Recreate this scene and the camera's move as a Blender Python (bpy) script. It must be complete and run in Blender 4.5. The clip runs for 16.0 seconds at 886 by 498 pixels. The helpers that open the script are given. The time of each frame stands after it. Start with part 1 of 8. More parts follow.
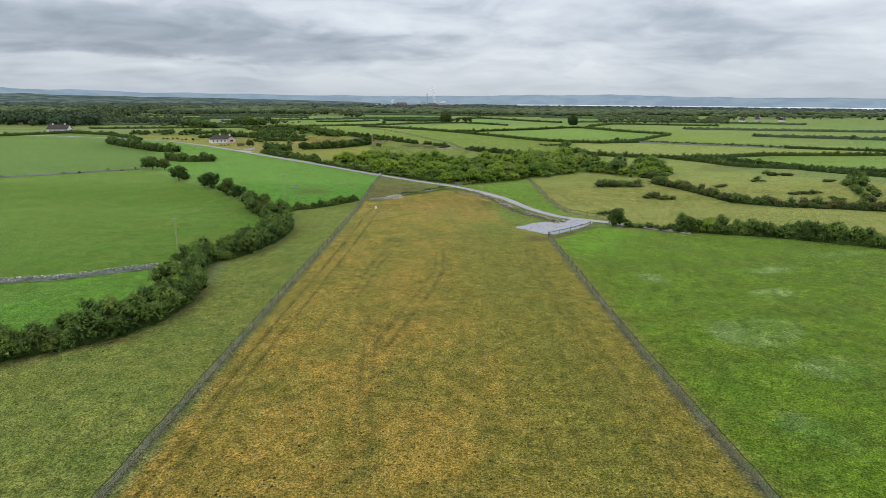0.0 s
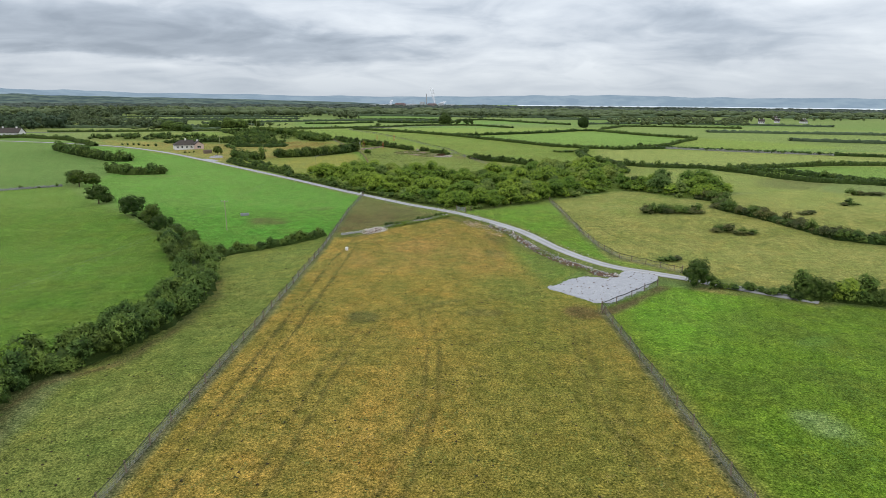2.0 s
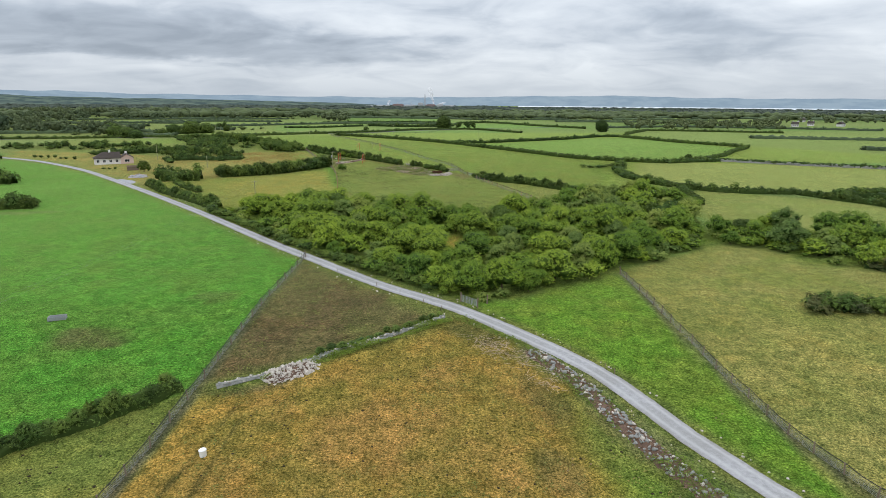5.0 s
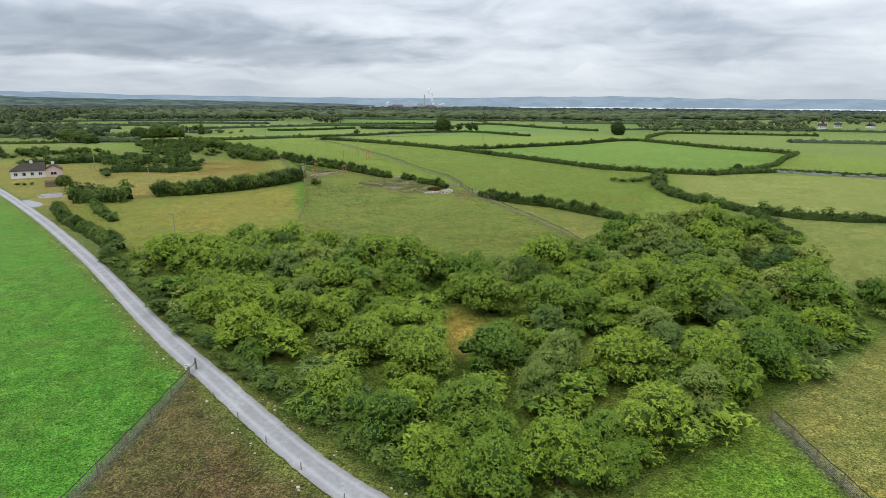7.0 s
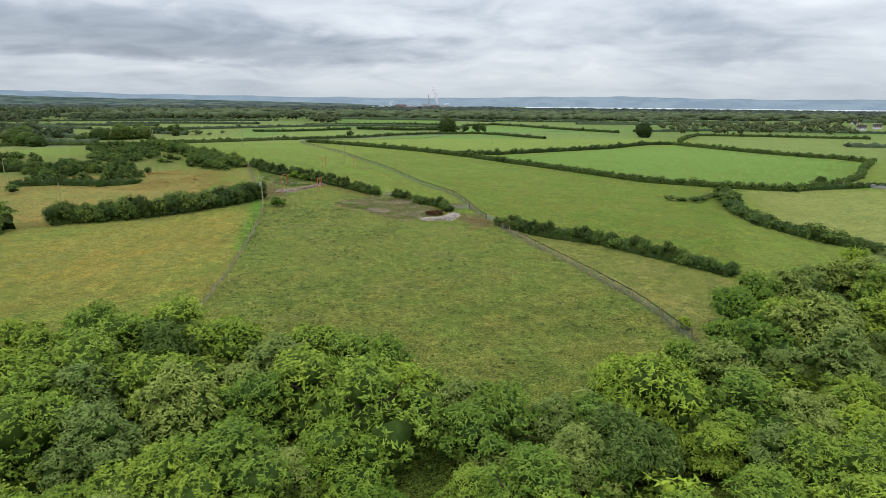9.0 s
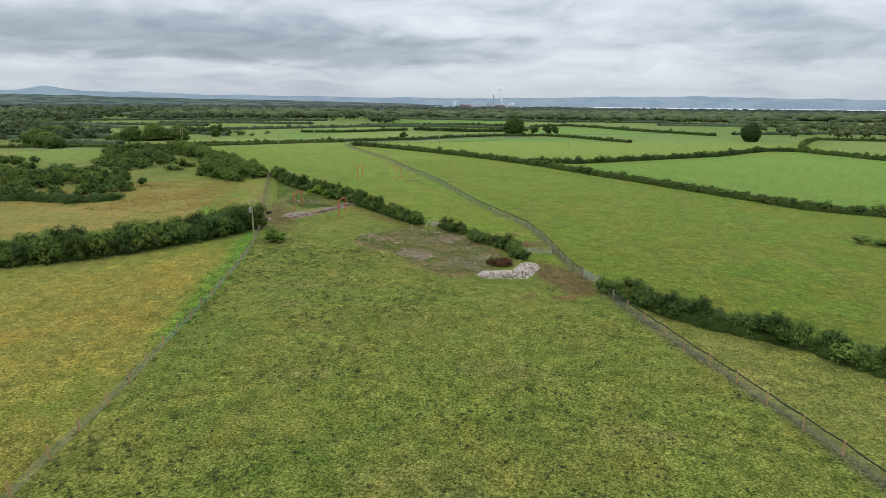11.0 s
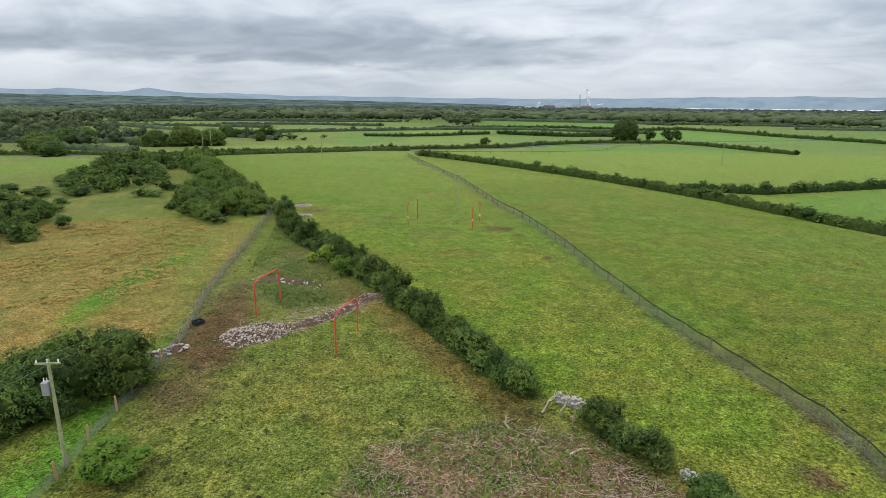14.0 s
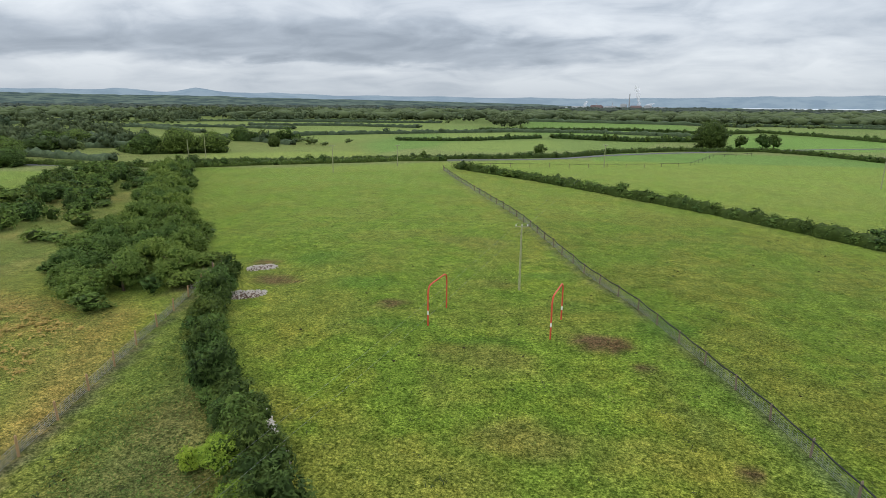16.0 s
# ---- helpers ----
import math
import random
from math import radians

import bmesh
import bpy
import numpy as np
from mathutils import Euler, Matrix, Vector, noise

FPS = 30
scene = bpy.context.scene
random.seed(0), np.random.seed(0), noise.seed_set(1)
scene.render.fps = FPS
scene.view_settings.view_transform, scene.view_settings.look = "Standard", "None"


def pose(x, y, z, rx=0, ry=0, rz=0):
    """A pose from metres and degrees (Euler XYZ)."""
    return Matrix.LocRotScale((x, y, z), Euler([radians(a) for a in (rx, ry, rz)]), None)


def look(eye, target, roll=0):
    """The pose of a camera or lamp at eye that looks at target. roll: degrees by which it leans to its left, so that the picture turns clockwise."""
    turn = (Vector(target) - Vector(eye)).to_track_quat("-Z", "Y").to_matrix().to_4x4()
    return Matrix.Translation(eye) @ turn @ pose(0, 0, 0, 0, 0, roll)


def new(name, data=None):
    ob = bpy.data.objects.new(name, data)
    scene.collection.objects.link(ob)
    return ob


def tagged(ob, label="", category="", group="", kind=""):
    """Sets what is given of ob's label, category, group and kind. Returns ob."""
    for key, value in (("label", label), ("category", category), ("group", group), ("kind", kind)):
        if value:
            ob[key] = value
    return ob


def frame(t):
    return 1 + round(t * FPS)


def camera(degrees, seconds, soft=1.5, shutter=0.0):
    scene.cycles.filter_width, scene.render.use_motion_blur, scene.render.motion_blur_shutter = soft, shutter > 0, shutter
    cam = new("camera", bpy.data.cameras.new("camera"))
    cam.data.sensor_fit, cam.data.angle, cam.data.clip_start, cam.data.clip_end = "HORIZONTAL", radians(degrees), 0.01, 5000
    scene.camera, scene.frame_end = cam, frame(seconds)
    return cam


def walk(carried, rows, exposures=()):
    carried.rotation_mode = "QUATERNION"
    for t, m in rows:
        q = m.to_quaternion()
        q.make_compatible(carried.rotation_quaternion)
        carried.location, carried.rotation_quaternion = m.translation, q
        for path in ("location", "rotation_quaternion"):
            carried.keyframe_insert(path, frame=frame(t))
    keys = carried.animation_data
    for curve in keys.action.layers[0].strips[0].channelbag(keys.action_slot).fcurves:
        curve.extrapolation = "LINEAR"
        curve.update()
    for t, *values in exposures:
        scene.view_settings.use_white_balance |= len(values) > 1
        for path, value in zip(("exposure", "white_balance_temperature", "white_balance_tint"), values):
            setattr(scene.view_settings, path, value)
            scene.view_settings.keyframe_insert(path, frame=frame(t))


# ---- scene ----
cam = camera(75.3, 16.0, 0.8)
METRES, EYE, TILT, LEAN, TURN = 400.0, 31.0, 0.7, 0.0, 0.0
ROWS = [
    (0.0, 0.0, 0.0, 0.0, 0.12, -15.19, -0.44),
    (0.5, 0.0003, 0.032, -0.0009, 0.13, -15.19, -0.42),
    (1.0, 0.0005, 0.0641, -0.0016, 0.12, -15.17, -0.43),
    (1.5, 0.0008, 0.0961, -0.0019, 0.11, -15.16, -0.44),
    (2.0, 0.0011, 0.1281, -0.0022, 0.1, -15.14, -0.44),
    (2.5, 0.0012, 0.1601, -0.0025, 0.07, -15.14, -0.43),
    (3.0, 0.0015, 0.1921, -0.0028, 0.05, -15.13, -0.41),
    (3.5, 0.0018, 0.2243, -0.0031, 0.02, -15.12, -0.41),
    (6.0, 0.0042, 0.38, -0.006, 0.04, -15.02, -0.4),
    (6.5, 0.0045, 0.4113, -0.0068, 0.03, -15.0, -0.37),
    (7.0, 0.0046, 0.4427, -0.0078, 0.02, -14.98, -0.37),
    (7.5, 0.0049, 0.4739, -0.0089, 0.02, -14.98, -0.39),
    (8.0, 0.0051, 0.5049, -0.0102, 0.04, -14.97, -0.38),
    (8.5, 0.0053, 0.5361, -0.0116, 0.1, -14.96, -0.41),
    (11.0, 0.0006, 0.6926, -0.0186, 6.72, -14.96, -0.37),
    (11.5, -0.0033, 0.7226, -0.0199, 9.3, -14.96, -0.35),
    (12.0, -0.0085, 0.7527, -0.0211, 11.2, -14.93, -0.32),
    (12.5, -0.0145, 0.7826, -0.0223, 12.42, -14.91, -0.29),
    (13.0, -0.0209, 0.8125, -0.0232, 13.25, -14.91, -0.29),
    (13.5, -0.0278, 0.8426, -0.0239, 13.91, -14.93, -0.28),
    (14.0, -0.0349, 0.8725, -0.0247, 14.55, -14.9, -0.25),
    (14.5, -0.0425, 0.9023, -0.0253, 15.35, -14.9, -0.25),
    (15.0, -0.0505, 0.932, -0.0258, 16.4, -14.91, -0.23),
    (15.5, -0.0592, 0.9617, -0.0264, 17.54, -14.92, -0.24),
    (16.0, -0.0684, 0.9911, -0.0269, 18.71, -14.94, -0.21),
]
walk(cam, [(t, pose(0, 0, EYE, TILT, LEAN, TURN) @ pose(METRES * x, METRES * y, METRES * z, 90 + pitch, roll, yaw)) for t, x, y, z, yaw, pitch, roll in ROWS],
     [(0.0, -0.09), (0.7, 0.0), (6.8, 0.02), (7.4, 0.11), (7.8, 0.03), (8.2, 0.0), (11.0, -0.06), (12.4, -0.02), (15.2, 0.0), (16.0, -0.06)])

# ---- body ----

# ---------------------------------------------------------------- world, sun
def build_world():
    w = bpy.data.worlds.new("overcast_sky")
    scene.world = w
    w.use_nodes = True
    nt = w.node_tree
    nt.nodes.clear()
    N, L = nt.nodes.new, nt.links.new
    tc = N("ShaderNodeTexCoord")
    sep = N("ShaderNodeSeparateXYZ")
    L(tc.outputs["Generated"], sep.inputs[0])

    def m(op, a, b=None, c=None):
        n = N("ShaderNodeMath")
        n.operation = op
        for i, v in enumerate((a, b, c)):
            if v is None:
                continue
            if isinstance(v, (int, float)):
                n.inputs[i].default_value = v
            else:
                L(v, n.inputs[i])
        return n.outputs[0]
    up = m("MAXIMUM", sep.outputs[2], 0.0)
    low = m("ADD", up, 0.22)
    px, py = m("DIVIDE", sep.outputs[0], low), m("DIVIDE", sep.outputs[1], low)
    comb = N("ShaderNodeCombineXYZ")
    L(px, comb.inputs[0]), L(py, comb.inputs[1])

    def cloud(scale, detail, seed, dist=0.4):
        n = N("ShaderNodeTexNoise")
        n.noise_dimensions = "3D"
        mp = N("ShaderNodeMapping")
        mp.inputs["Location"].default_value = (seed, seed * 0.7, seed * 1.3)
        mp.inputs["Scale"].default_value = (0.8, 1.0, 1.0)
        L(comb.outputs[0], mp.inputs["Vector"])
        L(mp.outputs[0], n.inputs["Vector"])
        n.inputs["Scale"].default_value, n.inputs["Detail"].default_value = scale, detail
        n.inputs["Roughness"].default_value, n.inputs["Distortion"].default_value = 0.52, dist
        return n.outputs["Fac"]
    big, fine = cloud(0.8, 8, 7.7, 0.5), cloud(2.9, 9, 9.1, 0.7)
    mixv = m("ADD", m("MULTIPLY", big, 0.66), m("MULTIPLY", fine, 0.34))

    def soft(v, lo, hi):
        n = N("ShaderNodeMapRange")
        n.interpolation_type = "SMOOTHSTEP"
        L(v, n.inputs[0])
        n.inputs[1].default_value, n.inputs[2].default_value = lo, hi
        return n.outputs[0]
    az = m("ARCTAN2", sep.outputs[0], sep.outputs[1])
    wob = m("SUBTRACT", cloud(3.2, 6, 2.2), 0.5)
    wide = m("SUBTRACT", cloud(1.3, 4, 5.5), 0.5)
    el = m("ADD", m("ADD", up, m("MULTIPLY", wob, 0.050)), m("MULTIPLY", wide, 0.045))
    aw = m("ADD", az, m("MULTIPLY", wob, 0.5))
    # a long grey bank to the west, a bright break above its end
    bank = m("MULTIPLY", m("MULTIPLY", soft(el, 0.052, 0.072), m("SUBTRACT", 1.0, soft(el, 0.085, 0.150))), m("SUBTRACT", 1.0, soft(aw, -0.26, 0.06)))
    gleam = m("MULTIPLY", m("MULTIPLY", soft(el, 0.085, 0.115), m("SUBTRACT", 1.0, soft(el, 0.122, 0.155))), m("MULTIPLY", soft(aw, -0.42, -0.16), m("SUBTRACT", 1.0, soft(aw, -0.06, 0.22))))
    mixv = m("ADD", m("SUBTRACT", mixv, m("MULTIPLY", bank, 0.13)), m("MULTIPLY", gleam, 0.10))
    ramp = N("ShaderNodeValToRGB")
    L(mixv, ramp.inputs[0])
    e = ramp.color_ramp.elements
    e[0].position, e[0].color = 0.30, (0.385, 0.445, 0.53, 1)
    e[1].position, e[1].color = 0.60, (0.94, 1.0, 1.065, 1)
    for p, col in ((0.40, (0.54, 0.61, 0.705, 1)), (0.48, (0.73, 0.795, 0.88, 1))):
        x = e.new(p)
        x.color = col
    # pale band low over the horizon
    hz = N("ShaderNodeMapRange")
    L(up, hz.inputs[0])
    hz.inputs[1].default_value, hz.inputs[2].default_value = 0.0, 0.06
    hz.inputs[3].default_value, hz.inputs[4].default_value = 0.75, 0.0
    mx = N("ShaderNodeMix")
    mx.data_type = "RGBA"
    L(hz.outputs[0], mx.inputs["Factor"]), L(ramp.outputs[0], mx.inputs["A"])
    mx.inputs["B"].default_value = (0.66, 0.74, 0.83, 1)
    # overcast skies are brighter overhead than at the rim
    gain = m("MULTIPLY_ADD", up, ZENITH, 1.0)
    vm = N("ShaderNodeVectorMath")
    vm.operation = "SCALE"
    L(mx.outputs["Result"], vm.inputs[0]), L(gain, vm.inputs["Scale"])
    sky = N("ShaderNodeTexSky")
    sky.sky_type, sky.sun_disc = "NISHITA", False
    sky.sun_elevation, sky.sun_rotation = radians(SUN_EL), radians(SUN_AZ)
    bg1, bg2, add, out = N("ShaderNodeBackground"), N("ShaderNodeBackground"), N("ShaderNodeAddShader"), N("ShaderNodeOutputWorld")
    L(sky.outputs[0], bg1.inputs[0])
    bg1.inputs[1].default_value = 0.006
    L(vm.outputs[0], bg2.inputs[0])
    bg2.inputs[1].default_value = 0.76
    L(bg1.outputs[0], add.inputs[0]), L(bg2.outputs[0], add.inputs[1]), L(add.outputs[0], out.inputs[0])


SUN_EL, SUN_AZ, ZENITH = 52.0, 215.0, 1.4
build_world()
sun = new("sun", bpy.data.lights.new("sun", "SUN"))
sun.data.energy, sun.data.angle, sun.data.color = 0.8, radians(22), (1.0, 0.96, 0.9)
sun.matrix_world = look((0, 0, 200), (60, 86, 200 - 134))


# ---------------------------------------------------------------- helpers
def part(name, bm, material, parent, label=""):
    me = bpy.data.meshes.new(name)
    bm.to_mesh(me)
    bm.free()
    return mesh_part(name, me, material, parent, label)


def mesh_part(name, me, material, parent, label=""):
    if material is not None and not me.materials:
        me.materials.append(material)
    ob = new(name, me)
    if parent is not None:
        ob.parent = parent
    if label:
        ob["label"] = label
    return ob


def thing(name, x, y, z, rz, label, category, group="", kind=""):
    ob = new(name)
    ob.empty_display_size = 0.3
    ob.matrix_world = pose(x, y, z, 0, 0, rz)
    return tagged(ob, label, category, group, kind)


def smooth(u):
    u = np.clip(u, 0.0, 1.0)
    return u * u * (3 - 2 * u)


def ter(x, y):
    """Height of the land."""
    return (-1.4 + 2.3 * smooth((y - 170) / 45) + 5.2 * smooth((y - 290) / 260)
            + 1.5 * smooth((x - 20) / 80) * (1 - smooth((y - 200) / 150)))


def tz(x, y):
    return float(ter(np.float64(x), np.float64(y)))


def hash2(i, j, s):
    v = np.sin(i * 127.1 + j * 311.7 + s * 74.7) * 43758.5453
    return v - np.floor(v)


def vnoise(x, y, s=0):
    i, j = np.floor(x), np.floor(y)
    u, v = x - i, y - j
    u, v = u * u * (3 - 2 * u), v * v * (3 - 2 * v)
    a, b = hash2(i, j, s), hash2(i + 1, j, s)
    c, d = hash2(i, j + 1, s), hash2(i + 1, j + 1, s)
    return (a * (1 - u) + b * u) * (1 - v) + (c * (1 - u) + d * u) * v


def fbm(x, y, s=0, octaves=4):
    t, amp, tot = 0.0, 1.0, 0.0
    for k in range(octaves):
        t = t + amp * vnoise(x * 2 ** k + 17.3 * k, y * 2 ** k - 9.1 * k, s + k)
        tot += amp
        amp *= 0.5
    return t / tot


def seg_dist(X, Y, pts):
    """Distance to a polyline."""
    d = np.full(np.shape(X), 1e9)
    for (ax, ay), (bx, by) in zip(pts[:-1], pts[1:]):
        dx, dy = bx - ax, by - ay
        t = np.clip(((X - ax) * dx + (Y - ay) * dy) / (dx * dx + dy * dy + 1e-9), 0, 1)
        d = np.minimum(d, np.hypot(X - ax - t * dx, Y - ay - t * dy))
    return d


def inside(X, Y, pts):
    c = np.zeros(np.shape(X), bool)
    for (ax, ay), (bx, by) in zip(pts, pts[1:] + pts[:1]):
        hit = ((ay > Y) != (by > Y)) & (X < (bx - ax) * (Y - ay) / ((by - ay) + 1e-12) + ax)
        c ^= hit
    return c


def signed(X, Y, pts):
    """Positive inside."""
    d = seg_dist(X, Y, pts + pts[:1])
    return np.where(inside(X, Y, pts), d, -d)


def along(pts, step):
    """Points, with heading, at even steps along a polyline."""
    out, carry = [], 0.0
    for (ax, ay), (bx, by) in zip(pts[:-1], pts[1:]):
        n = math.hypot(bx - ax, by - ay)
        s = carry
        while s < n:
            out.append((ax + (bx - ax) * s / n, ay + (by - ay) * s / n, math.atan2(by - ay, bx - ax)))
            s += step
        carry = s - n
    return out


# ---------------------------------------------------------------- materials
def mat(name):
    m = bpy.data.materials.new(name)
    m.use_nodes = True
    nt = m.node_tree
    return m, nt, nt.nodes["Principled BSDF"]


def node(nt, kind, **kw):
    n = nt.nodes.new(kind)
    for k, v in kw.items():
        n.inputs[k].default_value = v
    return n


def noise_tex(nt, scale, detail=4, rough=0.55, coord="Object", stretch=None):
    tc = nt.nodes.new("ShaderNodeTexCoord")
    n = node(nt, "ShaderNodeTexNoise", Scale=scale, Detail=detail, Roughness=rough)
    src = tc.outputs[coord]
    if stretch:
        mp = nt.nodes.new("ShaderNodeMapping")
        mp.inputs["Scale"].default_value = stretch
        nt.links.new(src, mp.inputs["Vector"])
        src = mp.outputs[0]
    nt.links.new(src, n.inputs["Vector"])
    return n.outputs["Fac"]


def mixc(nt, fac, a, b, mode="MIX"):
    n = nt.nodes.new("ShaderNodeMix")
    n.data_type, n.blend_type = "RGBA", mode
    for key, v in (("Factor", fac), ("A", a), ("B", b)):
        if isinstance(v, (int, float)):
            n.inputs[key].default_value = v
        elif isinstance(v, tuple):
            n.inputs[key].default_value = (*v, 1)
        else:
            nt.links.new(v, n.inputs[key])
    return n.outputs["Result"]


def rng(nt, v, a, b, c=0.0, d=1.0):
    n = nt.nodes.new("ShaderNodeMapRange")
    nt.links.new(v, n.inputs[0])
    for i, k in enumerate((a, b, c, d)):
        n.inputs[i + 1].default_value = k
    return n.outputs[0]


def bump(nt, bsdf, h, strength, dist):
    b = node(nt, "ShaderNodeBump", Strength=strength, Distance=dist)
    nt.links.new(h, b.inputs["Height"])
    nt.links.new(b.outputs[0], bsdf.inputs["Normal"])


def plain(name, col, rough=0.8, metal=0.0, var=0.25, scale=6.0, bumpy=0.15, dist=0.02, spec=None):
    """A surface of one colour with grain and blotches."""
    m, nt, b = mat(name)
    f1, f2 = noise_tex(nt, scale, 5), noise_tex(nt, scale * 0.13, 3)
    dark, light = tuple(c * (1 - var) for c in col), tuple(min(1, c * (1 + var)) for c in col)
    c = mixc(nt, rng(nt, f1, 0.3, 0.7), dark, light)
    c = mixc(nt, rng(nt, f2, 0.35, 0.65, 0.0, 0.5), c, tuple(k * (1 - var * 0.8) for k in col))
    nt.links.new(c, b.inputs["Base Color"])
    b.inputs["Roughness"].default_value, b.inputs["Metallic"].default_value = rough, metal
    b.inputs["Specular IOR Level"].default_value = (0.04 if rough >= 0.85 else 0.3) if spec is None else spec
    bump(nt, b, f1, bumpy, dist)
    return m


def ground_material():
    m, nt, b = mat("grassland")
    a = nt.nodes.new("ShaderNodeAttribute")
    a.attribute_name = "tint"
    p = nt.nodes.new("ShaderNodeAttribute")
    p.attribute_name = "patch"
    n1, n2, n3 = noise_tex(nt, 0.11, 6, 0.6), noise_tex(nt, 0.8, 5, 0.62), noise_tex(nt, 3.6, 4, 0.7)
    n5 = noise_tex(nt, 11.0, 3, 0.7)
    n6, n7 = noise_tex(nt, 0.28, 5, 0.65), noise_tex(nt, 1.9, 3, 0.6)
    n4 = noise_tex(nt, 0.35, 4, 0.6, stretch=(1.0, 0.35, 1.0))
    c = mixc(nt, rng(nt, n1, 0.43, 0.58), a.outputs["Color"], p.outputs["Color"])
    c = mixc(nt, rng(nt, n4, 0.48, 0.68, 0.0, 0.55), c, p.outputs["Color"])
    c = mixc(nt, 1.0, c, mixc(nt, rng(nt, n2, 0.32, 0.68), (0.66, 0.69, 0.63), (1.13, 1.12, 1.05)), "MULTIPLY")
    c = mixc(nt, 1.0, c, mixc(nt, rng(nt, n3, 0.36, 0.64), (0.44, 0.49, 0.42), (1.42, 1.39, 1.38)), "MULTIPLY")
    c = mixc(nt, 1.0, c, mixc(nt, rng(nt, n5, 0.30, 0.70), (0.40, 0.45, 0.38), (1.60, 1.58, 1.48)), "MULTIPLY")
    c = mixc(nt, 1.0, c, mixc(nt, rng(nt, n6, 0.34, 0.66), (0.86, 0.88, 0.85), (1.11, 1.10, 1.07)), "MULTIPLY")
    n8, n9, n10 = noise_tex(nt, 0.55, 8, 0.72), noise_tex(nt, 0.17, 9, 0.68), noise_tex(nt, 0.23, 8, 0.70, stretch=(0.7, 1.0, 1.0))
    c = mixc(nt, rng(nt, n9, 0.50, 0.62, 0.0, 0.38), c, mixc(nt, 1.0, c, (1.30, 1.06, 0.95), "MULTIPLY"))
    c = mixc(nt, rng(nt, n10, 0.52, 0.63, 0.0, 0.34), c, mixc(nt, 1.0, c, (0.66, 0.80, 0.64), "MULTIPLY"))
    c = mixc(nt, 1.0, c, mixc(nt, rng(nt, n8, 0.43, 0.57), (0.80, 0.84, 0.78), (1.16, 1.13, 1.06)), "MULTIPLY")
    n11 = noise_tex(nt, 5.6, 3, 0.65)
    c = mixc(nt, 1.0, c, mixc(nt, rng(nt, n11, 0.36, 0.64), (0.48, 0.52, 0.46), (1.40, 1.37, 1.36)), "MULTIPLY")
    spots = mixc(nt, rng(nt, n6, 0.40, 0.60, 0.25, 1.0), (0, 0, 0), rng(nt, n7, 0.575, 0.64, 0.0, 0.85))
    c = mixc(nt, spots, c, mixc(nt, 1.0, c, (0.34, 0.42, 0.38), "MULTIPLY"))
    nt.links.new(c, b.inputs["Base Color"])
    b.inputs["Roughness"].default_value, b.inputs["Specular IOR Level"].default_value = 0.95, 0.02
    b.inputs["Sheen Weight"].default_value, b.inputs["Sheen Roughness"].default_value = 0.85, 0.24
    b.inputs["Sheen Tint"].default_value = (0.55, 0.72, 0.22, 1)
    h = mixc(nt, 0.5, n3, n5)
    bump(nt, b, h, 0.5, 0.12)
    return m


def leaf_material(name, dark, mid, light, glow=0.0):
    m, nt, b = mat(name)
    oi = nt.nodes.new("ShaderNodeObjectInfo")
    geo = nt.nodes.new("ShaderNodeNewGeometry")
    n = noise_tex(nt, 1.3, 4)
    c = mixc(nt, rng(nt, geo.outputs["Random Per Island"], 0.0, 1.0), dark, mid)
    c = mixc(nt, rng(nt, n, 0.42, 0.68, 0.0, 0.7), c, light)
    t = mixc(nt, oi.outputs["Random"], (0.66, 0.74, 0.72), (1.36, 1.22, 0.95))
    c = mixc(nt, 1.0, c, t, "MULTIPLY")
    nt.links.new(c, b.inputs["Base Color"])
    b.inputs["Roughness"].default_value, b.inputs["Specular IOR Level"].default_value = 0.7, 0.08
    return m


GROUND = ground_material()
LEAF = leaf_material("scrub_leaves", (0.100, 0.172, 0.027), (0.198, 0.306, 0.042), (0.305, 0.418, 0.064))
LEAF_LIME = leaf_material("lime_green_leaves", (0.108, 0.186, 0.025), (0.208, 0.320, 0.038), (0.312, 0.425, 0.060))
LEAF_DARK = leaf_material("hedge_leaves", (0.024, 0.042, 0.012), (0.066, 0.108, 0.026), (0.134, 0.188, 0.047))
LEAF_PALE = leaf_material("willow_leaves", (0.108, 0.162, 0.042), (0.206, 0.282, 0.074), (0.306, 0.386, 0.108))
LEAF_OLIVE = leaf_material("thorn_leaves", (0.038, 0.072, 0.019), (0.102, 0.172, 0.040), (0.186, 0.268, 0.070))
# green shifted towards blue: haze over distance is put into the colour
LEAF_FAR = leaf_material("hazed_distant_leaves", (0.034, 0.054, 0.031), (0.076, 0.108, 0.056), (0.150, 0.188, 0.094))
BROWN_LEAF = leaf_material("withered_leaves", (0.05, 0.03, 0.018), (0.13, 0.06, 0.035), (0.17, 0.10, 0.06))
BARK = plain("bark", (0.12, 0.09, 0.065), 0.9, var=0.4, scale=9, bumpy=0.5)


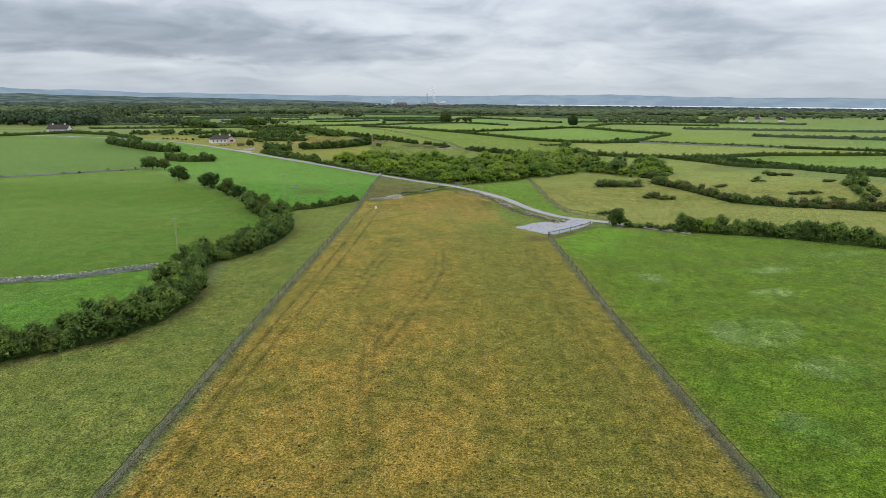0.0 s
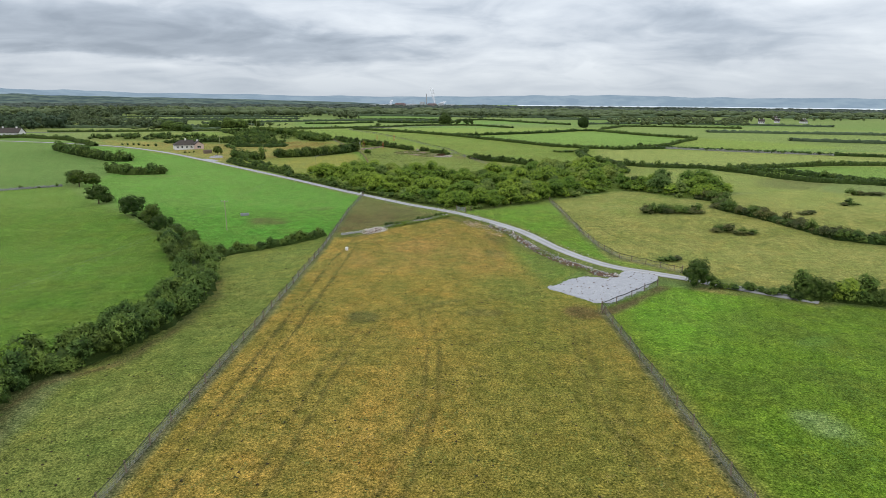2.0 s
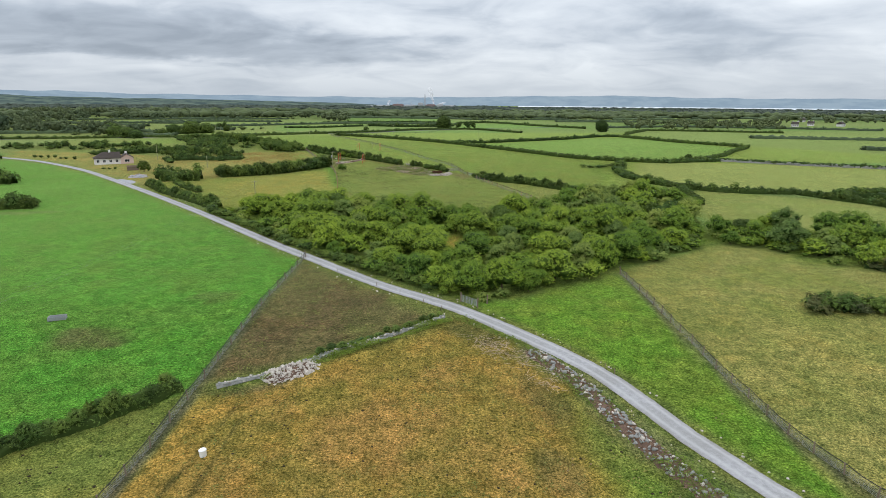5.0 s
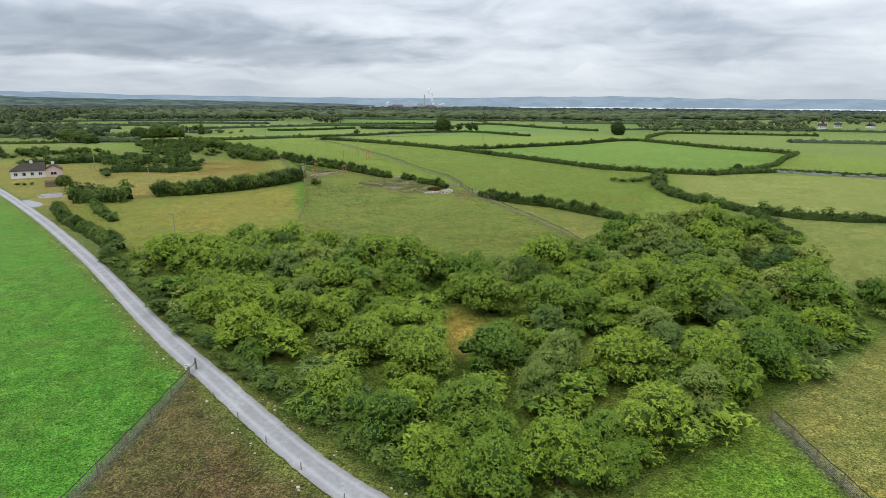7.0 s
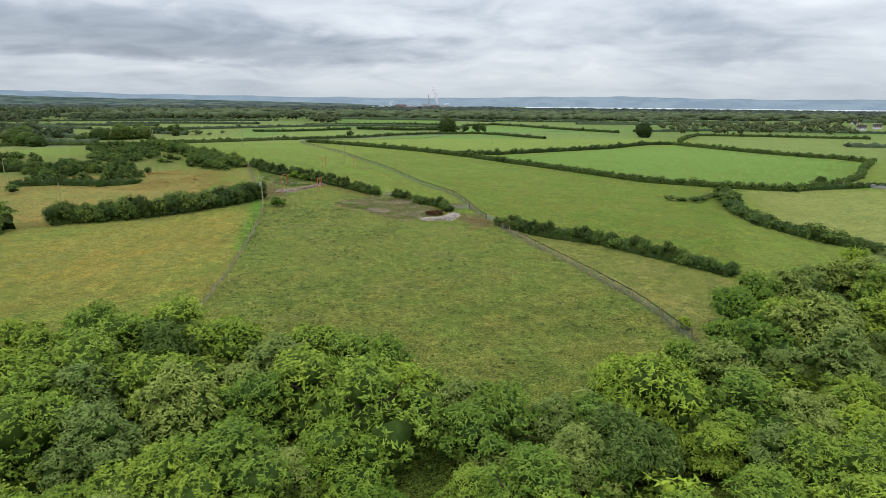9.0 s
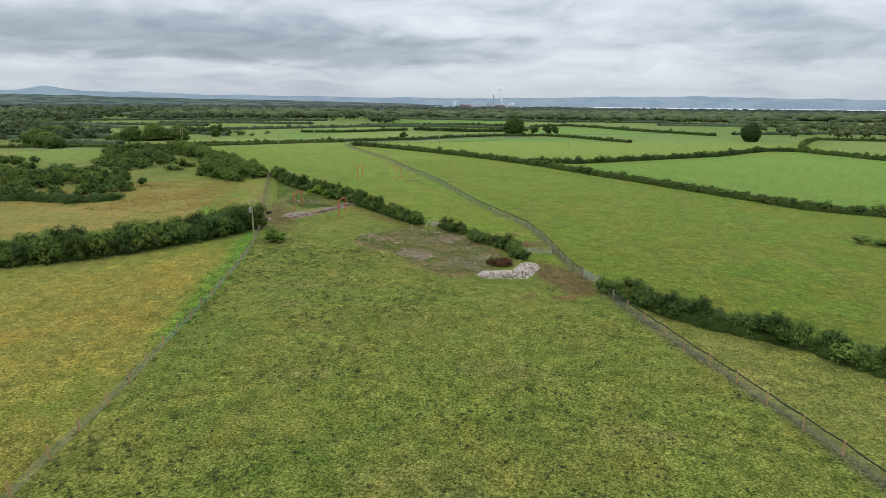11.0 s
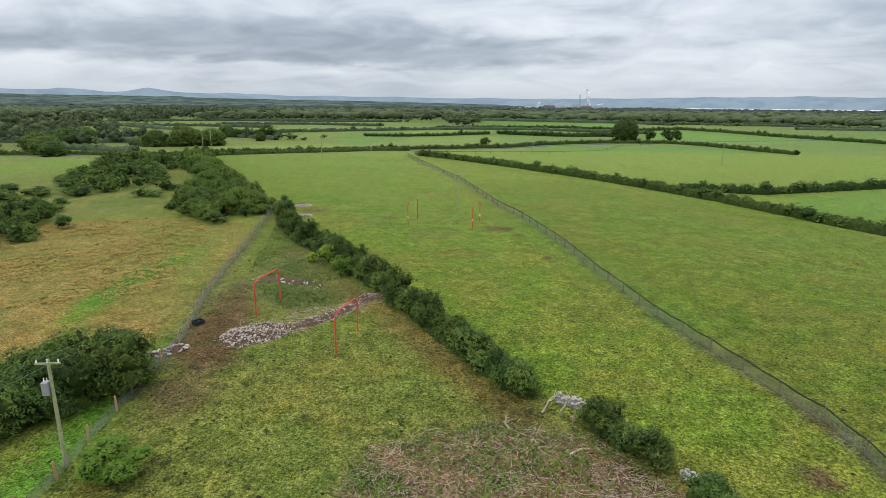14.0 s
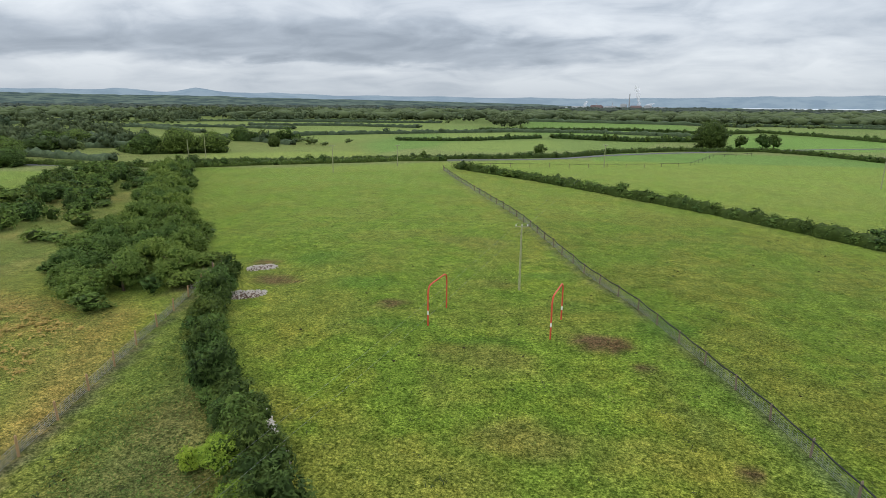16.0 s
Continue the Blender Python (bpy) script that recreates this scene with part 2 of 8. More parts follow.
def road_material():
    m, nt, b = mat("road_stone")
    a = nt.nodes.new("ShaderNodeAttribute")
    a.attribute_name = "across"
    f1, f2, f3 = noise_tex(nt, 2.4, 6), noise_tex(nt, 0.22, 5), noise_tex(nt, 14.0, 3)
    c = mixc(nt, rng(nt, f1, 0.3, 0.7), (0.275, 0.272, 0.275), (0.385, 0.382, 0.385))
    c = mixc(nt, rng(nt, f2, 0.40, 0.62, 0.0, 0.5), c, (0.245, 0.238, 0.225))
    c = mixc(nt, 1.0, c, mixc(nt, rng(nt, f3, 0.3, 0.7), (0.86, 0.86, 0.86), (1.14, 1.14, 1.14)), "MULTIPLY")
    track = nt.nodes.new("ShaderNodeMath")
    track.operation = "PINGPONG"
    nt.links.new(a.outputs["Fac"], track.inputs[0])
    track.inputs[1].default_value = 0.5
    c = mixc(nt, rng(nt, track.outputs[0], 0.25, 0.48, 0.0, 0.55), c, (0.46, 0.455, 0.455))
    edge = mixc(nt, rng(nt, a.outputs["Fac"], 0.82, 1.0, 0.0, 0.75), (0, 0, 0), f2)
    c = mixc(nt, edge, c, (0.20, 0.175, 0.11))
    nt.links.new(c, b.inputs["Base Color"])
    b.inputs["Roughness"].default_value, b.inputs["Specular IOR Level"].default_value = 0.9, 0.04
    bump(nt, b, f1, 0.4, 0.03)
    return m


ROAD = road_material()
TARMAC = plain("old_tarmac", (0.16, 0.16, 0.165), 0.9, var=0.2, scale=1.5)
PADM = plain("crushed_limestone", (0.35, 0.352, 0.368), 0.9, var=0.28, scale=8.0, bumpy=0.5, dist=0.05)
STONE = plain("limestone", (0.56, 0.505, 0.44), 0.9, var=0.4, scale=3.5, bumpy=0.5)
STONE_OLD = plain("lichened_limestone", (0.30, 0.30, 0.28), 0.9, var=0.35, scale=3.5, bumpy=0.5)
WOOD = plain("weathered_timber", (0.22, 0.17, 0.13), 0.85, var=0.3, scale=9)
WOOD_NEW = plain("fresh_timber", (0.42, 0.27, 0.14), 0.8, var=0.2, scale=9)
POLE = plain("creosoted_pole", (0.35, 0.355, 0.20), 0.85, var=0.25, scale=5)
WIRE = plain("galvanised_wire", (0.26, 0.27, 0.27), 0.6, 0.4, var=0.15)
CABLE = plain("black_cable", (0.02, 0.022, 0.022), 0.6, var=0.1)
GALV = plain("galvanised_steel", (0.33, 0.34, 0.35), 0.6, 0.3, var=0.15)
RED = plain("red_paint", (0.62, 0.07, 0.04), 0.5, var=0.12, spec=0.4)
WHITE = plain("white_paint", (0.78, 0.77, 0.74), 0.7, var=0.05)

# ---------------------------------------------------------------- the plan (metres)
FENCE_L = [(-28.5, 20), (-28.2, 51), (-27.6, 90), (-26.8, 130), (-26.5, 160), (-26.2, 187.1), (-25.5, 235.9)]
FENCE_R = [(28.6, 20), (27.6, 48), (26.5, 74), (26.2, 110), (26.0, 138)]
FENCE_PAD = [(26.0, 138), (32.5, 143.8), (39.1, 149.8)]
FENCE_FIELD = [(33.3, 226), (33.6, 205.8), (34.3, 192.3), (35.8, 178), (38.0, 168), (42.2, 163.4), (46.5, 157.5)]
FENCE_M = [(-31.1, 298.9), (-34.8, 323.5), (-38.8, 345.3), (-41.8, 359.6), (-44.7, 371.5), (-48.3, 382.4), (-51.5, 392.9), (-58, 406.2), (-66.5, 428), (-75.8, 451.9)]
FENCE_D = [(32, 292.4), (30, 306.8), (25.6, 321), (22.4, 330), (15.3, 349.2), (13.4, 357.3)]
FENCE_E = [(11.6, 361.4), (9.8, 368.4), (8, 377.8), (4.4, 392.5), (-0.6, 401.4), (-5.9, 411), (-12.6, 426), (-18, 439.7), (-26.5, 456.8), (-32.4, 466.3), (-46.6, 495.3), (-69.3, 533.4), (-80.7, 555.1)]
FENCE_TOP = [(-81.7, 566), (-65, 571), (-48.5, 576.4), (-27.1, 585.2), (-11.8, 595.2), (-1.7, 631.2), (13.6, 645.3)]
ROAD_LINE = [(62, 140), (52, 148), (45.5, 154), (40.5, 157.8), (36, 160.6), (32, 165.2), (28.3, 172.4), (24.9, 179.5), (21.2, 188.2), (17.2, 193.8),
             (12.6, 198.8), (6.6, 205.3), (2.8, 209), (-4.2, 214.5), (-11.9, 221.7), (-22.6, 233.7), (-30.2, 241.6), (-39.7, 252.4), (-59.1, 275.3), (-82.3, 301), (-98.2, 318), (-123.7, 343.8), (-147.5, 367), (-171.5, 385.2), (-194, 400), (-242, 418), (-329.6, 435.3)]
PAD = [(18.6, 148.5), (23, 152.5), (26.5, 155.7), (29.2, 155.3), (31.2, 154.2), (33.6, 156.5), (36.5, 159.5), (41.5, 156.5), (40.2, 153), (36.3, 148.1), (31.7, 144), (28.5, 140.9), (25.9, 140.7), (23, 144.6)]
WALL_DIRT = [(-24.1, 186.2), (-18, 189.3), (-11.1, 195.3), (-7.5, 197.4), (-1.6, 202), (1.9, 205.1)]
RUBBLE_STRIP = [(13.1, 194.5), (17.3, 187.6), (20.3, 178.7), (23.4, 171), (26, 165), (28.9, 161), (31, 157), (33, 156)]
WOOD_LAND = [(-66.5, 289.5), (-40.6, 258.8), (-22.6, 238.6), (-10.2, 225.3), (-1.7, 216.9), (4.9, 211.6), (8.7, 211.6), (13.3, 213.4), (20.8, 217.6), (29.4, 223.4), (39.1, 231.7), (47.7, 238.8), (60.2, 246.7),
             (68.9, 243.1), (70.9, 231.5), (77.5, 226.4), (88.8, 229.4), (98, 243.3), (90.2, 256.2), (70, 259.3), (64.5, 265.3), (67.9, 277.7), (77.8, 298.1), (76.8, 316.5), (66, 320), (51.7, 312.1), (42.3, 302.5), (33, 286), (24.4, 281), (12.8, 273.4), (3.8, 276.6), (-4.8, 284), (-15.5, 285), (-27.4, 291.4), (-39.9, 289.2), (-46.5, 281.5), (-56.8, 287.9)]
CLEARING = [(0.6, 248), (2.1, 253.8), (3.5, 256.6), (7.1, 252), (12.9, 247.2), (13.2, 243.4), (11, 240.5), (5.4, 239.5), (0.8, 242)]
DEBRIS = [(-27.7, 377), (-27.4, 381.7), (-19.6, 387), (-12.8, 387), (-7.4, 383), (-2, 375.6), (-0.7, 367), (-3.6, 361.2), (-6.9, 358.4), (-12.9, 362.4), (-16.7, 368), (-19.5, 371.3), (-23.6, 372.3)]
HEDGE_G = [(-78, 561), (-51, 541.6), (-32.8, 526.6), (-12.6, 509.2), (6, 491.5), (25.3, 468.6), (50.2, 440), (68.8, 418.8), (89, 409.6), (108.4, 403.7)]
WHEEL_TRACKS = ([(-20.6, 182), (-21.6, 173.9), (-22.5, 166), (-23.2, 131.6), (-24, 104.6), (-24.8, 86), (-25.3, 64), (-25.4, 50.7), (-25.6, 41.4), (-25.8, 25)],
                [(-19.4, 180), (-19.8, 162.9), (-20.7, 129), (-21.6, 108), (-22.4, 88), (-23.4, 66), (-23.8, 51.8), (-23.9, 43), (-24, 25)],
                [(-11.2, 132.1), (-14.4, 114.6), (-15.3, 103), (-15.7, 96.8), (-17.2, 86), (-18.2, 78)], [(-9.5, 131), (-12.7, 114), (-13.6, 103), (-14, 97), (-14.9, 88)],
                [(-11.2, 132.1), (-6.2, 138.6), (0, 142.2), (8.6, 144.3), (18.2, 149.5)], [(-9, 132.4), (-2, 138.2), (6, 140.8), (14, 144.6), (19, 147.5)],
                [(-1.6, 138.6), (0.1, 121.6), (0.1, 109.2), (-2.2, 94.5), (-4.1, 87.2), (-7.5, 72)], [(-3.2, 137), (-1.5, 121.6), (-1.6, 109.2), (-3.9, 97), (-6, 88), (-9.2, 73)],
                [(20.1, 132.9), (18, 119.7), (17.5, 106.1), (18.7, 94.9), (18.5, 86.4), (19.4, 80.2), (20.5, 60), (21, 40)], [(21.6, 131), (19.7, 119.7), (19.2, 106.1), (20.4, 94.9), (20.2, 86.4), (21.1, 80.2), (22.2, 60), (22.6, 40)],
                [(-8, 40), (-9.2, 56), (-10.5, 70), (-11.5, 84)], [(-6.4, 40), (-7.6, 56), (-9, 70), (-10, 82)])
ROAD_FAR = [(-418.4, 467.8), (-298.7, 492.8), (-227.1, 514.3), (-152.3, 537.1), (-125.5, 558.1), (-104.1, 577.3), (-86.2, 585.7), (-69.2, 594), (-52.1, 606.1), (-38.1, 628.2), (-9.9, 651.3), (40.3, 691.5), (120.5, 736.4)]


# ---------------------------------------------------------------- ground
def axis(spans):
    out = []
    for a, b, s in spans:
        out += list(np.arange(a, b, s))
    return np.array(out + [spans[-1][1]], float)


def paint_ground(X, Y):
    """Base colours of the fields: two for each place, which the material mixes in patches."""
    n = X.size
    A, B = np.zeros((n, 3)), np.zeros((n, 3))
    warp = (fbm(X * 0.25, Y * 0.25, 3) - 0.5) * 3.0 + (fbm(X * 0.9, Y * 0.9, 5, 2) - 0.5) * 1.2

    def lay(w, a, b=None, k=1.0):
        w = (np.clip(w, 0, 1) * k)[:, None]
        A[:] = A * (1 - w) + np.array(a) * w
        B[:] = B * (1 - w) + np.array(b if b is not None else a) * w

    def field(pts, a, b=None, soft=0.7, k=1.0, wob=0.3):
        x0, x1 = min(p[0] for p in pts) - 12, max(p[0] for p in pts) + 12
        y0, y1 = min(p[1] for p in pts) - 12, max(p[1] for p in pts) + 12
        near = (X > x0) & (X < x1) & (Y > y0) & (Y < y1)
        w = np.zeros(n)
        w[near] = smooth((signed(X[near], Y[near], pts) + warp[near] * wob) / soft * 0.5 + 0.5)
        lay(w, a, b, k)

    def strip(pts, half, a, b=None, soft=0.6, k=1.0, wob=0.4):
        d = seg_dist(X, Y, pts)
        lay(smooth((half - d + warp * wob) / soft * 0.5 + 0.5), a, b, k)

    def spot(x, y, rx, ry, a, b=None, k=1.0, turn=0.0):
        c, s = math.cos(turn), math.sin(turn)
        u, v = (X - x) * c + (Y - y) * s, -(X - x) * s + (Y - y) * c
        d = np.hypot(u / rx, v / ry)
        lay(smooth((1.0 - d + warp * 0.22) * 2.2), a, b, k)

    # patchwork of far fields, their greens greyed and blued to stand for haze
    cx, cy = X / 95.0 + (fbm(X / 240, Y / 240, 8) - 0.5) * 1.5, Y / 70.0 + (fbm(X / 240, Y / 240, 12) - 0.5) * 1.5
    ci, cj = np.floor(cx), np.floor(cy)
    h, h2 = hash2(ci, cj, 2), hash2(ci, cj, 6)
    pal = np.array([(0.135, 0.172, 0.075), (0.100, 0.185, 0.062), (0.165, 0.180, 0.092), (0.118, 0.155, 0.070), (0.185, 0.178, 0.110)])
    k = np.clip((h * 5).astype(int), 0, 4)
    A[:] = pal[k]
    B[:] = pal[k] * (0.8 + 0.35 * h2)[:, None]
    scrub = smooth((fbm(X / 170, Y / 170, 21) - 0.46) * 7) * smooth((np.hypot(X, Y) - 560) / 200) * np.clip(smooth((-X - 130) / 60) + smooth((Y - 1100) / 200), 0, 1)
    lay(np.clip(scrub + smooth((Y - 1250) / 300) * 0.8, 0, 1), (0.060, 0.085, 0.038), (0.10, 0.115, 0.055))
    # grazing land round about
    field([(-89.5, 309.2), (59.7, 309), (140.3, 400.5), (260.3, 420.4), (260.8, 641.5), (-60.2, 601), (-158, 517.9)], (0.168, 0.220, 0.044), (0.188, 0.208, 0.055), 3)
    field([(8.1, 352.3), (51.8, 317.5), (88.3, 405.6), (49.9, 436.4), (-0.4, 491.4), (-77.8, 559.5), (-75.5, 454.3), (-45, 420), (0, 372.5)], (0.150, 0.206, 0.037), (0.188, 0.196, 0.047), 1)
    field([(-75.6, 455.3), (-20, 415), (-79.7, 555.1), (-154.3, 534.1)], (0.142, 0.202, 0.036), (0.168, 0.190, 0.046), 2)
    field([(27.8, 475.7), (49.9, 442.5), (70.1, 421.3), (90.3, 412.6), (110.4, 406.8), (140, 430), (178.5, 471.7), (170, 491.6), (132.8, 561.4), (99.3, 537.3), (59.3, 511.7), (29.7, 492.1)], (0.125, 0.225, 0.050), (0.140, 0.205, 0.052), 1)
    field([(92.3, 402.7), (78.4, 350.7), (90.1, 330.3), (149.8, 324.8), (279.5, 339.4), (280.5, 400.7), (150.5, 402.6), (120.3, 408.6)], (0.270, 0.255, 0.105), (0.225, 0.225, 0.085), 2)
    field([(74.9, 298.1), (85.2, 330.4), (127.2, 306.6), (145.7, 270.5), (122.6, 237.8), (95.5, 242.2), (67.1, 260.3)], (0.190, 0.205, 0.065), (0.240, 0.225, 0.092), 2)
    field([(139.7, 317.5), (190.4, 332.6), (299.6, 329.5), (299.6, 289.4), (141.8, 274.6)], (0.120, 0.215, 0.045), (0.135, 0.190, 0.045), 2)
    field([(124.8, 279.2), (143.1, 288), (156.1, 274.9), (124.2, 246.6), (113.2, 257.1)], (0.120, 0.095, 0.055), (0.145, 0.120, 0.06), 3)
    field([(11.6, 361.4), (8, 377.8), (-0.6, 401.4), (-12.6, 426), (-26.5, 456.8), (-46.6, 495.3), (-20, 507), (22, 467), (68, 419), (88, 405), (51, 318)], (0.116, 0.166, 0.030), (0.150, 0.160, 0.038), 1.5, 0.75)
    # fields beyond the far road
    field([(-160, 540), (-112, 585), (-150, 640), (-175, 760), (-240, 960), (-620, 1150), (-700, 800), (-420, 470), (-240, 500)], (0.135, 0.140, 0.064), (0.175, 0.160, 0.080), 8)
    for x, y, rx, ry in ((-240, 600, 40, 8), (-300, 660, 50, 10), (-215, 690, 30, 9), (-380, 700, 60, 12), (-270, 740, 50, 12), (-480, 820, 70, 14)):
        spot(x, y, rx, ry, (0.215, 0.185, 0.100), (0.15, 0.165, 0.075), 0.8, 0.25)
    field([(-340, 921), (-184, 640), (-162, 648), (-176, 751), (-145, 745), (-213, 947)], (0.150, 0.186, 0.070), (0.176, 0.188, 0.082), 4)
    field([(-152, 1038), (-112, 1085), (6, 1000), (17, 900), (-111, 830)], (0.095, 0.215, 0.060), None, 6)
    field([(9, 672), (30, 815), (79, 818), (100, 775), (160, 720), (72, 690)], (0.105, 0.225, 0.060), None, 6)
    field([(-103, 622), (-120, 672), (-71, 710), (-59, 660), (-77, 626)], (0.195, 0.225, 0.085), (0.17, 0.21, 0.08), 4)
    field([(-130, 698), (-82, 739), (-111, 783), (-146, 748)], (0.200, 0.232, 0.090), None, 4)
    field([(-250, 755), (-150, 755), (-283, 1150), (-486, 1165)], (0.150, 0.178, 0.074), (0.182, 0.182, 0.088), 8)
    field([(-166, 555), (-120, 587), (-132, 607), (-181, 575)], (0.220, 0.235, 0.080), None, 4)
    field([(-65, 1310), (91, 1280), (212, 1120), (166, 980), (32, 1015)], (0.130, 0.185, 0.078), (0.165, 0.18, 0.095), 8)
    field([(160, 560), (180, 500), (260, 430), (420, 480), (420, 680), (280, 690), (165, 660)], (0.145, 0.172, 0.068), (0.165, 0.175, 0.078), 6)
    # colours laid above darken with distance, to offset the bright sheen at grazing view
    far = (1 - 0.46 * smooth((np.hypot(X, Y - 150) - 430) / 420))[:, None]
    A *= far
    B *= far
    # dry field beside the wood
    field([(35.3, 160), (46, 157), (60, 146), (140, 120), (190, 190), (124.2, 247.6), (85.7, 231.2), (62.3, 247.7), (33.2, 227.4)], (0.275, 0.240, 0.098), (0.222, 0.215, 0.078), 1.5)
    field([(34.3, 221), (59.3, 245.7), (83.8, 231.6), (79.5, 208.3), (54.8, 198.8), (43.2, 207.7)], (0.195, 0.210, 0.065), (0.265, 0.230, 0.098), 6, 0.8)
    field([(46, 157), (35.5, 168), (34.3, 192.3), (33.3, 226), (28.4, 223.7), (13.3, 212.4), (4.9, 210.3), (11.5, 200.9), (21.5, 191.6), (28, 177), (33, 166)], (0.120, 0.225, 0.035), (0.145, 0.205, 0.042), 0.8)
    # lush field
    field([(26.4, 138), (39.5, 149.5), (100, 124), (240, 70), (240, -80), (27.5, -80), (27.2, 60)], (0.118, 0.188, 0.024), (0.106, 0.152, 0.027), 0.8)
    field([(27.2, 138), (40, 148), (50, 143), (40, 128), (30, 116)], (0.130, 0.255, 0.030), (0.135, 0.225, 0.035), 6)
    for x, y, rx, ry in ((46, 78, 9, 6), (49, 66, 7, 4), (57, 94, 5, 3.5), (64, 108, 6, 3), (52, 125, 4, 1.6), (40, 104, 3, 5), (85, 118, 7, 3), (62, 60, 9, 4), (38, 52, 3, 5)):
        spot(x, y, rx, ry, (0.250, 0.310, 0.165), (0.110, 0.185, 0.040), 0.7, 0.3)
    strip([(28.9, 20), (28.0, 48), (27.1, 80), (26.7, 120)], 0.9, (0.230, 0.175, 0.075), (0.15, 0.19, 0.05), 1.2, 0.9)
    # meadows west of the paddock
    field([(-27, 20), (-26.6, 186.1), (-46, 170), (-54, 165), (-40, 148), (-38, 132), (-44, 116), (-41, 96), (-41, 84), (-56, 66), (-110, 20)], (0.176, 0.186, 0.062), (0.152, 0.180, 0.056), 0.8)
    field([(-57, 108), (-80, 98), (-160, 70), (-160, 20), (-90, 40), (-56, 78), (-50, 96)], (0.105, 0.225, 0.040), (0.100, 0.190, 0.040), 0.8)
    field([(-57, 109), (-80, 99), (-160, 72), (-299.2, 88.9), (-257.4, 186.5), (-170.8, 220.7), (-132, 251.5), (-104.6, 222.4), (-61.6, 179.8), (-46, 150), (-44, 122)], (0.084, 0.164, 0.027), (0.100, 0.157, 0.031), 0.8)
    field([(-132, 251.5), (-170.8, 220.7), (-328.9, 198.5), (-419.4, 419.2), (-288.7, 450), (-205.8, 397.5), (-137.9, 291.6)], (0.066, 0.138, 0.042), (0.08, 0.132, 0.046), 0.8)
    field([(-26.6, 186.1), (-46, 170), (-61.6, 181.8), (-83.1, 202.5), (-128.2, 252.5), (-136.9, 291.6), (-205.8, 397.5), (-173, 383), (-148, 365), (-83.5, 300), (-60, 274.4), (-25.2, 234.7)], (0.085, 0.235, 0.040), (0.095, 0.205, 0.042), 0.8)
    spot(-45.6, 197.6, 6.5, 4.2, (0.110, 0.112, 0.056), (0.100, 0.150, 0.045), 0.95)
    spot(-34.4, 212.5, 5, 3, (0.110, 0.125, 0.055), (0.085, 0.19, 0.045), 0.6)
    spot(-117.9, 278, 22, 3.0, (0.150, 0.160, 0.080), None, 0.7, 0.25)
    # round the house: rough straw-coloured ground
    field([(-205.7, 401.4), (-168.8, 389.3), (-142.8, 371.3), (-83.3, 306.6), (-60, 330), (-80.4, 345.7), (-140, 420), (-229.8, 439.5)], (0.300, 0.185, 0.078), (0.215, 0.172, 0.062), 4)
    field([(-102.3, 336.6), (-84.5, 349.7), (-50.3, 385.8), (-62, 420), (-74.8, 439.8), (-94.6, 439.5), (-125, 420), (-170.8, 396.4), (-160.8, 371.4)], (0.295, 0.190, 0.082), (0.225, 0.176, 0.066), 3)
    field([(-126, 420), (-95.6, 441.7), (-109.1, 469.2), (-148, 517.6), (-237.5, 496.8), (-229.8, 439.5)], (0.130, 0.150, 0.050), (0.20, 0.175, 0.075), 5)
    field([(-196.1, 475.6), (-195.4, 508.5), (-148.1, 526), (-148.2, 489.1), (-166.4, 475.5)], (0.150, 0.205, 0.050), (0.160, 0.19, 0.055), 2)
    # ochre field by the middle fence
    field([(-102.3, 336.6), (-84.5, 349.7), (-70.5, 364.9), (-48.3, 381.5), (-43.8, 368.8), (-34.8, 323.5), (-31.1, 298.9), (-25.4, 288.6), (-39, 284.3), (-58.8, 286.8), (-83.4, 312.8), (-97.8, 321.8)], (0.195, 0.215, 0.056), (0.235, 0.205, 0.062), 1)
    field([(-80.4, 332.7), (-50.3, 367.4), (-42.3, 358.4), (-38, 335), (-47.5, 308.8), (-65.3, 310.4)], (0.300, 0.210, 0.060), (0.240, 0.205, 0.062), 6, 0.9)
    strip([(-52.2, 396.4), (-49.3, 381.4), (-45.7, 370.6), (-42.7, 358.4), (-37, 334)], 1.9, (0.098, 0.225, 0.034), None, 1.8, 0.9)
    field([(-56.2, 398.3), (-50.2, 392.3), (-77.8, 439.8), (-71.7, 445.6), (-91.8, 431.7), (-70, 415)], (0.172, 0.198, 0.052), (0.225, 0.188, 0.066), 3, 0.9)
    field([(-65.2, 394.3), (-66.8, 400.9), (-68.6, 408.8), (-69.6, 418.3), (-72.4, 417.7), (-72.6, 407.1), (-70.0, 398.9), (-67, 393)], (0.098, 0.218, 0.034), (0.110, 0.20, 0.038), 1.6, 1.0)
    # pale grazing field in the middle
    field([(-30.5, 293.7), (-34.8, 323.5), (-41.8, 359.4), (-48.3, 382.4), (-57.2, 405.3), (-75.1, 451), (-65.8, 440.7), (-45, 418), (-16.1, 391.6), (3, 368.8), (13.1, 357.3), (15.1, 349.7), (22, 330), (30.7, 304.2), (32.3, 283.5), (9.7, 272.1)], (0.150, 0.180, 0.050), (0.178, 0.179, 0.055), 0.8)
    field([(15.1, 350.5), (22, 330), (30.8, 305.2), (32.4, 290.1), (49.8, 314.5), (36.1, 335.4)], (0.225, 0.205, 0.080), (0.185, 0.190, 0.062), 1)
    for x, y, rx, ry in ((-30.2, 352.6, 5, 2.5), (-22, 338, 4, 2), (-27, 345, 3, 2), (-12, 340.6, 4, 2), (-20, 327, 5, 2), (0, 330, 6, 2), (12, 320, 5, 2), (-4.8, 311.5, 7, 3), (-17.5, 298, 5, 2)):
        spot(x, y, rx, ry, (0.225, 0.185, 0.085), (0.165, 0.165, 0.06), 0.6)
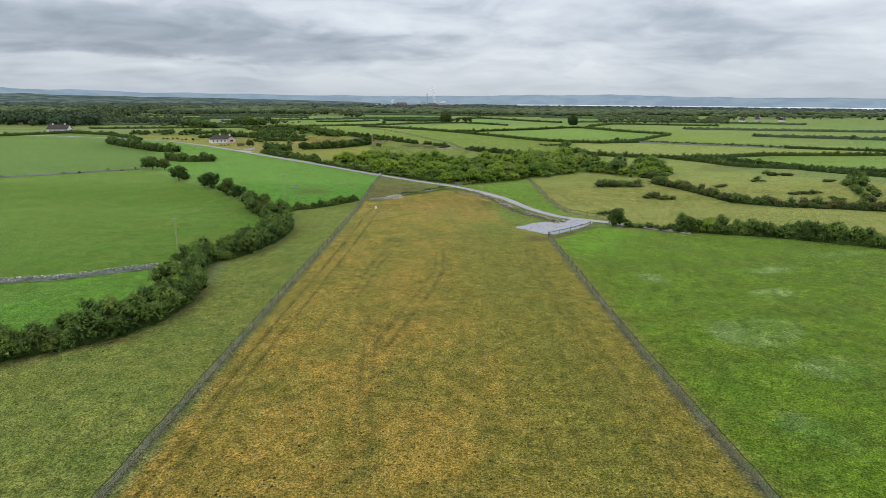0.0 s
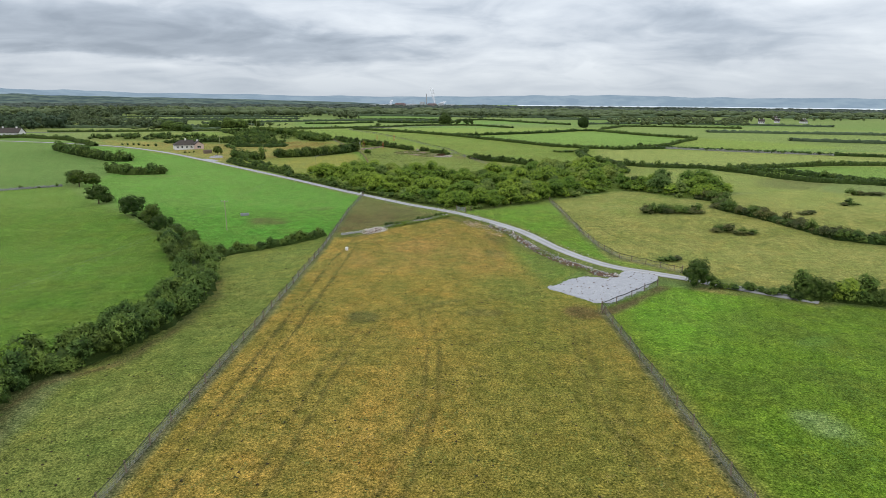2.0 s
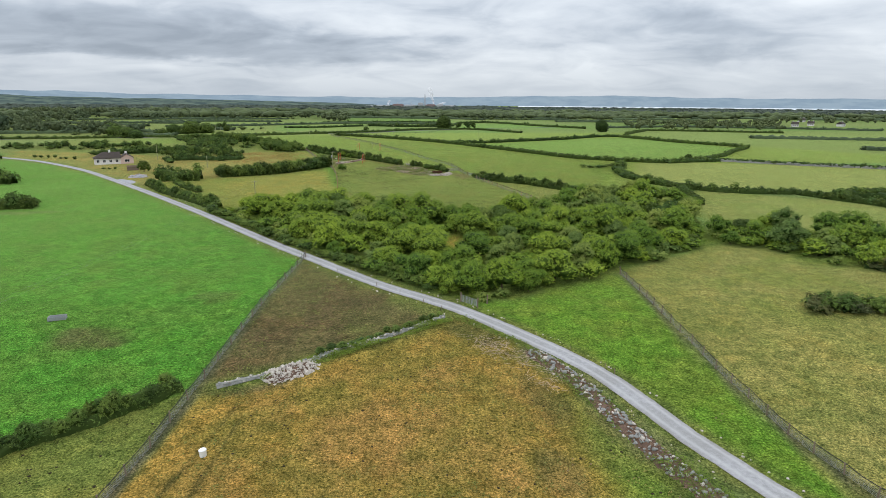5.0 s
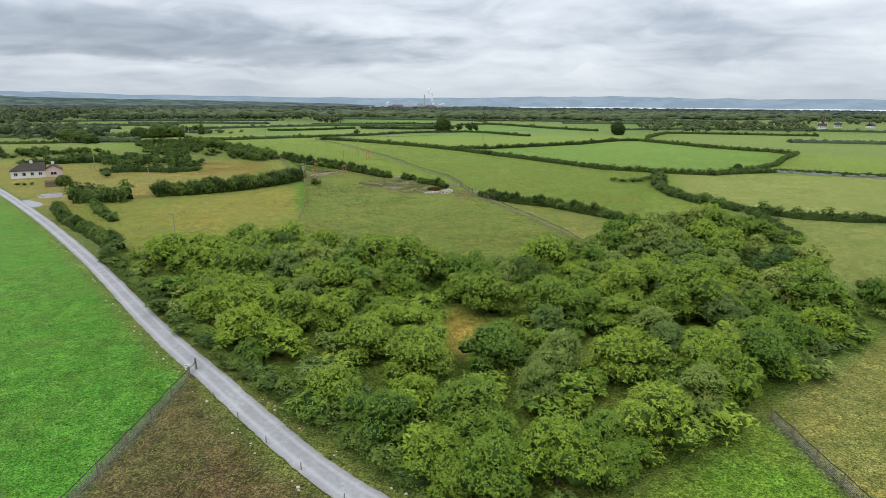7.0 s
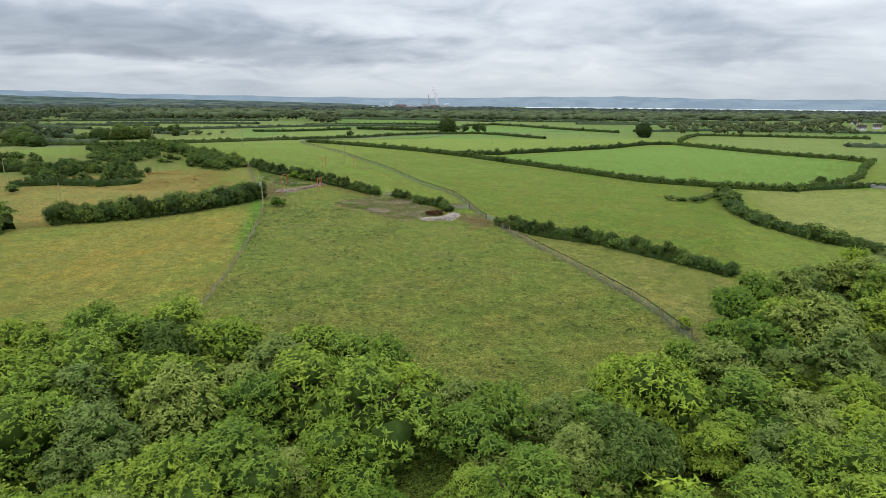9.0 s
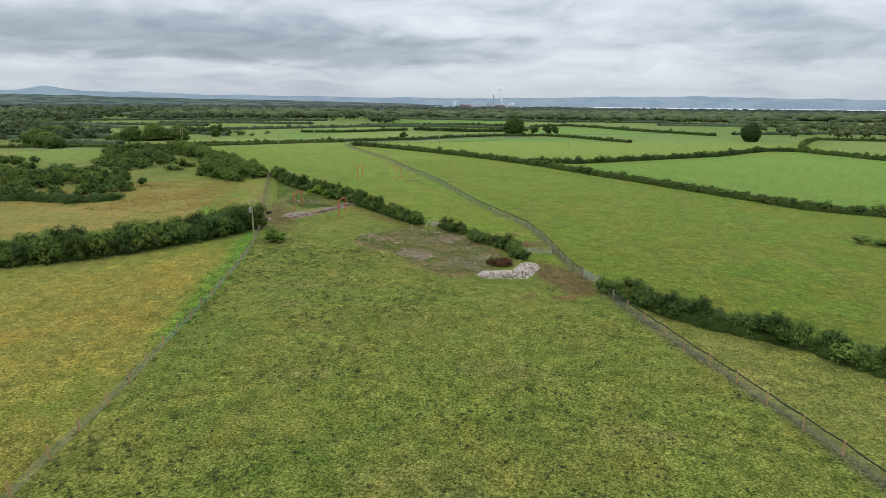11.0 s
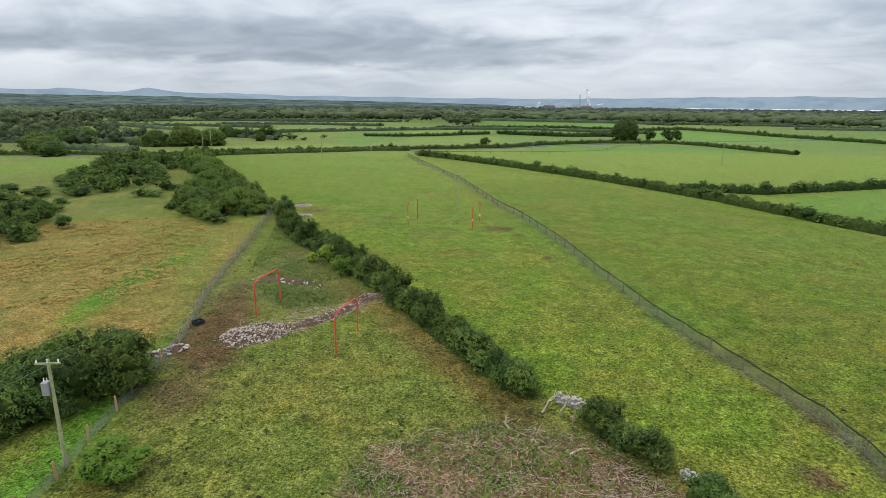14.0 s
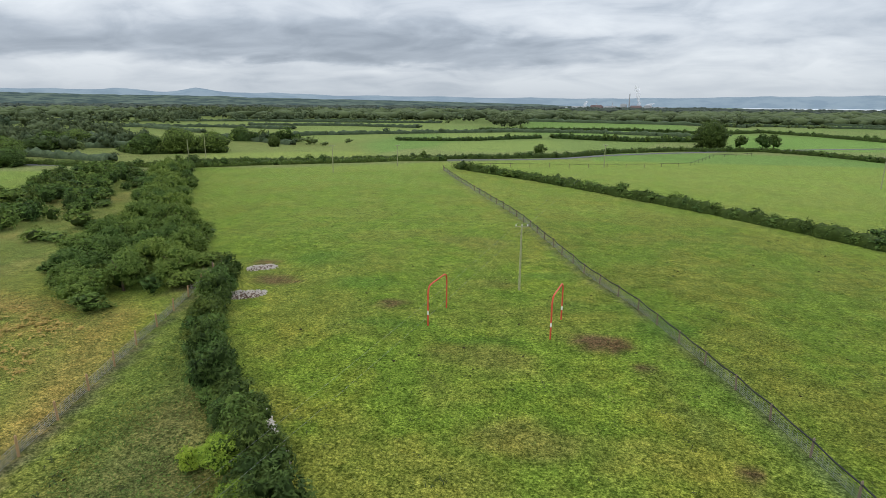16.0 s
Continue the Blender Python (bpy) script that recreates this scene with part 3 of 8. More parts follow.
    # wood floor and clearing
    field(WOOD_LAND, (0.105, 0.145, 0.034), (0.140, 0.165, 0.044), 2.0)
    strip([(-64.7, 287.7), (-38.4, 255.7), (-20.8, 238), (-9.2, 224.5), (0.3, 215.8)], 2.2, (0.085, 0.130, 0.036), (0.12, 0.15, 0.045), 1.5)
    field(CLEARING, (0.40, 0.255, 0.080), (0.27, 0.215, 0.070), 2.0)
    # dry paddock
    pad = [(-27, 10), (-26.9, 90), (-26, 130), (-25.4, 185.4), (-17.5, 188.8), (-7.6, 197), (2.4, 205.9), (4.8, 206.7), (11.5, 196.3), (19.3, 182.1), (24, 169), (27.5, 160), (19, 149), (26, 140), (25.6, 110), (26.1, 74), (28, 10)]
    field(pad, (0.300, 0.198, 0.060), (0.222, 0.172, 0.051), 0.7)
    field([(8, 30), (26, 30), (25.6, 136), (14, 150), (4, 140), (2, 110), (6, 70)], (0.158, 0.158, 0.042), (0.192, 0.164, 0.046), 10, 0.8)
    field([(-22, 158), (-5, 162), (12, 160), (15.8, 181.2), (3.9, 201.2), (-7.6, 192.3), (-19.6, 184.3)], (0.335, 0.192, 0.078), (0.240, 0.170, 0.056), 9, 0.9)
    field([(19, 150), (27, 157), (30, 157), (25, 166), (19.9, 177.7), (14.7, 184.6), (16, 168)], (0.105, 0.175, 0.040), (0.14, 0.175, 0.05), 3, 0.9)
    field([(12, 140), (24, 142), (19, 148), (12, 158), (6, 150)], (0.155, 0.175, 0.050), None, 5, 0.7)
    spot(22.6, 137.0, 3.6, 4.2, (0.125, 0.074, 0.045), (0.15, 0.10, 0.05), 1.0, 0.4)
    spot(12, 172, 2.5, 5, (0.145, 0.115, 0.058), None, 0.6, 0.3)
    spot(-11.6, 133.5, 3.6, 3.4, (0.088, 0.082, 0.040), (0.125, 0.11, 0.045), 0.9, 0.2)
    spot(7, 136.0, 4.5, 2.0, (0.125, 0.098, 0.044), (0.15, 0.13, 0.05), 0.8, 0.1)
    spot(2, 141, 6, 1.2, (0.110, 0.098, 0.044), (0.15, 0.13, 0.05), 0.7, 0.45)
    for i, line in enumerate(WHEEL_TRACKS):
        strip(line, 0.24, (0.088, 0.072, 0.032), (0.112, 0.090, 0.038), 0.30, 0.88 if i < 2 else 0.64 if i < 8 else 0.45, 0.22)
    spot(5.5, 200.5, 5, 3.4, (0.110, 0.098, 0.046), (0.14, 0.12, 0.05), 0.85, -0.7)
    spot(13, 184, 2.6, 6.5, (0.120, 0.100, 0.048), (0.16, 0.13, 0.055), 0.7, 0.4)
    # bare triangle by the road
    field([(-25.9, 185.8), (-25.2, 234.9), (-12.2, 222.5), (-4.2, 214.2), (1.9, 208.6), (1.5, 205.9), (-7.6, 197.8), (-17.5, 189.7)], (0.118, 0.082, 0.056), (0.135, 0.108, 0.062), 1.0)
    spot(-7.8, 203.6, 8, 3, (0.150, 0.165, 0.06), (0.13, 0.11, 0.06), 0.7, 0.75)
    spot(-3.6, 209, 6, 2.6, (0.135, 0.165, 0.055), (0.14, 0.13, 0.06), 0.8, -0.75)
    spot(-19.6, 187.1, 7, 2.2, (0.140, 0.105, 0.075), None, 0.8, 0.3)
    # worn earth along the foot of the thick hedge
    strip([(-66, 58.6), (-54.6, 65), (-49.4, 69.6), (-43, 74.2), (-40, 80), (-39.6, 86), (-41.4, 96.2), (-46, 106.4), (-46.2, 111.4), (-40, 117.2), (-37.4, 130), (-37.4, 142), (-41, 152)], 0.55, (0.150, 0.100, 0.066), (0.165, 0.130, 0.070), 0.7, 0.8, 0.5)
    # fence lines: trodden, sprayed strips
    for f in (FENCE_L, FENCE_R, FENCE_FIELD, FENCE_D, FENCE_E, FENCE_M[5:]):
        strip(f, 0.62, (0.120, 0.105, 0.085), (0.135, 0.125, 0.090), 0.5, 0.95, 0.2)
    strip([(39.5, 148.5), (33.4, 142.6), (27.2, 137.2)], 0.9, (0.120, 0.085, 0.058), None, 0.8)
    spot(50, 146.2, 7, 2.0, (0.30, 0.225, 0.11), (0.2, 0.2, 0.07), 0.8, -0.3)
    # verges of the lane
    strip(ROAD_LINE, 2.6, (0.165, 0.165, 0.062), (0.125, 0.150, 0.050), 1.2)
    strip(RUBBLE_STRIP, 2.0, (0.100, 0.135, 0.050), (0.16, 0.15, 0.09), 1.5)
    strip(WALL_DIRT, 1.6, (0.105, 0.145, 0.042), (0.15, 0.15, 0.06), 1.5)
    # cleared scrub, brash and bare earth
    field(DEBRIS, (0.262, 0.158, 0.122), (0.168, 0.112, 0.078), 1.6)
    for x, y, rx, ry, a in ((-25.5, 378.5, 3.2, 1.6, 0), (-14, 371, 2.5, 1.2, 0), (-10, 377, 3.5, 1.2, 0), (-5.5, 371.5, 2, 1, 0), (-19, 381, 3, 0.9, 0), (-21, 375.5, 2.2, 1.0, 1), (-17, 370.5, 2.0, 0.9, 1), (-12.5, 375, 3.0, 1.0, 1), (-6.5, 375.5, 2.4, 0.8, 1), (-11, 366, 2.6, 1.1, 1), (-4, 368.5, 2.0, 0.9, 1)):
        spot(x, y, rx, ry, (0.350, 0.255, 0.212) if a else (0.070, 0.098, 0.036), None, 0.9, -0.5)
    field([(-20.1, 371.5), (-8, 360.3), (-3, 361.5), (-2, 366.8), (-8, 374.5), (-16.1, 377.6)], (0.245, 0.168, 0.135), (0.150, 0.112, 0.075), 3, 0.6)
    field([(5.5, 369.6), (7.7, 366.9), (10.8, 363.9), (12.9, 359.3), (12.5, 353.4), (9.1, 352.8), (6.1, 357.5), (4.3, 362.5)], (0.135, 0.078, 0.054), (0.150, 0.096, 0.064), 1.2)
    spot(7.8, 351.3, 2.4, 0.9, (0.200, 0.105, 0.070), None, 1.0, 0.0)
    spot(3.6, 352.2, 1.6, 0.7, (0.185, 0.110, 0.072), None, 0.9, 0.2)
    spot(5.9, 378.7, 2.2, 3, (0.135, 0.090, 0.065), (0.14, 0.15, 0.06), 0.8)
    field([(-48.8, 389.2), (-52.1, 395.7), (-52.9, 402.2), (-54.5, 406.9), (-50.5, 405.3), (-48.4, 398.7), (-46.2, 392.4), (-45.6, 389.1)], (0.155, 0.086, 0.062), (0.140, 0.092, 0.062), 1.2)
    field([(-46.2, 383.0), (-46.7, 385.0), (-44.1, 385.7), (-42.7, 383.0)], (0.170, 0.100, 0.070), (0.14, 0.11, 0.06), 1.0)
    field([(-47.0, 386.0), (-49.2, 391.9), (-50.2, 396), (-50.9, 399), (-55.4, 404.5), (-56, 409.5), (-50.5, 403), (-47.5, 399.5), (-46.2, 393.1), (-43.8, 390.7), (-45.0, 387.5)], (0.150, 0.086, 0.062), (0.135, 0.092, 0.060), 1.4)
    field([(-46.6, 383.2), (-47.2, 385.5), (-46.1, 387.2), (-44.4, 388.2), (-43.0, 385.9), (-43.6, 383.6)], (0.175, 0.100, 0.070), (0.14, 0.12, 0.06), 1.2)
    field([(-56.2, 408.5), (-47.2, 402.2), (-38, 406), (-50, 421), (-60, 432)], (0.105, 0.120, 0.055), (0.165, 0.15, 0.075), 3, 0.8)
    strip([(-43, 412.0), (-38, 407.8), (-30.5, 400.5), (-24, 393.5), (-18, 388.5)], 1.7, (0.215, 0.150, 0.062), (0.140, 0.100, 0.048), 1.6, 0.95)
    for x, y, rx, ry in ((-38.9, 440.6, 6, 3), (-49.7, 476.5, 7, 4), (-33, 430, 5, 3), (-41.9, 459.4, 4, 2)):
        spot(x, y, rx, ry, (0.185, 0.158, 0.058), (0.160, 0.165, 0.05), 0.7)
    field([(-30.9, 448.6), (-25, 444.7), (-14, 425), (-4, 408), (-1, 410.3), (-12, 430), (-24, 451.5)], (0.105, 0.195, 0.040), None, 4, 0.55)
    for x, y, rx, ry in ((-28.8, 446.3, 4.0, 1.9), (-25.5, 442.3, 2.0, 0.9), (-19.5, 430.4, 1.5, 0.9), (-50.8, 449.5, 2.0, 1.0), (-67.2, 452.4, 3.6, 1.6), (-72.6, 458, 2.4, 1.2), (1.4, 385.5, 1.4, 1.6), (3.7, 378.4, 1.4, 3.0)):
        spot(x, y, rx, ry, (0.125, 0.070, 0.052), (0.135, 0.082, 0.056), 1.0)
    field([(-51.2, 394), (-51, 390.8), (-47.8, 388.8), (-44.4, 390), (-45.4, 394.4), (-49, 398), (-52.6, 404), (-53.6, 409.4), (-56.8, 410.2), (-54.9, 402.3), (-52.2, 396.8)], (0.120, 0.066, 0.048), (0.135, 0.085, 0.060), 1.2)
    field([(-46.7, 384), (-46.9, 386), (-44.1, 386), (-42.3, 386.6), (-42, 382), (-44.6, 380.4)], (0.150, 0.085, 0.060), (0.14, 0.10, 0.06), 1.6, 0.8)
    spot(-50, 385.5, 1.6, 2.6, (0.125, 0.080, 0.055), (0.14, 0.12, 0.06), 0.8, 0.6)
    for x, y, rx, ry in ((5.2, 375.4, 2.2, 1.0), (3.5, 393, 1.5, 0.7), (1, 386.4, 1.3, 0.8), (6, 366, 2.4, 1.6), (9, 364.8, 1.8, 1.2)):
        spot(x, y, rx, ry, (0.130, 0.074, 0.054), (0.14, 0.10, 0.06), 0.9, -0.4)
    field([(-79, 451), (-76, 454), (-72.6, 448), (-75.6, 444.6)], (0.120, 0.085, 0.060), (0.14, 0.11, 0.07), 1.0)
    spot(-29.2, 447.4, 3.4, 1.5, (0.125, 0.068, 0.050), (0.135, 0.085, 0.058), 1.0, 0.1)
    strip([(-25, 443), (-22.6, 437), (-20.4, 432), (-17, 424), (-12.5, 414)], 0.35, (0.135, 0.115, 0.055), (0.115, 0.15, 0.045), 0.6, 0.6, 0.6)
    for x, y, rx, ry in ((-36, 464, 5, 2.2), (-31, 455, 6, 2.0), (-48, 445, 7, 1.6), (-40, 443.5, 5, 1.0), (-24, 452, 4, 3), (-66, 462, 6, 4), (-57, 455, 5, 2.5)):
        spot(x, y, rx, ry, (0.082, 0.150, 0.030), (0.105, 0.165, 0.036), 0.7, 0.2)
    # country lane in the distance
    strip(ROAD_FAR, 3.0, (0.150, 0.150, 0.075), (0.10, 0.12, 0.05), 2.0)
    return A, B


def relief(X, Y):
    """Small swells of the ground."""
    return smooth((900 - np.hypot(X, Y - 200)) / 400) * ((fbm(X * 0.06, Y * 0.06, 31) - 0.5) * 0.25 + (fbm(X * 0.3, Y * 0.3, 33, 2) - 0.5) * 0.10)


def ground_z(x, y):
    x, y = np.float64(x), np.float64(y)
    return float(ter(x, y) + relief(x, y))


def build_ground():
    xs = axis([(-4950, -1500, 230), (-1500, -500, 40), (-500, -200, 10), (-200, -84, 3.2), (-84, -30, 1.15), (-30, -10, 0.34), (-10, 24, 0.5), (24, 30, 0.4), (30, 62, 1.15), (62, 200, 3.2), (200, 500, 10), (500, 1500, 40), (1500, 4950, 230)])
    ys = axis([(-900, -100, 100), (-100, 36, 8), (36, 140, 0.75), (140, 206, 0.9), (206, 300, 2.0), (300, 480, 1.2), (480, 660, 2.4), (660, 1000, 8), (1000, 2000, 25), (2000, 4950, 160)])
    X, Y = np.meshgrid(xs, ys)
    X, Y = X.ravel(), Y.ravel()
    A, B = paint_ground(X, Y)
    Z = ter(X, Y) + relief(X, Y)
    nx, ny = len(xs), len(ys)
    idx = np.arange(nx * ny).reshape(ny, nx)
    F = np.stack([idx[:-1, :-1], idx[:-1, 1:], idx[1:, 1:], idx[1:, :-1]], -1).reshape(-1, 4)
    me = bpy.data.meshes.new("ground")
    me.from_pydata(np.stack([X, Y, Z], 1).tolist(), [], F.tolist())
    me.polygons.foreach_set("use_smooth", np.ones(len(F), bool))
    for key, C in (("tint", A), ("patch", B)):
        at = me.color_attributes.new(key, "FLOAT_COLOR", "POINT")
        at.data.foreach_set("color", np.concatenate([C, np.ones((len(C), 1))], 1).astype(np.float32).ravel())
    ob = mesh_part("ground", me, GROUND, None)
    return tagged(ob, "rolling grass fields in many greens with dry ochre pasture", "ground", kind="structure")


build_ground()


def ribbon(name, pts, half, lift, material, seed, step=0.7, sub=8):
    """A strip of road with ragged edges, slightly crowned."""
    for _ in range(2):
        cut = [pts[0]]
        for (ax, ay), (bx, by) in zip(pts[:-1], pts[1:]):
            cut += [(ax * 0.75 + bx * 0.25, ay * 0.75 + by * 0.25), (ax * 0.25 + bx * 0.75, ay * 0.25 + by * 0.75)]
        pts = cut + [pts[-1]]
    P = along(pts, step)
    bm = bmesh.new()
    rows = []
    for i, (x, y, a) in enumerate(P):
        nx, ny = -math.sin(a), math.cos(a)
        wl = half * (1 + 0.085 * (noise.noise((x * 0.25, y * 0.25, seed)) + noise.noise((x * 1.1, y * 1.1, seed))))
        wr = half * (1 + 0.085 * (noise.noise((x * 0.25, y * 0.25, seed + 5)) + noise.noise((x * 1.1, y * 1.1, seed + 5))))
        r = []
        for k in range(sub + 1):
            u = -1 + 2 * k / sub
            w = u * (wl if u < 0 else wr)
            px, py = x + nx * w, y + ny * w
            r.append(bm.verts.new((px, py, tz(px, py) + lift * (1 - 0.75 * u * u) + 0.05)))
        rows.append(r)
    for a, b in zip(rows[:-1], rows[1:]):
        for k in range(sub):
            bm.faces.new((a[k], a[k + 1], b[k + 1], b[k])).smooth = True
    bmesh.ops.recalc_face_normals(bm, faces=bm.faces)
    if bm.faces[0].normal.z < 0 if bm.faces[:] and not bm.faces.ensure_lookup_table() else False:
        bmesh.ops.reverse_faces(bm, faces=bm.faces)
    ob = part(name, bm, material, None)
    at = ob.data.attributes.new("across", "FLOAT", "POINT")
    at.data.foreach_set("value", np.tile(np.abs(np.linspace(-1, 1, sub + 1)), len(rows)).astype(np.float32))
    return ob


tagged(ribbon("road", ROAD_LINE, 1.36, 0.13, ROAD, 1.0), "narrow pale grey gravel lane between verges", "road", kind="structure")
tagged(ribbon("road_far", ROAD_FAR, 1.8, 0.05, TARMAC, 3.0, 4.0), "distant country road between hedges", "road", kind="structure")


def build_pad(outline, name, label, material, lift):
    bm = bmesh.new()
    P = [(x, y) for x, y, _ in along(outline + outline[:1], 0.6)]
    vs = []
    for x, y in P:
        k = 0.5
        x += k * noise.noise((x * 0.6, y * 0.6, 2.0)) + 0.3 * noise.noise((x * 2.1, y * 2.1, 7.0))
        y += k * noise.noise((x * 0.6, y * 0.6, 9.0)) + 0.3 * noise.noise((x * 2.1, y * 2.1, 4.0))
        vs.append(bm.verts.new((x, y, 0)))
    bm.faces.new(vs)
    bmesh.ops.triangulate(bm, faces=bm.faces)
    for ax in range(2):
        for c in range(int(min(q[ax] for q in outline)) - 2, int(max(q[ax] for q in outline)) + 3, 2):
            co, no = ((c, 0, 0), (1, 0, 0)) if ax == 0 else ((0, c, 0), (0, 1, 0))
            bmesh.ops.bisect_plane(bm, geom=bm.verts[:] + bm.edges[:] + bm.faces[:], plane_co=co, plane_no=no)
    rim = {v for e in bm.edges if e.is_boundary for v in e.verts}
    for v in bm.verts:
        v.co.z = tz(v.co.x, v.co.y) + (0.02 if v in rim else lift + 0.07 * noise.noise((v.co.x * 0.5, v.co.y * 0.5, 1)))
    bmesh.ops.recalc_face_normals(bm, faces=bm.faces)
    for f in bm.faces:
        f.smooth = True
    return tagged(part(name, bm, material, None), label, "pavement", kind="structure")


build_pad(PAD, "gravel_hardstanding", "blue-grey crushed stone hardstanding beside the lane", PADM, 0.15)
build_pad([(-121.5, 343.6), (-112, 333.4), (-110.4, 334.6), (-111.4, 338.4), (-114.2, 341), (-118.2, 343.4), (-120.4, 344.6)], "gravel_drive", "pale gravel splay where a drive meets the lane", PADM, 0.10)

# ---------------------------------------------------------------- foliage
def ico(sub=1):
    bm = bmesh.new()
    bmesh.ops.create_icosphere(bm, subdivisions=sub, radius=1.0)
    V = np.array([v.co[:] for v in bm.verts])
    F = np.array([[v.index for v in f.verts] for f in bm.faces])
    bm.free()
    return V, F


ICO0, ICO1 = ico(1), ico(2)


def unit(v):
    return v / (np.linalg.norm(v, axis=-1, keepdims=True) + 1e-9)


def leaf_tris(P, Nrm, size, rs, long=1.35):
    """One pointed leaf spray for each point."""
    n = len(P)
    t = unit(np.cross(Nrm, unit(rs.normal(size=(n, 3)))))
    b = np.cross(Nrm, t)
    s = size * rs.uniform(0.65, 1.35, (n, 1))
    V = np.stack([P - t * s * 0.30, P + t * s * 0.30 - b * s * 0.1, P + b * s * long * 0.95], 1).reshape(-1, 3)
    return V, np.arange(3 * n).reshape(-1, 3)


def mesh_of(name, parts, mats, flat=None):
    """One mesh from (vertices, triangles, material slot) blocks."""
    Vs, Fs, Ms, off = [], [], [], 0
    for V, F, k in parts:
        Vs.append(V), Fs.append(F + off), Ms.append(np.full(len(F), k))
        off += len(V)
    V, F, K = np.concatenate(Vs), np.concatenate(Fs), np.concatenate(Ms).astype(np.int32)
    me = bpy.data.meshes.new(name)
    me.vertices.add(len(V))
    me.vertices.foreach_set("co", V.astype(np.float32).ravel())
    me.loops.add(F.size)
    me.loops.foreach_set("vertex_index", F.astype(np.int32).ravel())
    me.polygons.add(len(F))
    me.polygons.foreach_set("loop_start", np.arange(0, F.size, 3, dtype=np.int32))
    me.polygons.foreach_set("material_index", K)
    for m in mats:
        me.materials.append(m)
    me.update(calc_edges=True)
    return me


def crown_blocks(seed, R, H, base, n, leaf, nl=18, core=None):
    """A crown: leafy sprays over overlapping lumps round an inner mass, mostly coloured dark to stand for shade. R:
    half width, H: top, base: underside.
    """
    rs = np.random.RandomState(seed)
    ang, rad = rs.uniform(0, 6.283, nl), np.sqrt(rs.uniform(0, 1, nl)) * R * 0.74
    q = rs.uniform(0, 1, nl)
    lr = R * rs.uniform(0.20, 0.42, nl)
    lz = base + lr * 0.7 + q * np.maximum(H - base - 1.5 * lr, 0.05) * (1 - 0.5 * (rad / R) ** 2)
    C = np.stack([np.cos(ang) * rad * rs.uniform(0.85, 1.15), np.sin(ang) * rad, lz], 1)
    C[0], lr[0] = (R * rs.uniform(-0.2, 0.2), R * rs.uniform(-0.2, 0.2), H - R * 0.42), R * 0.42
    C[1], lr[1] = (0, 0, base + (H - base) * 0.42), R * 0.6
    per = 6
    need, pts, nrm = n // per, [], []
    while need > 0:
        k = rs.choice(nl, need * 3, p=lr ** 2 / np.sum(lr ** 2))
        d = unit(rs.normal(size=(need * 3, 3)))
        d[:, 2] = np.where(d[:, 2] < -0.3, -d[:, 2], d[:, 2])
        p = C[k] + d * lr[k][:, None] * rs.uniform(0.70, 1.06, (need * 3, 1)) ** 0.7
        free = p[:, 2] > base * 0.6
        for j in range(nl):
            free &= (j == k) | (np.linalg.norm(p - C[j], axis=1) > lr[j] * 0.88)
        p, d = p[free][:need], d[free][:need]
        pts.append(p), nrm.append(d)
        need -= len(p)
    P, D = np.concatenate(pts), np.concatenate(nrm)
    way = unit(D * 0.9 + np.array([0, 0, 0.30]) + rs.normal(size=P.shape) * 0.40)
    reach = rs.uniform(0.6, 2.2, (len(P), 1)) * leaf
    P = np.concatenate([P + way * reach * (i / per) + rs.normal(size=P.shape) * leaf * 0.42 for i in range(per)])
    Nn = unit(np.tile(D, (per, 1)) * 0.65 + np.array([0, 0, 0.45]) + rs.normal(size=P.shape) * 0.45)
    V, F = leaf_tris(P, Nn, leaf, rs)
    blocks = [(V, F, 0)]
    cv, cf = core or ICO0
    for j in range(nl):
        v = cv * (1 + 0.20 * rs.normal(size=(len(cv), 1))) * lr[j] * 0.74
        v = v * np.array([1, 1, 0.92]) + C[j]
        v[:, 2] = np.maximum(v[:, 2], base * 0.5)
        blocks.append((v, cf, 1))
    return blocks


def crown_mesh(name, seed, R, H, base, n, leaf, mats, nl=18, core=None):
    return mesh_of(name, crown_blocks(seed, R, H, base, n, leaf, nl, core), mats)


def trunk_mesh(seed, H, r):
    """A tapered trunk that forks into limbs."""
    rnd = random.Random(seed)
    bm = bmesh.new()

    def limb(a, b, r0, r1):
        a, b = Vector(a), Vector(b)
        q = (b - a).to_track_quat("Z", "Y").to_matrix().to_4x4()
        m = Matrix.Translation((a + b) / 2) @ q
        bmesh.ops.create_cone(bm, cap_ends=True, segments=7, radius1=r0, radius2=r1, depth=(b - a).length, matrix=m)
    fork = (rnd.uniform(-0.2, 0.2), rnd.uniform(-0.2, 0.2), H * 0.42)
    limb((0, 0, -0.3), fork, r, r * 0.75)
    for k in range(4):
        a = k * 1.57 + rnd.uniform(-0.4, 0.4)
        limb(fork, (math.cos(a) * H * 0.26, math.sin(a) * H * 0.26, H * rnd.uniform(0.66, 0.8)), r * 0.55, r * 0.2)
    me = bpy.data.meshes.new("trunk")
    bm.to_mesh(me)
    bm.free()
    me.materials.append(BARK)
    return me


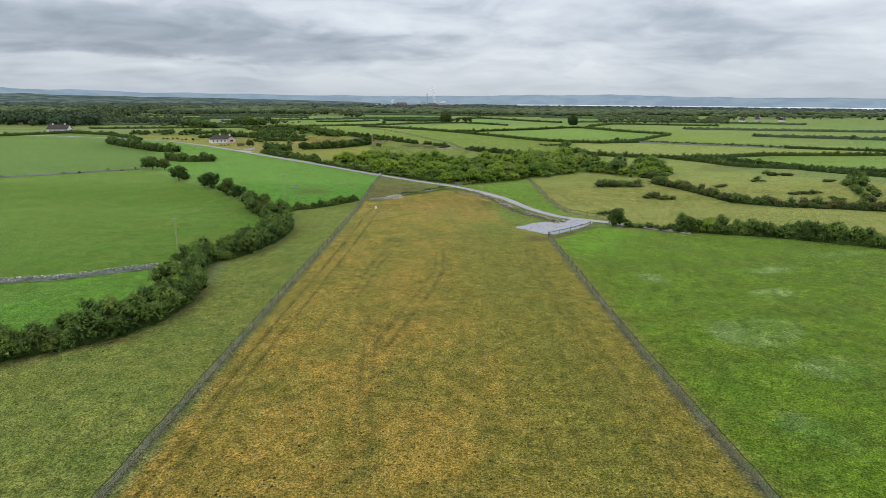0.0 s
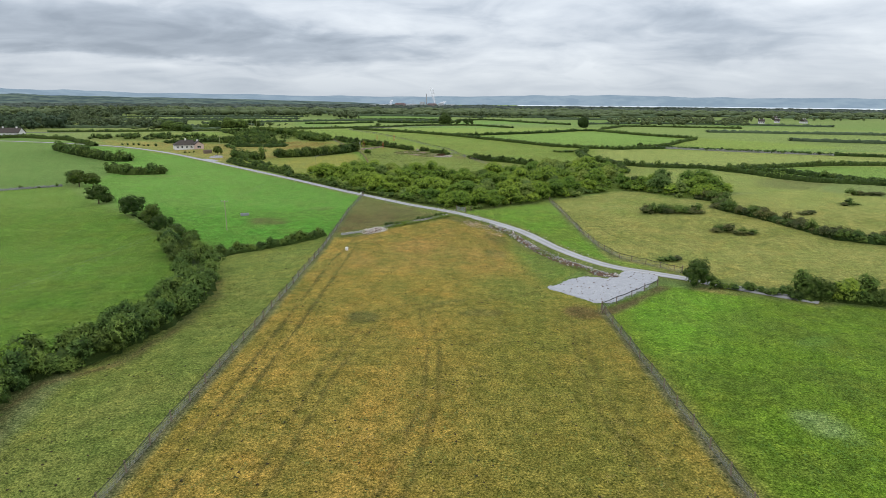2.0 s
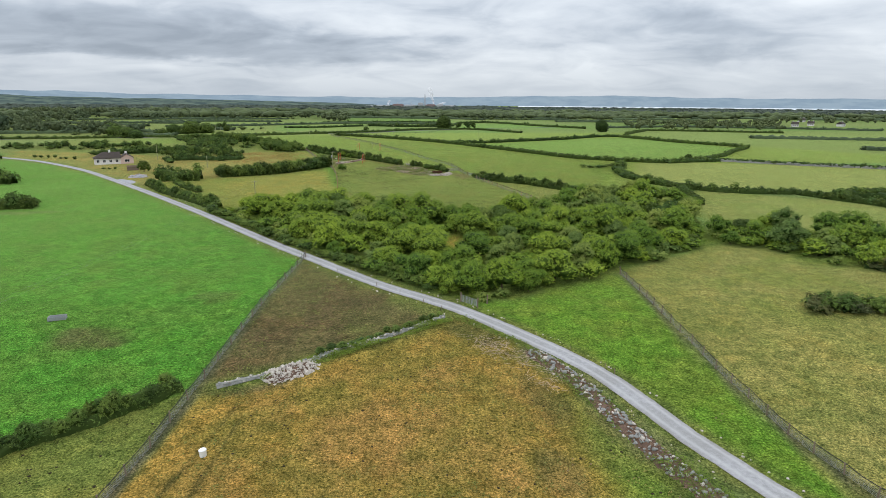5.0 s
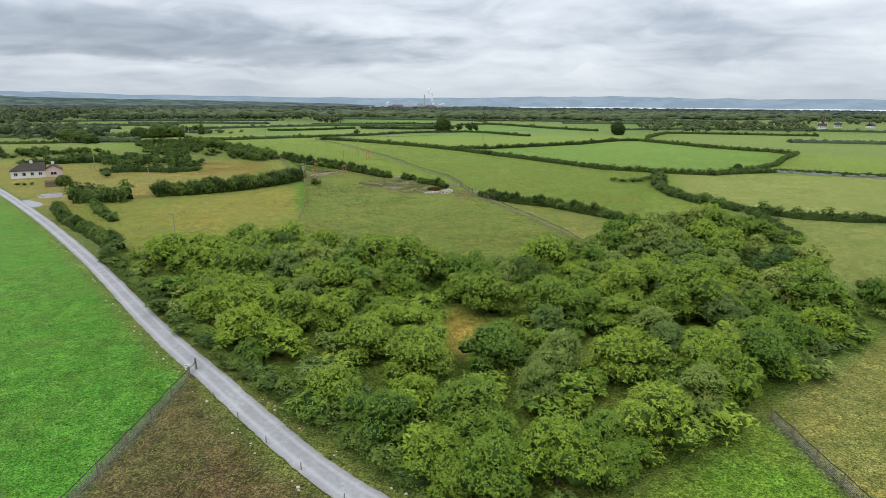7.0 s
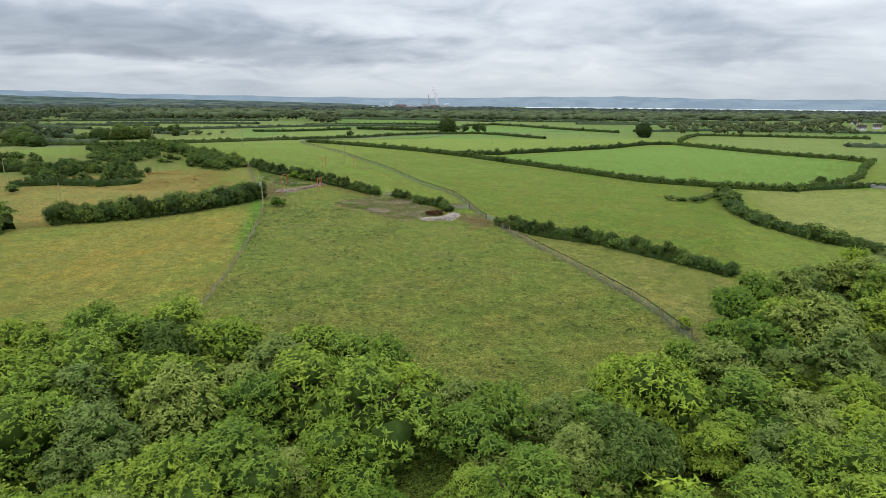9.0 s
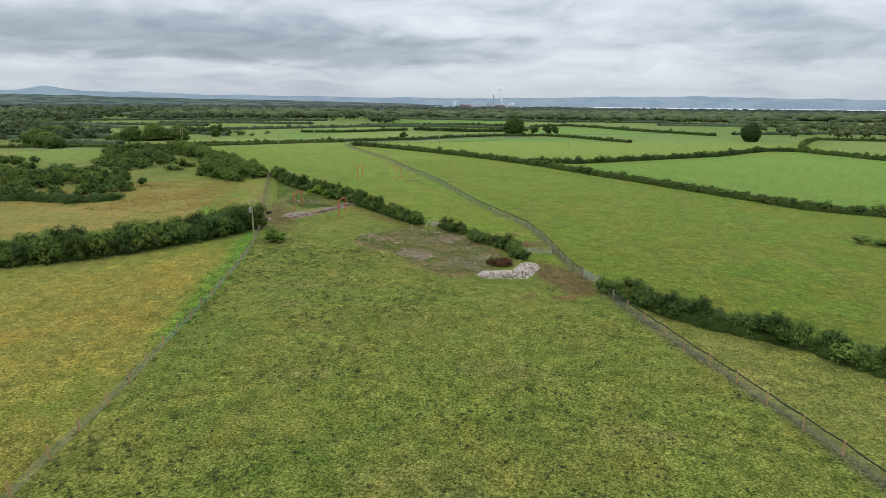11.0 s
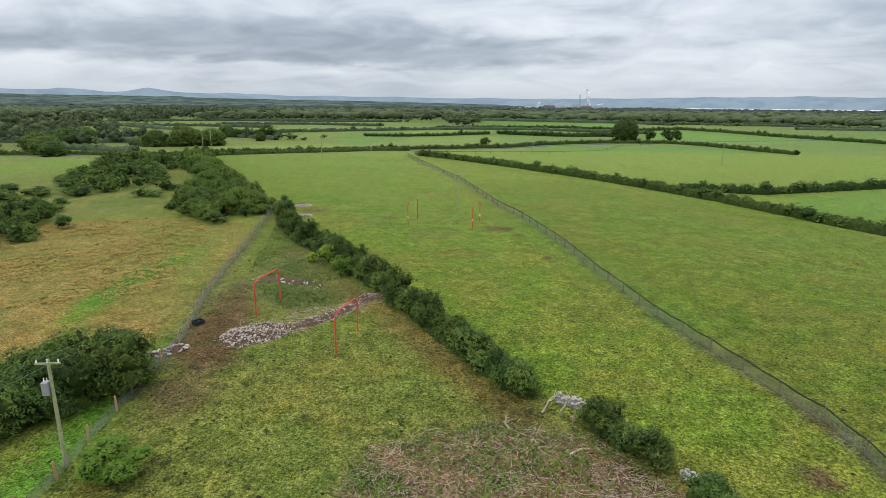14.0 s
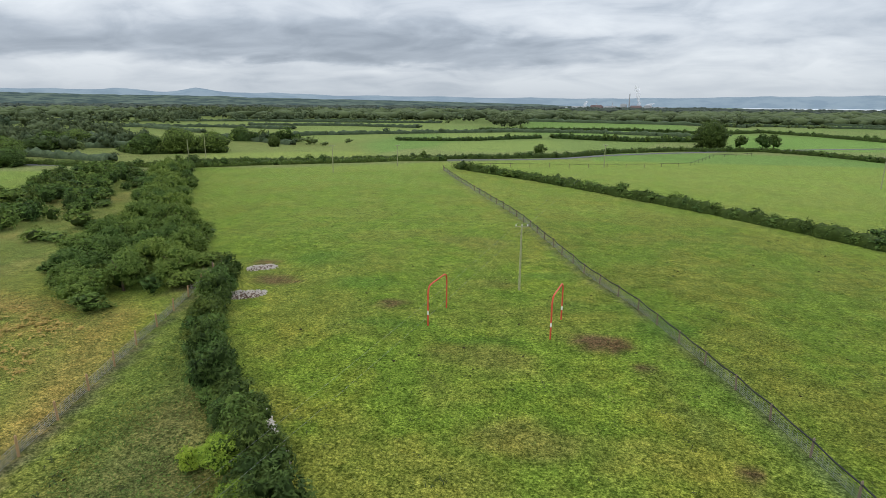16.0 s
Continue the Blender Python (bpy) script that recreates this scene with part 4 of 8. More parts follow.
# darker green for crown cores: the shade between leaves, put into colour
LEAF_CORE = leaf_material("inner_shade_leaves", (0.024, 0.048, 0.010), (0.050, 0.092, 0.018), (0.090, 0.150, 0.029))
LEAF_BELT = leaf_material("sallow_leaves", (0.070, 0.118, 0.028), (0.128, 0.196, 0.044), (0.195, 0.275, 0.070))
LEAF_UNDER = leaf_material("bramble_leaves", (0.072, 0.120, 0.022), (0.132, 0.204, 0.036), (0.205, 0.288, 0.056))
TREES, TREES_MID, TREES_FAR = [], [], []
for i in range(10):
    R = (2.4, 2.9, 2.1, 3.2, 2.6, 2.2, 2.8, 2.0, 2.9, 2.5)[i]
    H = (4.8, 5.2, 4.2, 5.4, 4.4, 5.0, 4.0, 3.6, 4.2, 4.6)[i]
    M = (LEAF, LEAF_LIME, LEAF_PALE, LEAF, LEAF_DARK, LEAF_PALE, LEAF_OLIVE, LEAF_LIME, LEAF_BELT, LEAF_BELT)[i]
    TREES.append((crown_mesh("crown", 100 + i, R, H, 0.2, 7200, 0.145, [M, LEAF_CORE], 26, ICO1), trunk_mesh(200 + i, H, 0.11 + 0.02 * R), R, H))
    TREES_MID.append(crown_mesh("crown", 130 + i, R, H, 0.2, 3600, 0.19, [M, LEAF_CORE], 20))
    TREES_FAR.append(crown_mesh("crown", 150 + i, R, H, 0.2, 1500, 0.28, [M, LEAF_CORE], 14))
# very dark green that paints the shade inside hedges and bushes
HEDGE_CORE = leaf_material("hedge_shade_leaves", (0.018, 0.032, 0.009), (0.034, 0.058, 0.014), (0.056, 0.088, 0.021))
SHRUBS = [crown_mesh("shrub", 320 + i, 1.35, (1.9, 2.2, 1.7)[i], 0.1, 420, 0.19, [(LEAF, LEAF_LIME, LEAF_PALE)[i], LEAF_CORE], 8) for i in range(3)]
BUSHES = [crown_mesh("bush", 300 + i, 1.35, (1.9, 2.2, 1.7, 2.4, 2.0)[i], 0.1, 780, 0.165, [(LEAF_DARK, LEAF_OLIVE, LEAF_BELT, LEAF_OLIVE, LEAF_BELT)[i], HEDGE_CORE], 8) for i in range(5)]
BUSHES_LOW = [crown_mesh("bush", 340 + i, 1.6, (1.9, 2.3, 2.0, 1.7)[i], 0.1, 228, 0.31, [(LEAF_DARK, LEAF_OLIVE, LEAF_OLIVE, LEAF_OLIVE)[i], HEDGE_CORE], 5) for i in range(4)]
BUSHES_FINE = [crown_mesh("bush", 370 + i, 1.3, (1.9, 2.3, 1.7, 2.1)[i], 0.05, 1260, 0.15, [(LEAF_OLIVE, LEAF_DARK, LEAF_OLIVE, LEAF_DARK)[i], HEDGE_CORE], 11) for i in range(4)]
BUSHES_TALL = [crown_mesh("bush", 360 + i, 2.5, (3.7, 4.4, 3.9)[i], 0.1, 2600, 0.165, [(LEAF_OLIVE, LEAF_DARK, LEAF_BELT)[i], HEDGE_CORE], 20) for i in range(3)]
LEAF_THORN = leaf_material("grey_thorn_leaves", (0.062, 0.072, 0.030), (0.110, 0.122, 0.048), (0.165, 0.168, 0.072))
BUSHES_THORN = [crown_mesh("bush", 380 + i, 1.5, (1.8, 2.1, 1.6)[i], 0.05, 420, 0.21, [(LEAF_THORN, LEAF_OLIVE, LEAF_THORN)[i], HEDGE_CORE], 9) for i in range(3)]
BROWN_BUSH = crown_mesh("bush", 390, 1.2, 1.0, 0.05, 700, 0.20, [BROWN_LEAF, BROWN_LEAF], 8)


def tree(x, y, k, s, label, group="", sz=1.0):
    cm, tm, R, H = TREES[k]
    if y > 545 or x < -170:
        cm = TREES_FAR[k]
    elif y < 206 or abs(x - 4) > 58 or y > 420 or 266 < y < 330 or (x > 46 and y < 330):
        cm = TREES_MID[k]
    t = thing("tree", x, y, tz(x, y), 0, label, "tree", group)
    for nm, me in (("trunk", tm), ("crown", cm)):
        o = mesh_part(nm, me, None, t)
        o.matrix_basis = pose(0, 0, 0, 0, 0, (x * 77.7 + y * 31.3) % 360) @ Matrix.Diagonal((s, s, s * sz, 1))
    return t


def ridge(line, half, h, step, rs, lift=0.0):
    """The close inner growth of a hedge: a lumpy ridge along a line."""
    P = along(line, step)
    sec = np.array([(-1.0, -0.1), (-0.95, 0.55), (-0.45, 0.95), (0.4, 0.98), (0.92, 0.6), (1.0, -0.1)])
    V = []
    for x, y, a in P:
        j = sec * (1 + 0.16 * rs.normal(size=(6, 1))) * np.array([half, h]) * rs.uniform(0.8, 1.2)
        nx, ny = -math.sin(a), math.cos(a)
        V.append(np.stack([x + nx * j[:, 0], y + ny * j[:, 0], tz(x, y) + j[:, 1] + lift], 1))
    F = []
    for i in range(len(P) - 1):
        for k in range(5):
            q = (i * 6 + k, i * 6 + k + 1, i * 6 + k + 7, i * 6 + k + 6)
            F += [(q[0], q[2], q[1]), (q[0], q[3], q[2])]
    return np.concatenate(V), np.array(F)


def hedge(pts, width, height, label, step=1.5, meshes=None, seed=1, ragged=0.3, gap=0.0, top=1.0, base=0.0):
    """A run of bushes grown together along a line."""
    rnd = random.Random(seed)
    meshes = meshes or BUSHES
    rows = max(1, round(width / 2.9))
    if meshes is BUSHES_LOW:
        step *= 1.75
    grown = 1.95 if meshes is BUSHES_TALL else 1.0
    x0, y0 = pts[0]
    t = thing("hedge", x0, y0, tz(x0, y0), 0, label, "hedge")
    z0 = tz(x0, y0)
    if gap == 0 and height >= 1.6 and ((pts[0][0] - pts[-1][0]) ** 2 + (pts[0][1] - pts[-1][1]) ** 2) > 64:
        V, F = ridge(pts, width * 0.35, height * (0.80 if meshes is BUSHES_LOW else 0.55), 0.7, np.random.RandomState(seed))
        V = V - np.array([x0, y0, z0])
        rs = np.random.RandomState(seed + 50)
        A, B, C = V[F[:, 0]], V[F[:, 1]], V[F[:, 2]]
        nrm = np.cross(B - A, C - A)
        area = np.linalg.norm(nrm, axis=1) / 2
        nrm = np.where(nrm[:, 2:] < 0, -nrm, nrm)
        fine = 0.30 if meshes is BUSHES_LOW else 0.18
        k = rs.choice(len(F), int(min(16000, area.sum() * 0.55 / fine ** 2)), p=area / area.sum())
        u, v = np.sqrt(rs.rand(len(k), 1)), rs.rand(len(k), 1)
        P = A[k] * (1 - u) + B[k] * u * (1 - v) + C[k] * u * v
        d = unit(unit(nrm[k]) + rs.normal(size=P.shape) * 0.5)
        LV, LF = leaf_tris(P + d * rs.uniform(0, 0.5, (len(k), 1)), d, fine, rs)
        # the ridge below the leaves takes the painted shade colour
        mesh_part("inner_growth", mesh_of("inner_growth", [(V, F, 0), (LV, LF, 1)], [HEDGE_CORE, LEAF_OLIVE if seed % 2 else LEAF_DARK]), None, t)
    for x, y, a in along(pts, step):
        for row in range(rows):
            if rnd.random() < gap:
                continue
            off = 0.0 if rows < 2 else (row / (rows - 1) - 0.5) * (width - 2.6)
            off += rnd.uniform(-0.35, 0.35)
            px, py = x - math.sin(a) * off + rnd.uniform(-0.4, 0.4), y + math.cos(a) * off + rnd.uniform(-0.4, 0.4)
            h = height * (1 + rnd.uniform(-ragged, ragged) + 0.3 * noise.noise((x * 0.13, y * 0.13, seed))) / 2.0
            w = max(max(0.6, min(width, 3.3) / 2.7) * rnd.uniform(0.85, 1.3), h * rnd.uniform(0.72, 0.95))
            o = mesh_part("bush", rnd.choice(meshes), None, t)
            o.matrix_basis = Matrix.Translation((px - x0, py - y0, tz(px, py) - z0 - 0.06)) @ pose(0, 0, 0, 0, 0, rnd.uniform(0, 360.5)) @ Matrix.Diagonal((w / grown, w / grown, h / grown, 1))
    return t


# ---------------------------------------------------------------- the thicket by the lane
def in_poly(x, y, pts):
    return bool(inside(np.array([x]), np.array([y]), pts)[0])


def build_thicket():
    rnd = random.Random(11)
    done = []
    tries = 0
    # the outer rows, towards the lane and towards the grazed field
    for x, y, s in ((-8.5, 227.5, 0.9), (-3.6, 222.4, 1.0), (1.6, 217.6, 0.95), (6, 215.6, 1.1), (11, 216.6, 1.2), (15.6, 218.6, 1.15), (20.6, 221.4, 1.3), (26, 225.4, 1.3), (31, 230.2, 1.15), (36.4, 234.6, 1.2), (42, 240, 1.25), (48.6, 243.6, 1.1),
                    (-52, 283.4, 1.0), (-44.6, 284.6, 1.2), (-36.6, 286.2, 1.3), (-28, 287.4, 1.4), (-20, 283.4, 1.2), (-12, 281.4, 1.25), (-4, 279.6, 1.3), (3.8, 272.6, 1.1), (11, 270.4, 1.0), (18.4, 274.6, 1.15), (26, 280, 1.2), (33, 286.8, 1.1), (39, 295.4, 1.25), (44.6, 302.6, 1.3)):
        k = rnd.choice((0, 3, 0, 3, 1, 5))
        done.append((x, y, s))
        tree(x, y, k, s, "bushy green hazel of the dense thicket", "trees of the thicket", rnd.uniform(0.8, 0.95))
    while tries < 30000 and len(done) < 216:
        tries += 1
        x, y = rnd.uniform(-67, 99), rnd.uniform(210, 321)
        if not in_poly(x, y, WOOD_LAND):
            continue
        e = float(signed(np.array([x]), np.array([y]), WOOD_LAND)[0])
        c = float(signed(np.array([x]), np.array([y]), CLEARING)[0])
        if e < 0.9 or c > -2.0 or (x - 12) ** 2 / 16 + (y - 250) ** 2 / 6 < 1:
            continue
        big = e > 2.4 and rnd.random() < 0.82
        s = rnd.choice((1.1, 1.25, 1.4, 1.55)) * rnd.uniform(0.92, 1.08) if big else rnd.uniform(0.55, 0.85)
        if len(done) < 40:
            if e < 7 or c > -6:
                continue
            s = rnd.uniform(1.45, 1.7)
        if any((x - a) ** 2 + (y - b) ** 2 < (1.28 * (s + q)) ** 2 * 0.9 for a, b, q in done):
            continue
        done.append((x, y, s))
        k = rnd.choice((0, 0, 1, 2, 3, 3, 0, 5, 6, 7, 3))
        if x > 45 and rnd.random() < 0.5:
            k = rnd.choice((2, 4, 5))
        if k in (1, 7) and rnd.random() < 0.35:
            k = 3
        lab = {2: "grey-green willow of the dense thicket", 5: "grey-green willow of the dense thicket", 4: "dark green hawthorn of the dense thicket"}.get(k, "bushy green hazel of the dense thicket")
        tree(x, y, k, s, lab, "trees of the thicket", rnd.uniform(0.74, 0.95))


build_thicket()


def build_shrubs():
    """Low bushes that fill the thicket and spill down to the lane."""
    rnd = random.Random(12)
    done = 0
    while done < 396:
        x, y = rnd.uniform(-67, 96), rnd.uniform(210, 321)
        if not in_poly(x, y, WOOD_LAND):
            continue
        e = float(signed(np.array([x]), np.array([y]), WOOD_LAND)[0])
        c = float(signed(np.array([x]), np.array([y]), CLEARING)[0])
        if c > -0.3 or (e > 6 and rnd.random() < 0.35):
            continue
        o = mesh_part("shrub", rnd.choice(SHRUBS), None, None)
        s = rnd.uniform(0.9, 1.9)
        o.matrix_world = pose(x, y, tz(x, y) - 0.08, 0, 0, rnd.uniform(0, 360)) @ Matrix.Diagonal((s * 1.2, s * 1.2, s * rnd.uniform(0.6, 1.0), 1))
        tagged(o, "low green shrub and bramble in the thicket", "shrub", "shrubs of the thicket")
        done += 1


build_shrubs()


def leaf_carpet(name, poly, n, hmax, size, material, seed, label, category, skip=None, clump=0.18):
    """Low growth: many small leaves over a piece of ground, thick in clumps."""
    rs = np.random.RandomState(seed)
    xs, ys = [p[0] for p in poly], [p[1] for p in poly]
    X, Y = rs.uniform(min(xs), max(xs), n * 5), rs.uniform(min(ys), max(ys), n * 5)
    ok = inside(X, Y, poly)
    if skip:
        ok &= ~inside(X, Y, skip)
    c = fbm(X * clump, Y * clump, seed % 50)
    ok &= c > rs.uniform(0.25, 0.6, len(X))
    X, Y, c = X[ok][:n], Y[ok][:n], c[ok][:n]
    Z = ter(X, Y) + smooth((c - 0.3) * 2.6) * hmax * rs.uniform(0.35, 1.0, len(X)) + 0.04
    N = unit(rs.normal(size=(len(X), 3)) * 0.5 + np.array([0, 0, 0.8]))
    V, F = leaf_tris(np.stack([X, Y, Z], 1), N, size, rs)
    ob = mesh_part(name, mesh_of(name, [(V, F, 0)], [material]), None, None)
    return tagged(ob, label, category, kind="stuff")


leaf_carpet("undergrowth", WOOD_LAND, 90000, 1.5, 0.17, LEAF_UNDER, 5, "tangled green bramble and fern under the thicket trees", "undergrowth", CLEARING)
leaf_carpet("clearing_growth", CLEARING, 2600, 0.30, 0.13, LEAF_LIME, 75, "green weeds among the orange grass of the clearing", "undergrowth", None, 0.3)
leaf_carpet("verge_growth", [(-66.2, 285.2), (-38.4, 253.6), (-21.2, 236.2), (-8.3, 223.9), (1.9, 212.1), (6.7, 209.7), (8.6, 212.5), (-1.6, 219.6), (-20.8, 241.6), (-38.5, 263.3), (-64.9, 294)], 15000, 0.9, 0.16, LEAF_UNDER, 15,
            "rank green nettles and bramble along the lane", "undergrowth")
leaf_carpet("bank_growth", [(11.5, 196.3), (15.7, 186.6), (18.9, 177.7), (23, 168), (28, 158), (31, 158), (29, 163), (25.5, 170), (21.9, 179.6), (17.6, 188.7), (13.5, 195), (4.8, 205.1), (2.8, 204)], 20000, 0.7, 0.14, LEAF_UNDER, 25,
            "weeds and brambles over the stony bank", "undergrowth")
leaf_carpet("wall_growth", [(-19.6, 187), (-7.6, 195.6), (2.8, 203), (2.9, 206.2), (-7.6, 198.2), (-17.5, 190.8)], 15000, 0.75, 0.14, LEAF_UNDER, 35, "weeds growing against the field wall", "undergrowth")
leaf_carpet("brash_growth", DEBRIS, 6500, 0.45, 0.14, LEAF, 45, "green regrowth among the cut branches", "undergrowth", None, 0.35)
leaf_carpet("scrub_growth", [(-56.1, 410.5), (-46.2, 403.2), (-38, 406), (-44, 414), (-62, 437), (-69.8, 443.7)], 9000, 0.3, 0.14, LEAF_OLIVE, 55, "low dark weeds behind the rubble bank", "undergrowth")

# ---------------------------------------------------------------- hedges
hedge([(-62.5, 283.6), (-39, 256), (-21.6, 237.2), (-9.2, 225), (0.5, 216)], 3.2, 1.35, "rank bramble and nettle bank along the lane", 1.3, None, 71, 0.4)
DK = "dense dark green field hedge"
hedge([(-72, 58), (-57.5, 68.2), (-50.2, 72.6), (-45.2, 78.6), (-43.4, 86), (-44.8, 96), (-49.6, 106), (-49.6, 113), (-44.4, 119), (-41.2, 130), (-41.2, 142), (-44.6, 153), (-52, 165), (-57.8, 174.4)], 6.5, 3.4, "thick bushy hedge between the meadows", 1.7, None, 2, 0.35)
for x, y, k, s in ((-60.6, 179.8, 4, 0.95), (-67.2, 186.8, 4, 1.0), (-73.5, 194.5, 4, 1.15), (-82.4, 202.3, 4, 1.25), (-100.4, 217.3, 4, 1.25), (-126.6, 250.5, 4, 1.3), (-121.5, 250.5, 4, 1.1), (-132, 256, 6, 1.2), (-50, 113, 1, 0.8), (-45, 92, 0, 0.75), (-56, 168, 4, 0.7)):
    tree(x, y, k, s, "round dark green hawthorn standing in the field boundary", "hedgerow trees")
hedge([(-50.3, 163.9), (-44.5, 170.9), (-35.0, 178.5), (-28.0, 186.0)], 2.4, 1.75, "low hedge under the bright green field", 1.0, None, 3)
hedge([(-57.8, 175.3), (-65.4, 184.2), (-83.1, 203.5), (-104.6, 226.3)], 3.0, 1.9, "broken line of low bushes between meadows", 2.0, BUSHES_LOW, 4, 0.5, 0.2)
hedge([(-170.8, 220.7), (-156.4, 232.1), (-140.1, 244.8), (-132, 251.5)], 1.5, 0.9, "low scrub along the old field wall", 3.0, BUSHES_LOW, 5, 0.4, 0.35)
hedge([(-217.1, 377.9), (-186.8, 352.5), (-160.2, 332.4), (-151.2, 331.4)], 5, 3.8, "tall dark hedge between the western fields", 2.4, BUSHES_LOW, 6)
hedge([(-137.9, 291.6), (-125.6, 284.6), (-114, 288.1)], 6, 3.4, "thicket of dark bushes in the meadow corner", 2.4, BUSHES_LOW, 7)
hedge([(-330, 412), (-289.7, 452), (-249.6, 437.2), (-207.7, 399.4)], 4, 2.2, DK, 3.2, BUSHES_LOW, 8)
hedge([(48, 148.4), (53, 146.2), (59, 142.6)], 2.2, 1.3, "low hedge beside the lane", 1.1, None, 91, 0.4)
hedge([(60, 142.5), (71, 139), (84, 133), (99, 123), (130, 108), (190, 84)], 4.4, 2.9, "tall bushy hedge at the head of the lush field", 1.6, None, 9, 0.45)
tree(46.0, 149.6, 4, 1.1, "large round dark bush beside the hardstanding", "hedgerow trees")
tree(62, 140.8, 4, 0.9, "large dark bush rising from the hedge", "hedgerow trees")
tree(66, 139.5, 0, 0.85, "large dark bush rising from the hedge", "hedgerow trees")
tree(86, 131, 4, 1.0, "large dark bush rising from the hedge", "hedgerow trees")
hedge([(56, 207.6), (61.7, 207.2), (70.4, 205.9)], 4.5, 1.5, "low thorn scrub in the dry field", 1.2, BUSHES_THORN, 10, 0.5)
hedge([(79.8, 228.5), (83.3, 222.2), (78.5, 209), (83.3, 201.5), (88, 192.3), (92.5, 181.1), (103, 176), (123, 172), (150, 165), (200, 150)], 4.6, 2.1, "straggling gorse and thorn hedge in dry pasture", 1.9, BUSHES_THORN, 11, 0.55)
for x, y, n, h in ((69, 188.4, 3, 1.5), (73.5, 185.6, 4, 1.1), (47.7, 166, 3, 0.9), (117.9, 215.4, 3, 1.3), (118.6, 192.9, 2, 0.8), (124.3, 193, 4, 1.2), (118.2, 181.1, 2, 0.8), (129.4, 185.3, 3, 0.8), (134.7, 235.5, 4, 1.5), (141, 236, 4, 1.4), (146.1, 217.2, 3, 1.1), (136.8, 181.9, 4, 1.5), (84.3, 225.8, 4, 1.8), (98.5, 203, 2, 0.9)):
    hedge([(x - n * 0.6, y), (x + n * 0.6, y + 0.3)], 2.8, h, "patch of thorn scrub in dry pasture", 1.0, BUSHES_THORN, int(x), 0.5)
hedge([(141.1, 188), (143.5, 196), (150, 210), (163.1, 226.3)], 6.5, 2.8, "ragged thorn scrub at the edge of dry pasture", 2.2, BUSHES_LOW, 13, 0.5, 0.15)
hedge([(133, 320), (150.2, 304.6), (160.1, 277.0), (163.8, 257.2), (171.5, 244.3), (181, 232)], 3.4, 2.2, DK, 2.2, BUSHES_LOW, 12, 0.4)
hedge([(78.9, 298), (85.9, 332.4), (96, 324), (106.8, 320.6), (120.8, 320.6), (126.2, 309.6), (132.4, 299.5), (136.7, 281.3), (142.6, 271.3), (198.2, 247.6)], 3, 2.2, DK, 2.2, BUSHES_LOW, 14)
hedge([(127.2, 308.6), (139.7, 319.5), (153.9, 323.3), (169, 329), (190.4, 335.6), (289.7, 344.5)], 3, 2.2, DK, 2.4, BUSHES_LOW, 15)
hedge([(64.7, 388), (70.4, 385), (80.4, 394.8), (85.4, 398.8)], 4, 1.4, "bramble patch spreading into pasture", 2.0, BUSHES_LOW, 16, 0.4)
hedge([(84.4, 398.8), (76.5, 373), (75.4, 357.8), (79.4, 345.6), (85.2, 335.4)], 5, 2.0, "rough bramble and gorse hedge", 2.0, BUSHES_LOW, 17, 0.4)
hedge([(-85.5, 353), (-76.4, 357.6), (-68.9, 362.1), (-58.4, 373.4), (-50.8, 385.8)], 7.5, 3.9, "thick dark hedge above the ochre field", 2.2, BUSHES_TALL, 18, 0.25)
tree(-51.8, 385.3, 6, 1.0, "dark rounded tree at the hedge end by the fence", "hedgerow trees")
hedge([(-104.5, 341.8), (-98.4, 343.4), (-89.9, 344.6)], 7, 3.6, "thick dark hedge above the ochre field", 1.9, BUSHES_LOW, 19)
hedge([(-104.0, 332.5), (-99.5, 326.8), (-90.4, 315.6), (-79.2, 305), (-68.4, 293.9), (-61.2, 286.4)], 4.2, 2.4, "bushy green hedge along the lane", 1.8, None, 20)
hedge([(-97.3, 338.6), (-90, 328), (-79.4, 316.6)], 3.0, 1.8, "bushy hedge behind the lane", 2.0, None, 21)
hedge([(14.6, 355), (21.3, 346.6), (33.8, 338.9), (43.4, 327.5), (49.6, 318.6)], 3.6, 2.4, "dense green hedge between pale pastures", 1.3, BUSHES_FINE, 22, 0.35)
hedge([(-74, 452), (-66, 439.5), (-59, 430.8), (-53, 426), (-48, 422), (-44.5, 418.5), (-41, 415), (-37, 411.4), (-29.5, 403.5), (-22.5, 396), (-17.6, 391.4)], 2.9, 2.4, "overgrown hedge between two pastures", 1.0, BUSHES_FINE, 23, 0.45)
hedge([(-12.6, 388.2), (-10, 386.0), (-7.6, 384.0)], 2.8, 2.3, "isolated clump of old hedge bushes", 1.0, BUSHES_FINE, 24)
hedge([(-6.3, 381.8), (-4.6, 379.0), (-1.4, 377.0), (1.2, 373.2), (2.6, 369)], 2.7, 2.0, "hedge along the cleared scrub", 1.0, BUSHES_FINE, 25, 0.3)
hedge(HEDGE_G, 3.0, 2.0, "long trimmed hedge across the pastures", 1.9, BUSHES_LOW, 26, 0.25)
hedge([(108.4, 403.7), (127.3, 412.5), (149.7, 433.6), (164.3, 453.3), (183.2, 475.4), (177.9, 490.7), (169.9, 494.6), (153.1, 516.2), (132.8, 565.6)], 3.0, 2.0, DK, 2.6, BUSHES_LOW, 27, 0.35)
hedge([(7.6, 497.8), (24.6, 495.3), (52.3, 511.4), (86.1, 532.4), (118.8, 565.5), (132.8, 565.6)], 3.0, 2.0, DK, 2.6, BUSHES_LOW, 28, 0.3)
hedge([(108.4, 404.7), (140.3, 413.5), (165.6, 401.1), (222.2, 381.5), (299.8, 359.7)], 2.6, 1.8, DK, 2.6, BUSHES_LOW, 29)
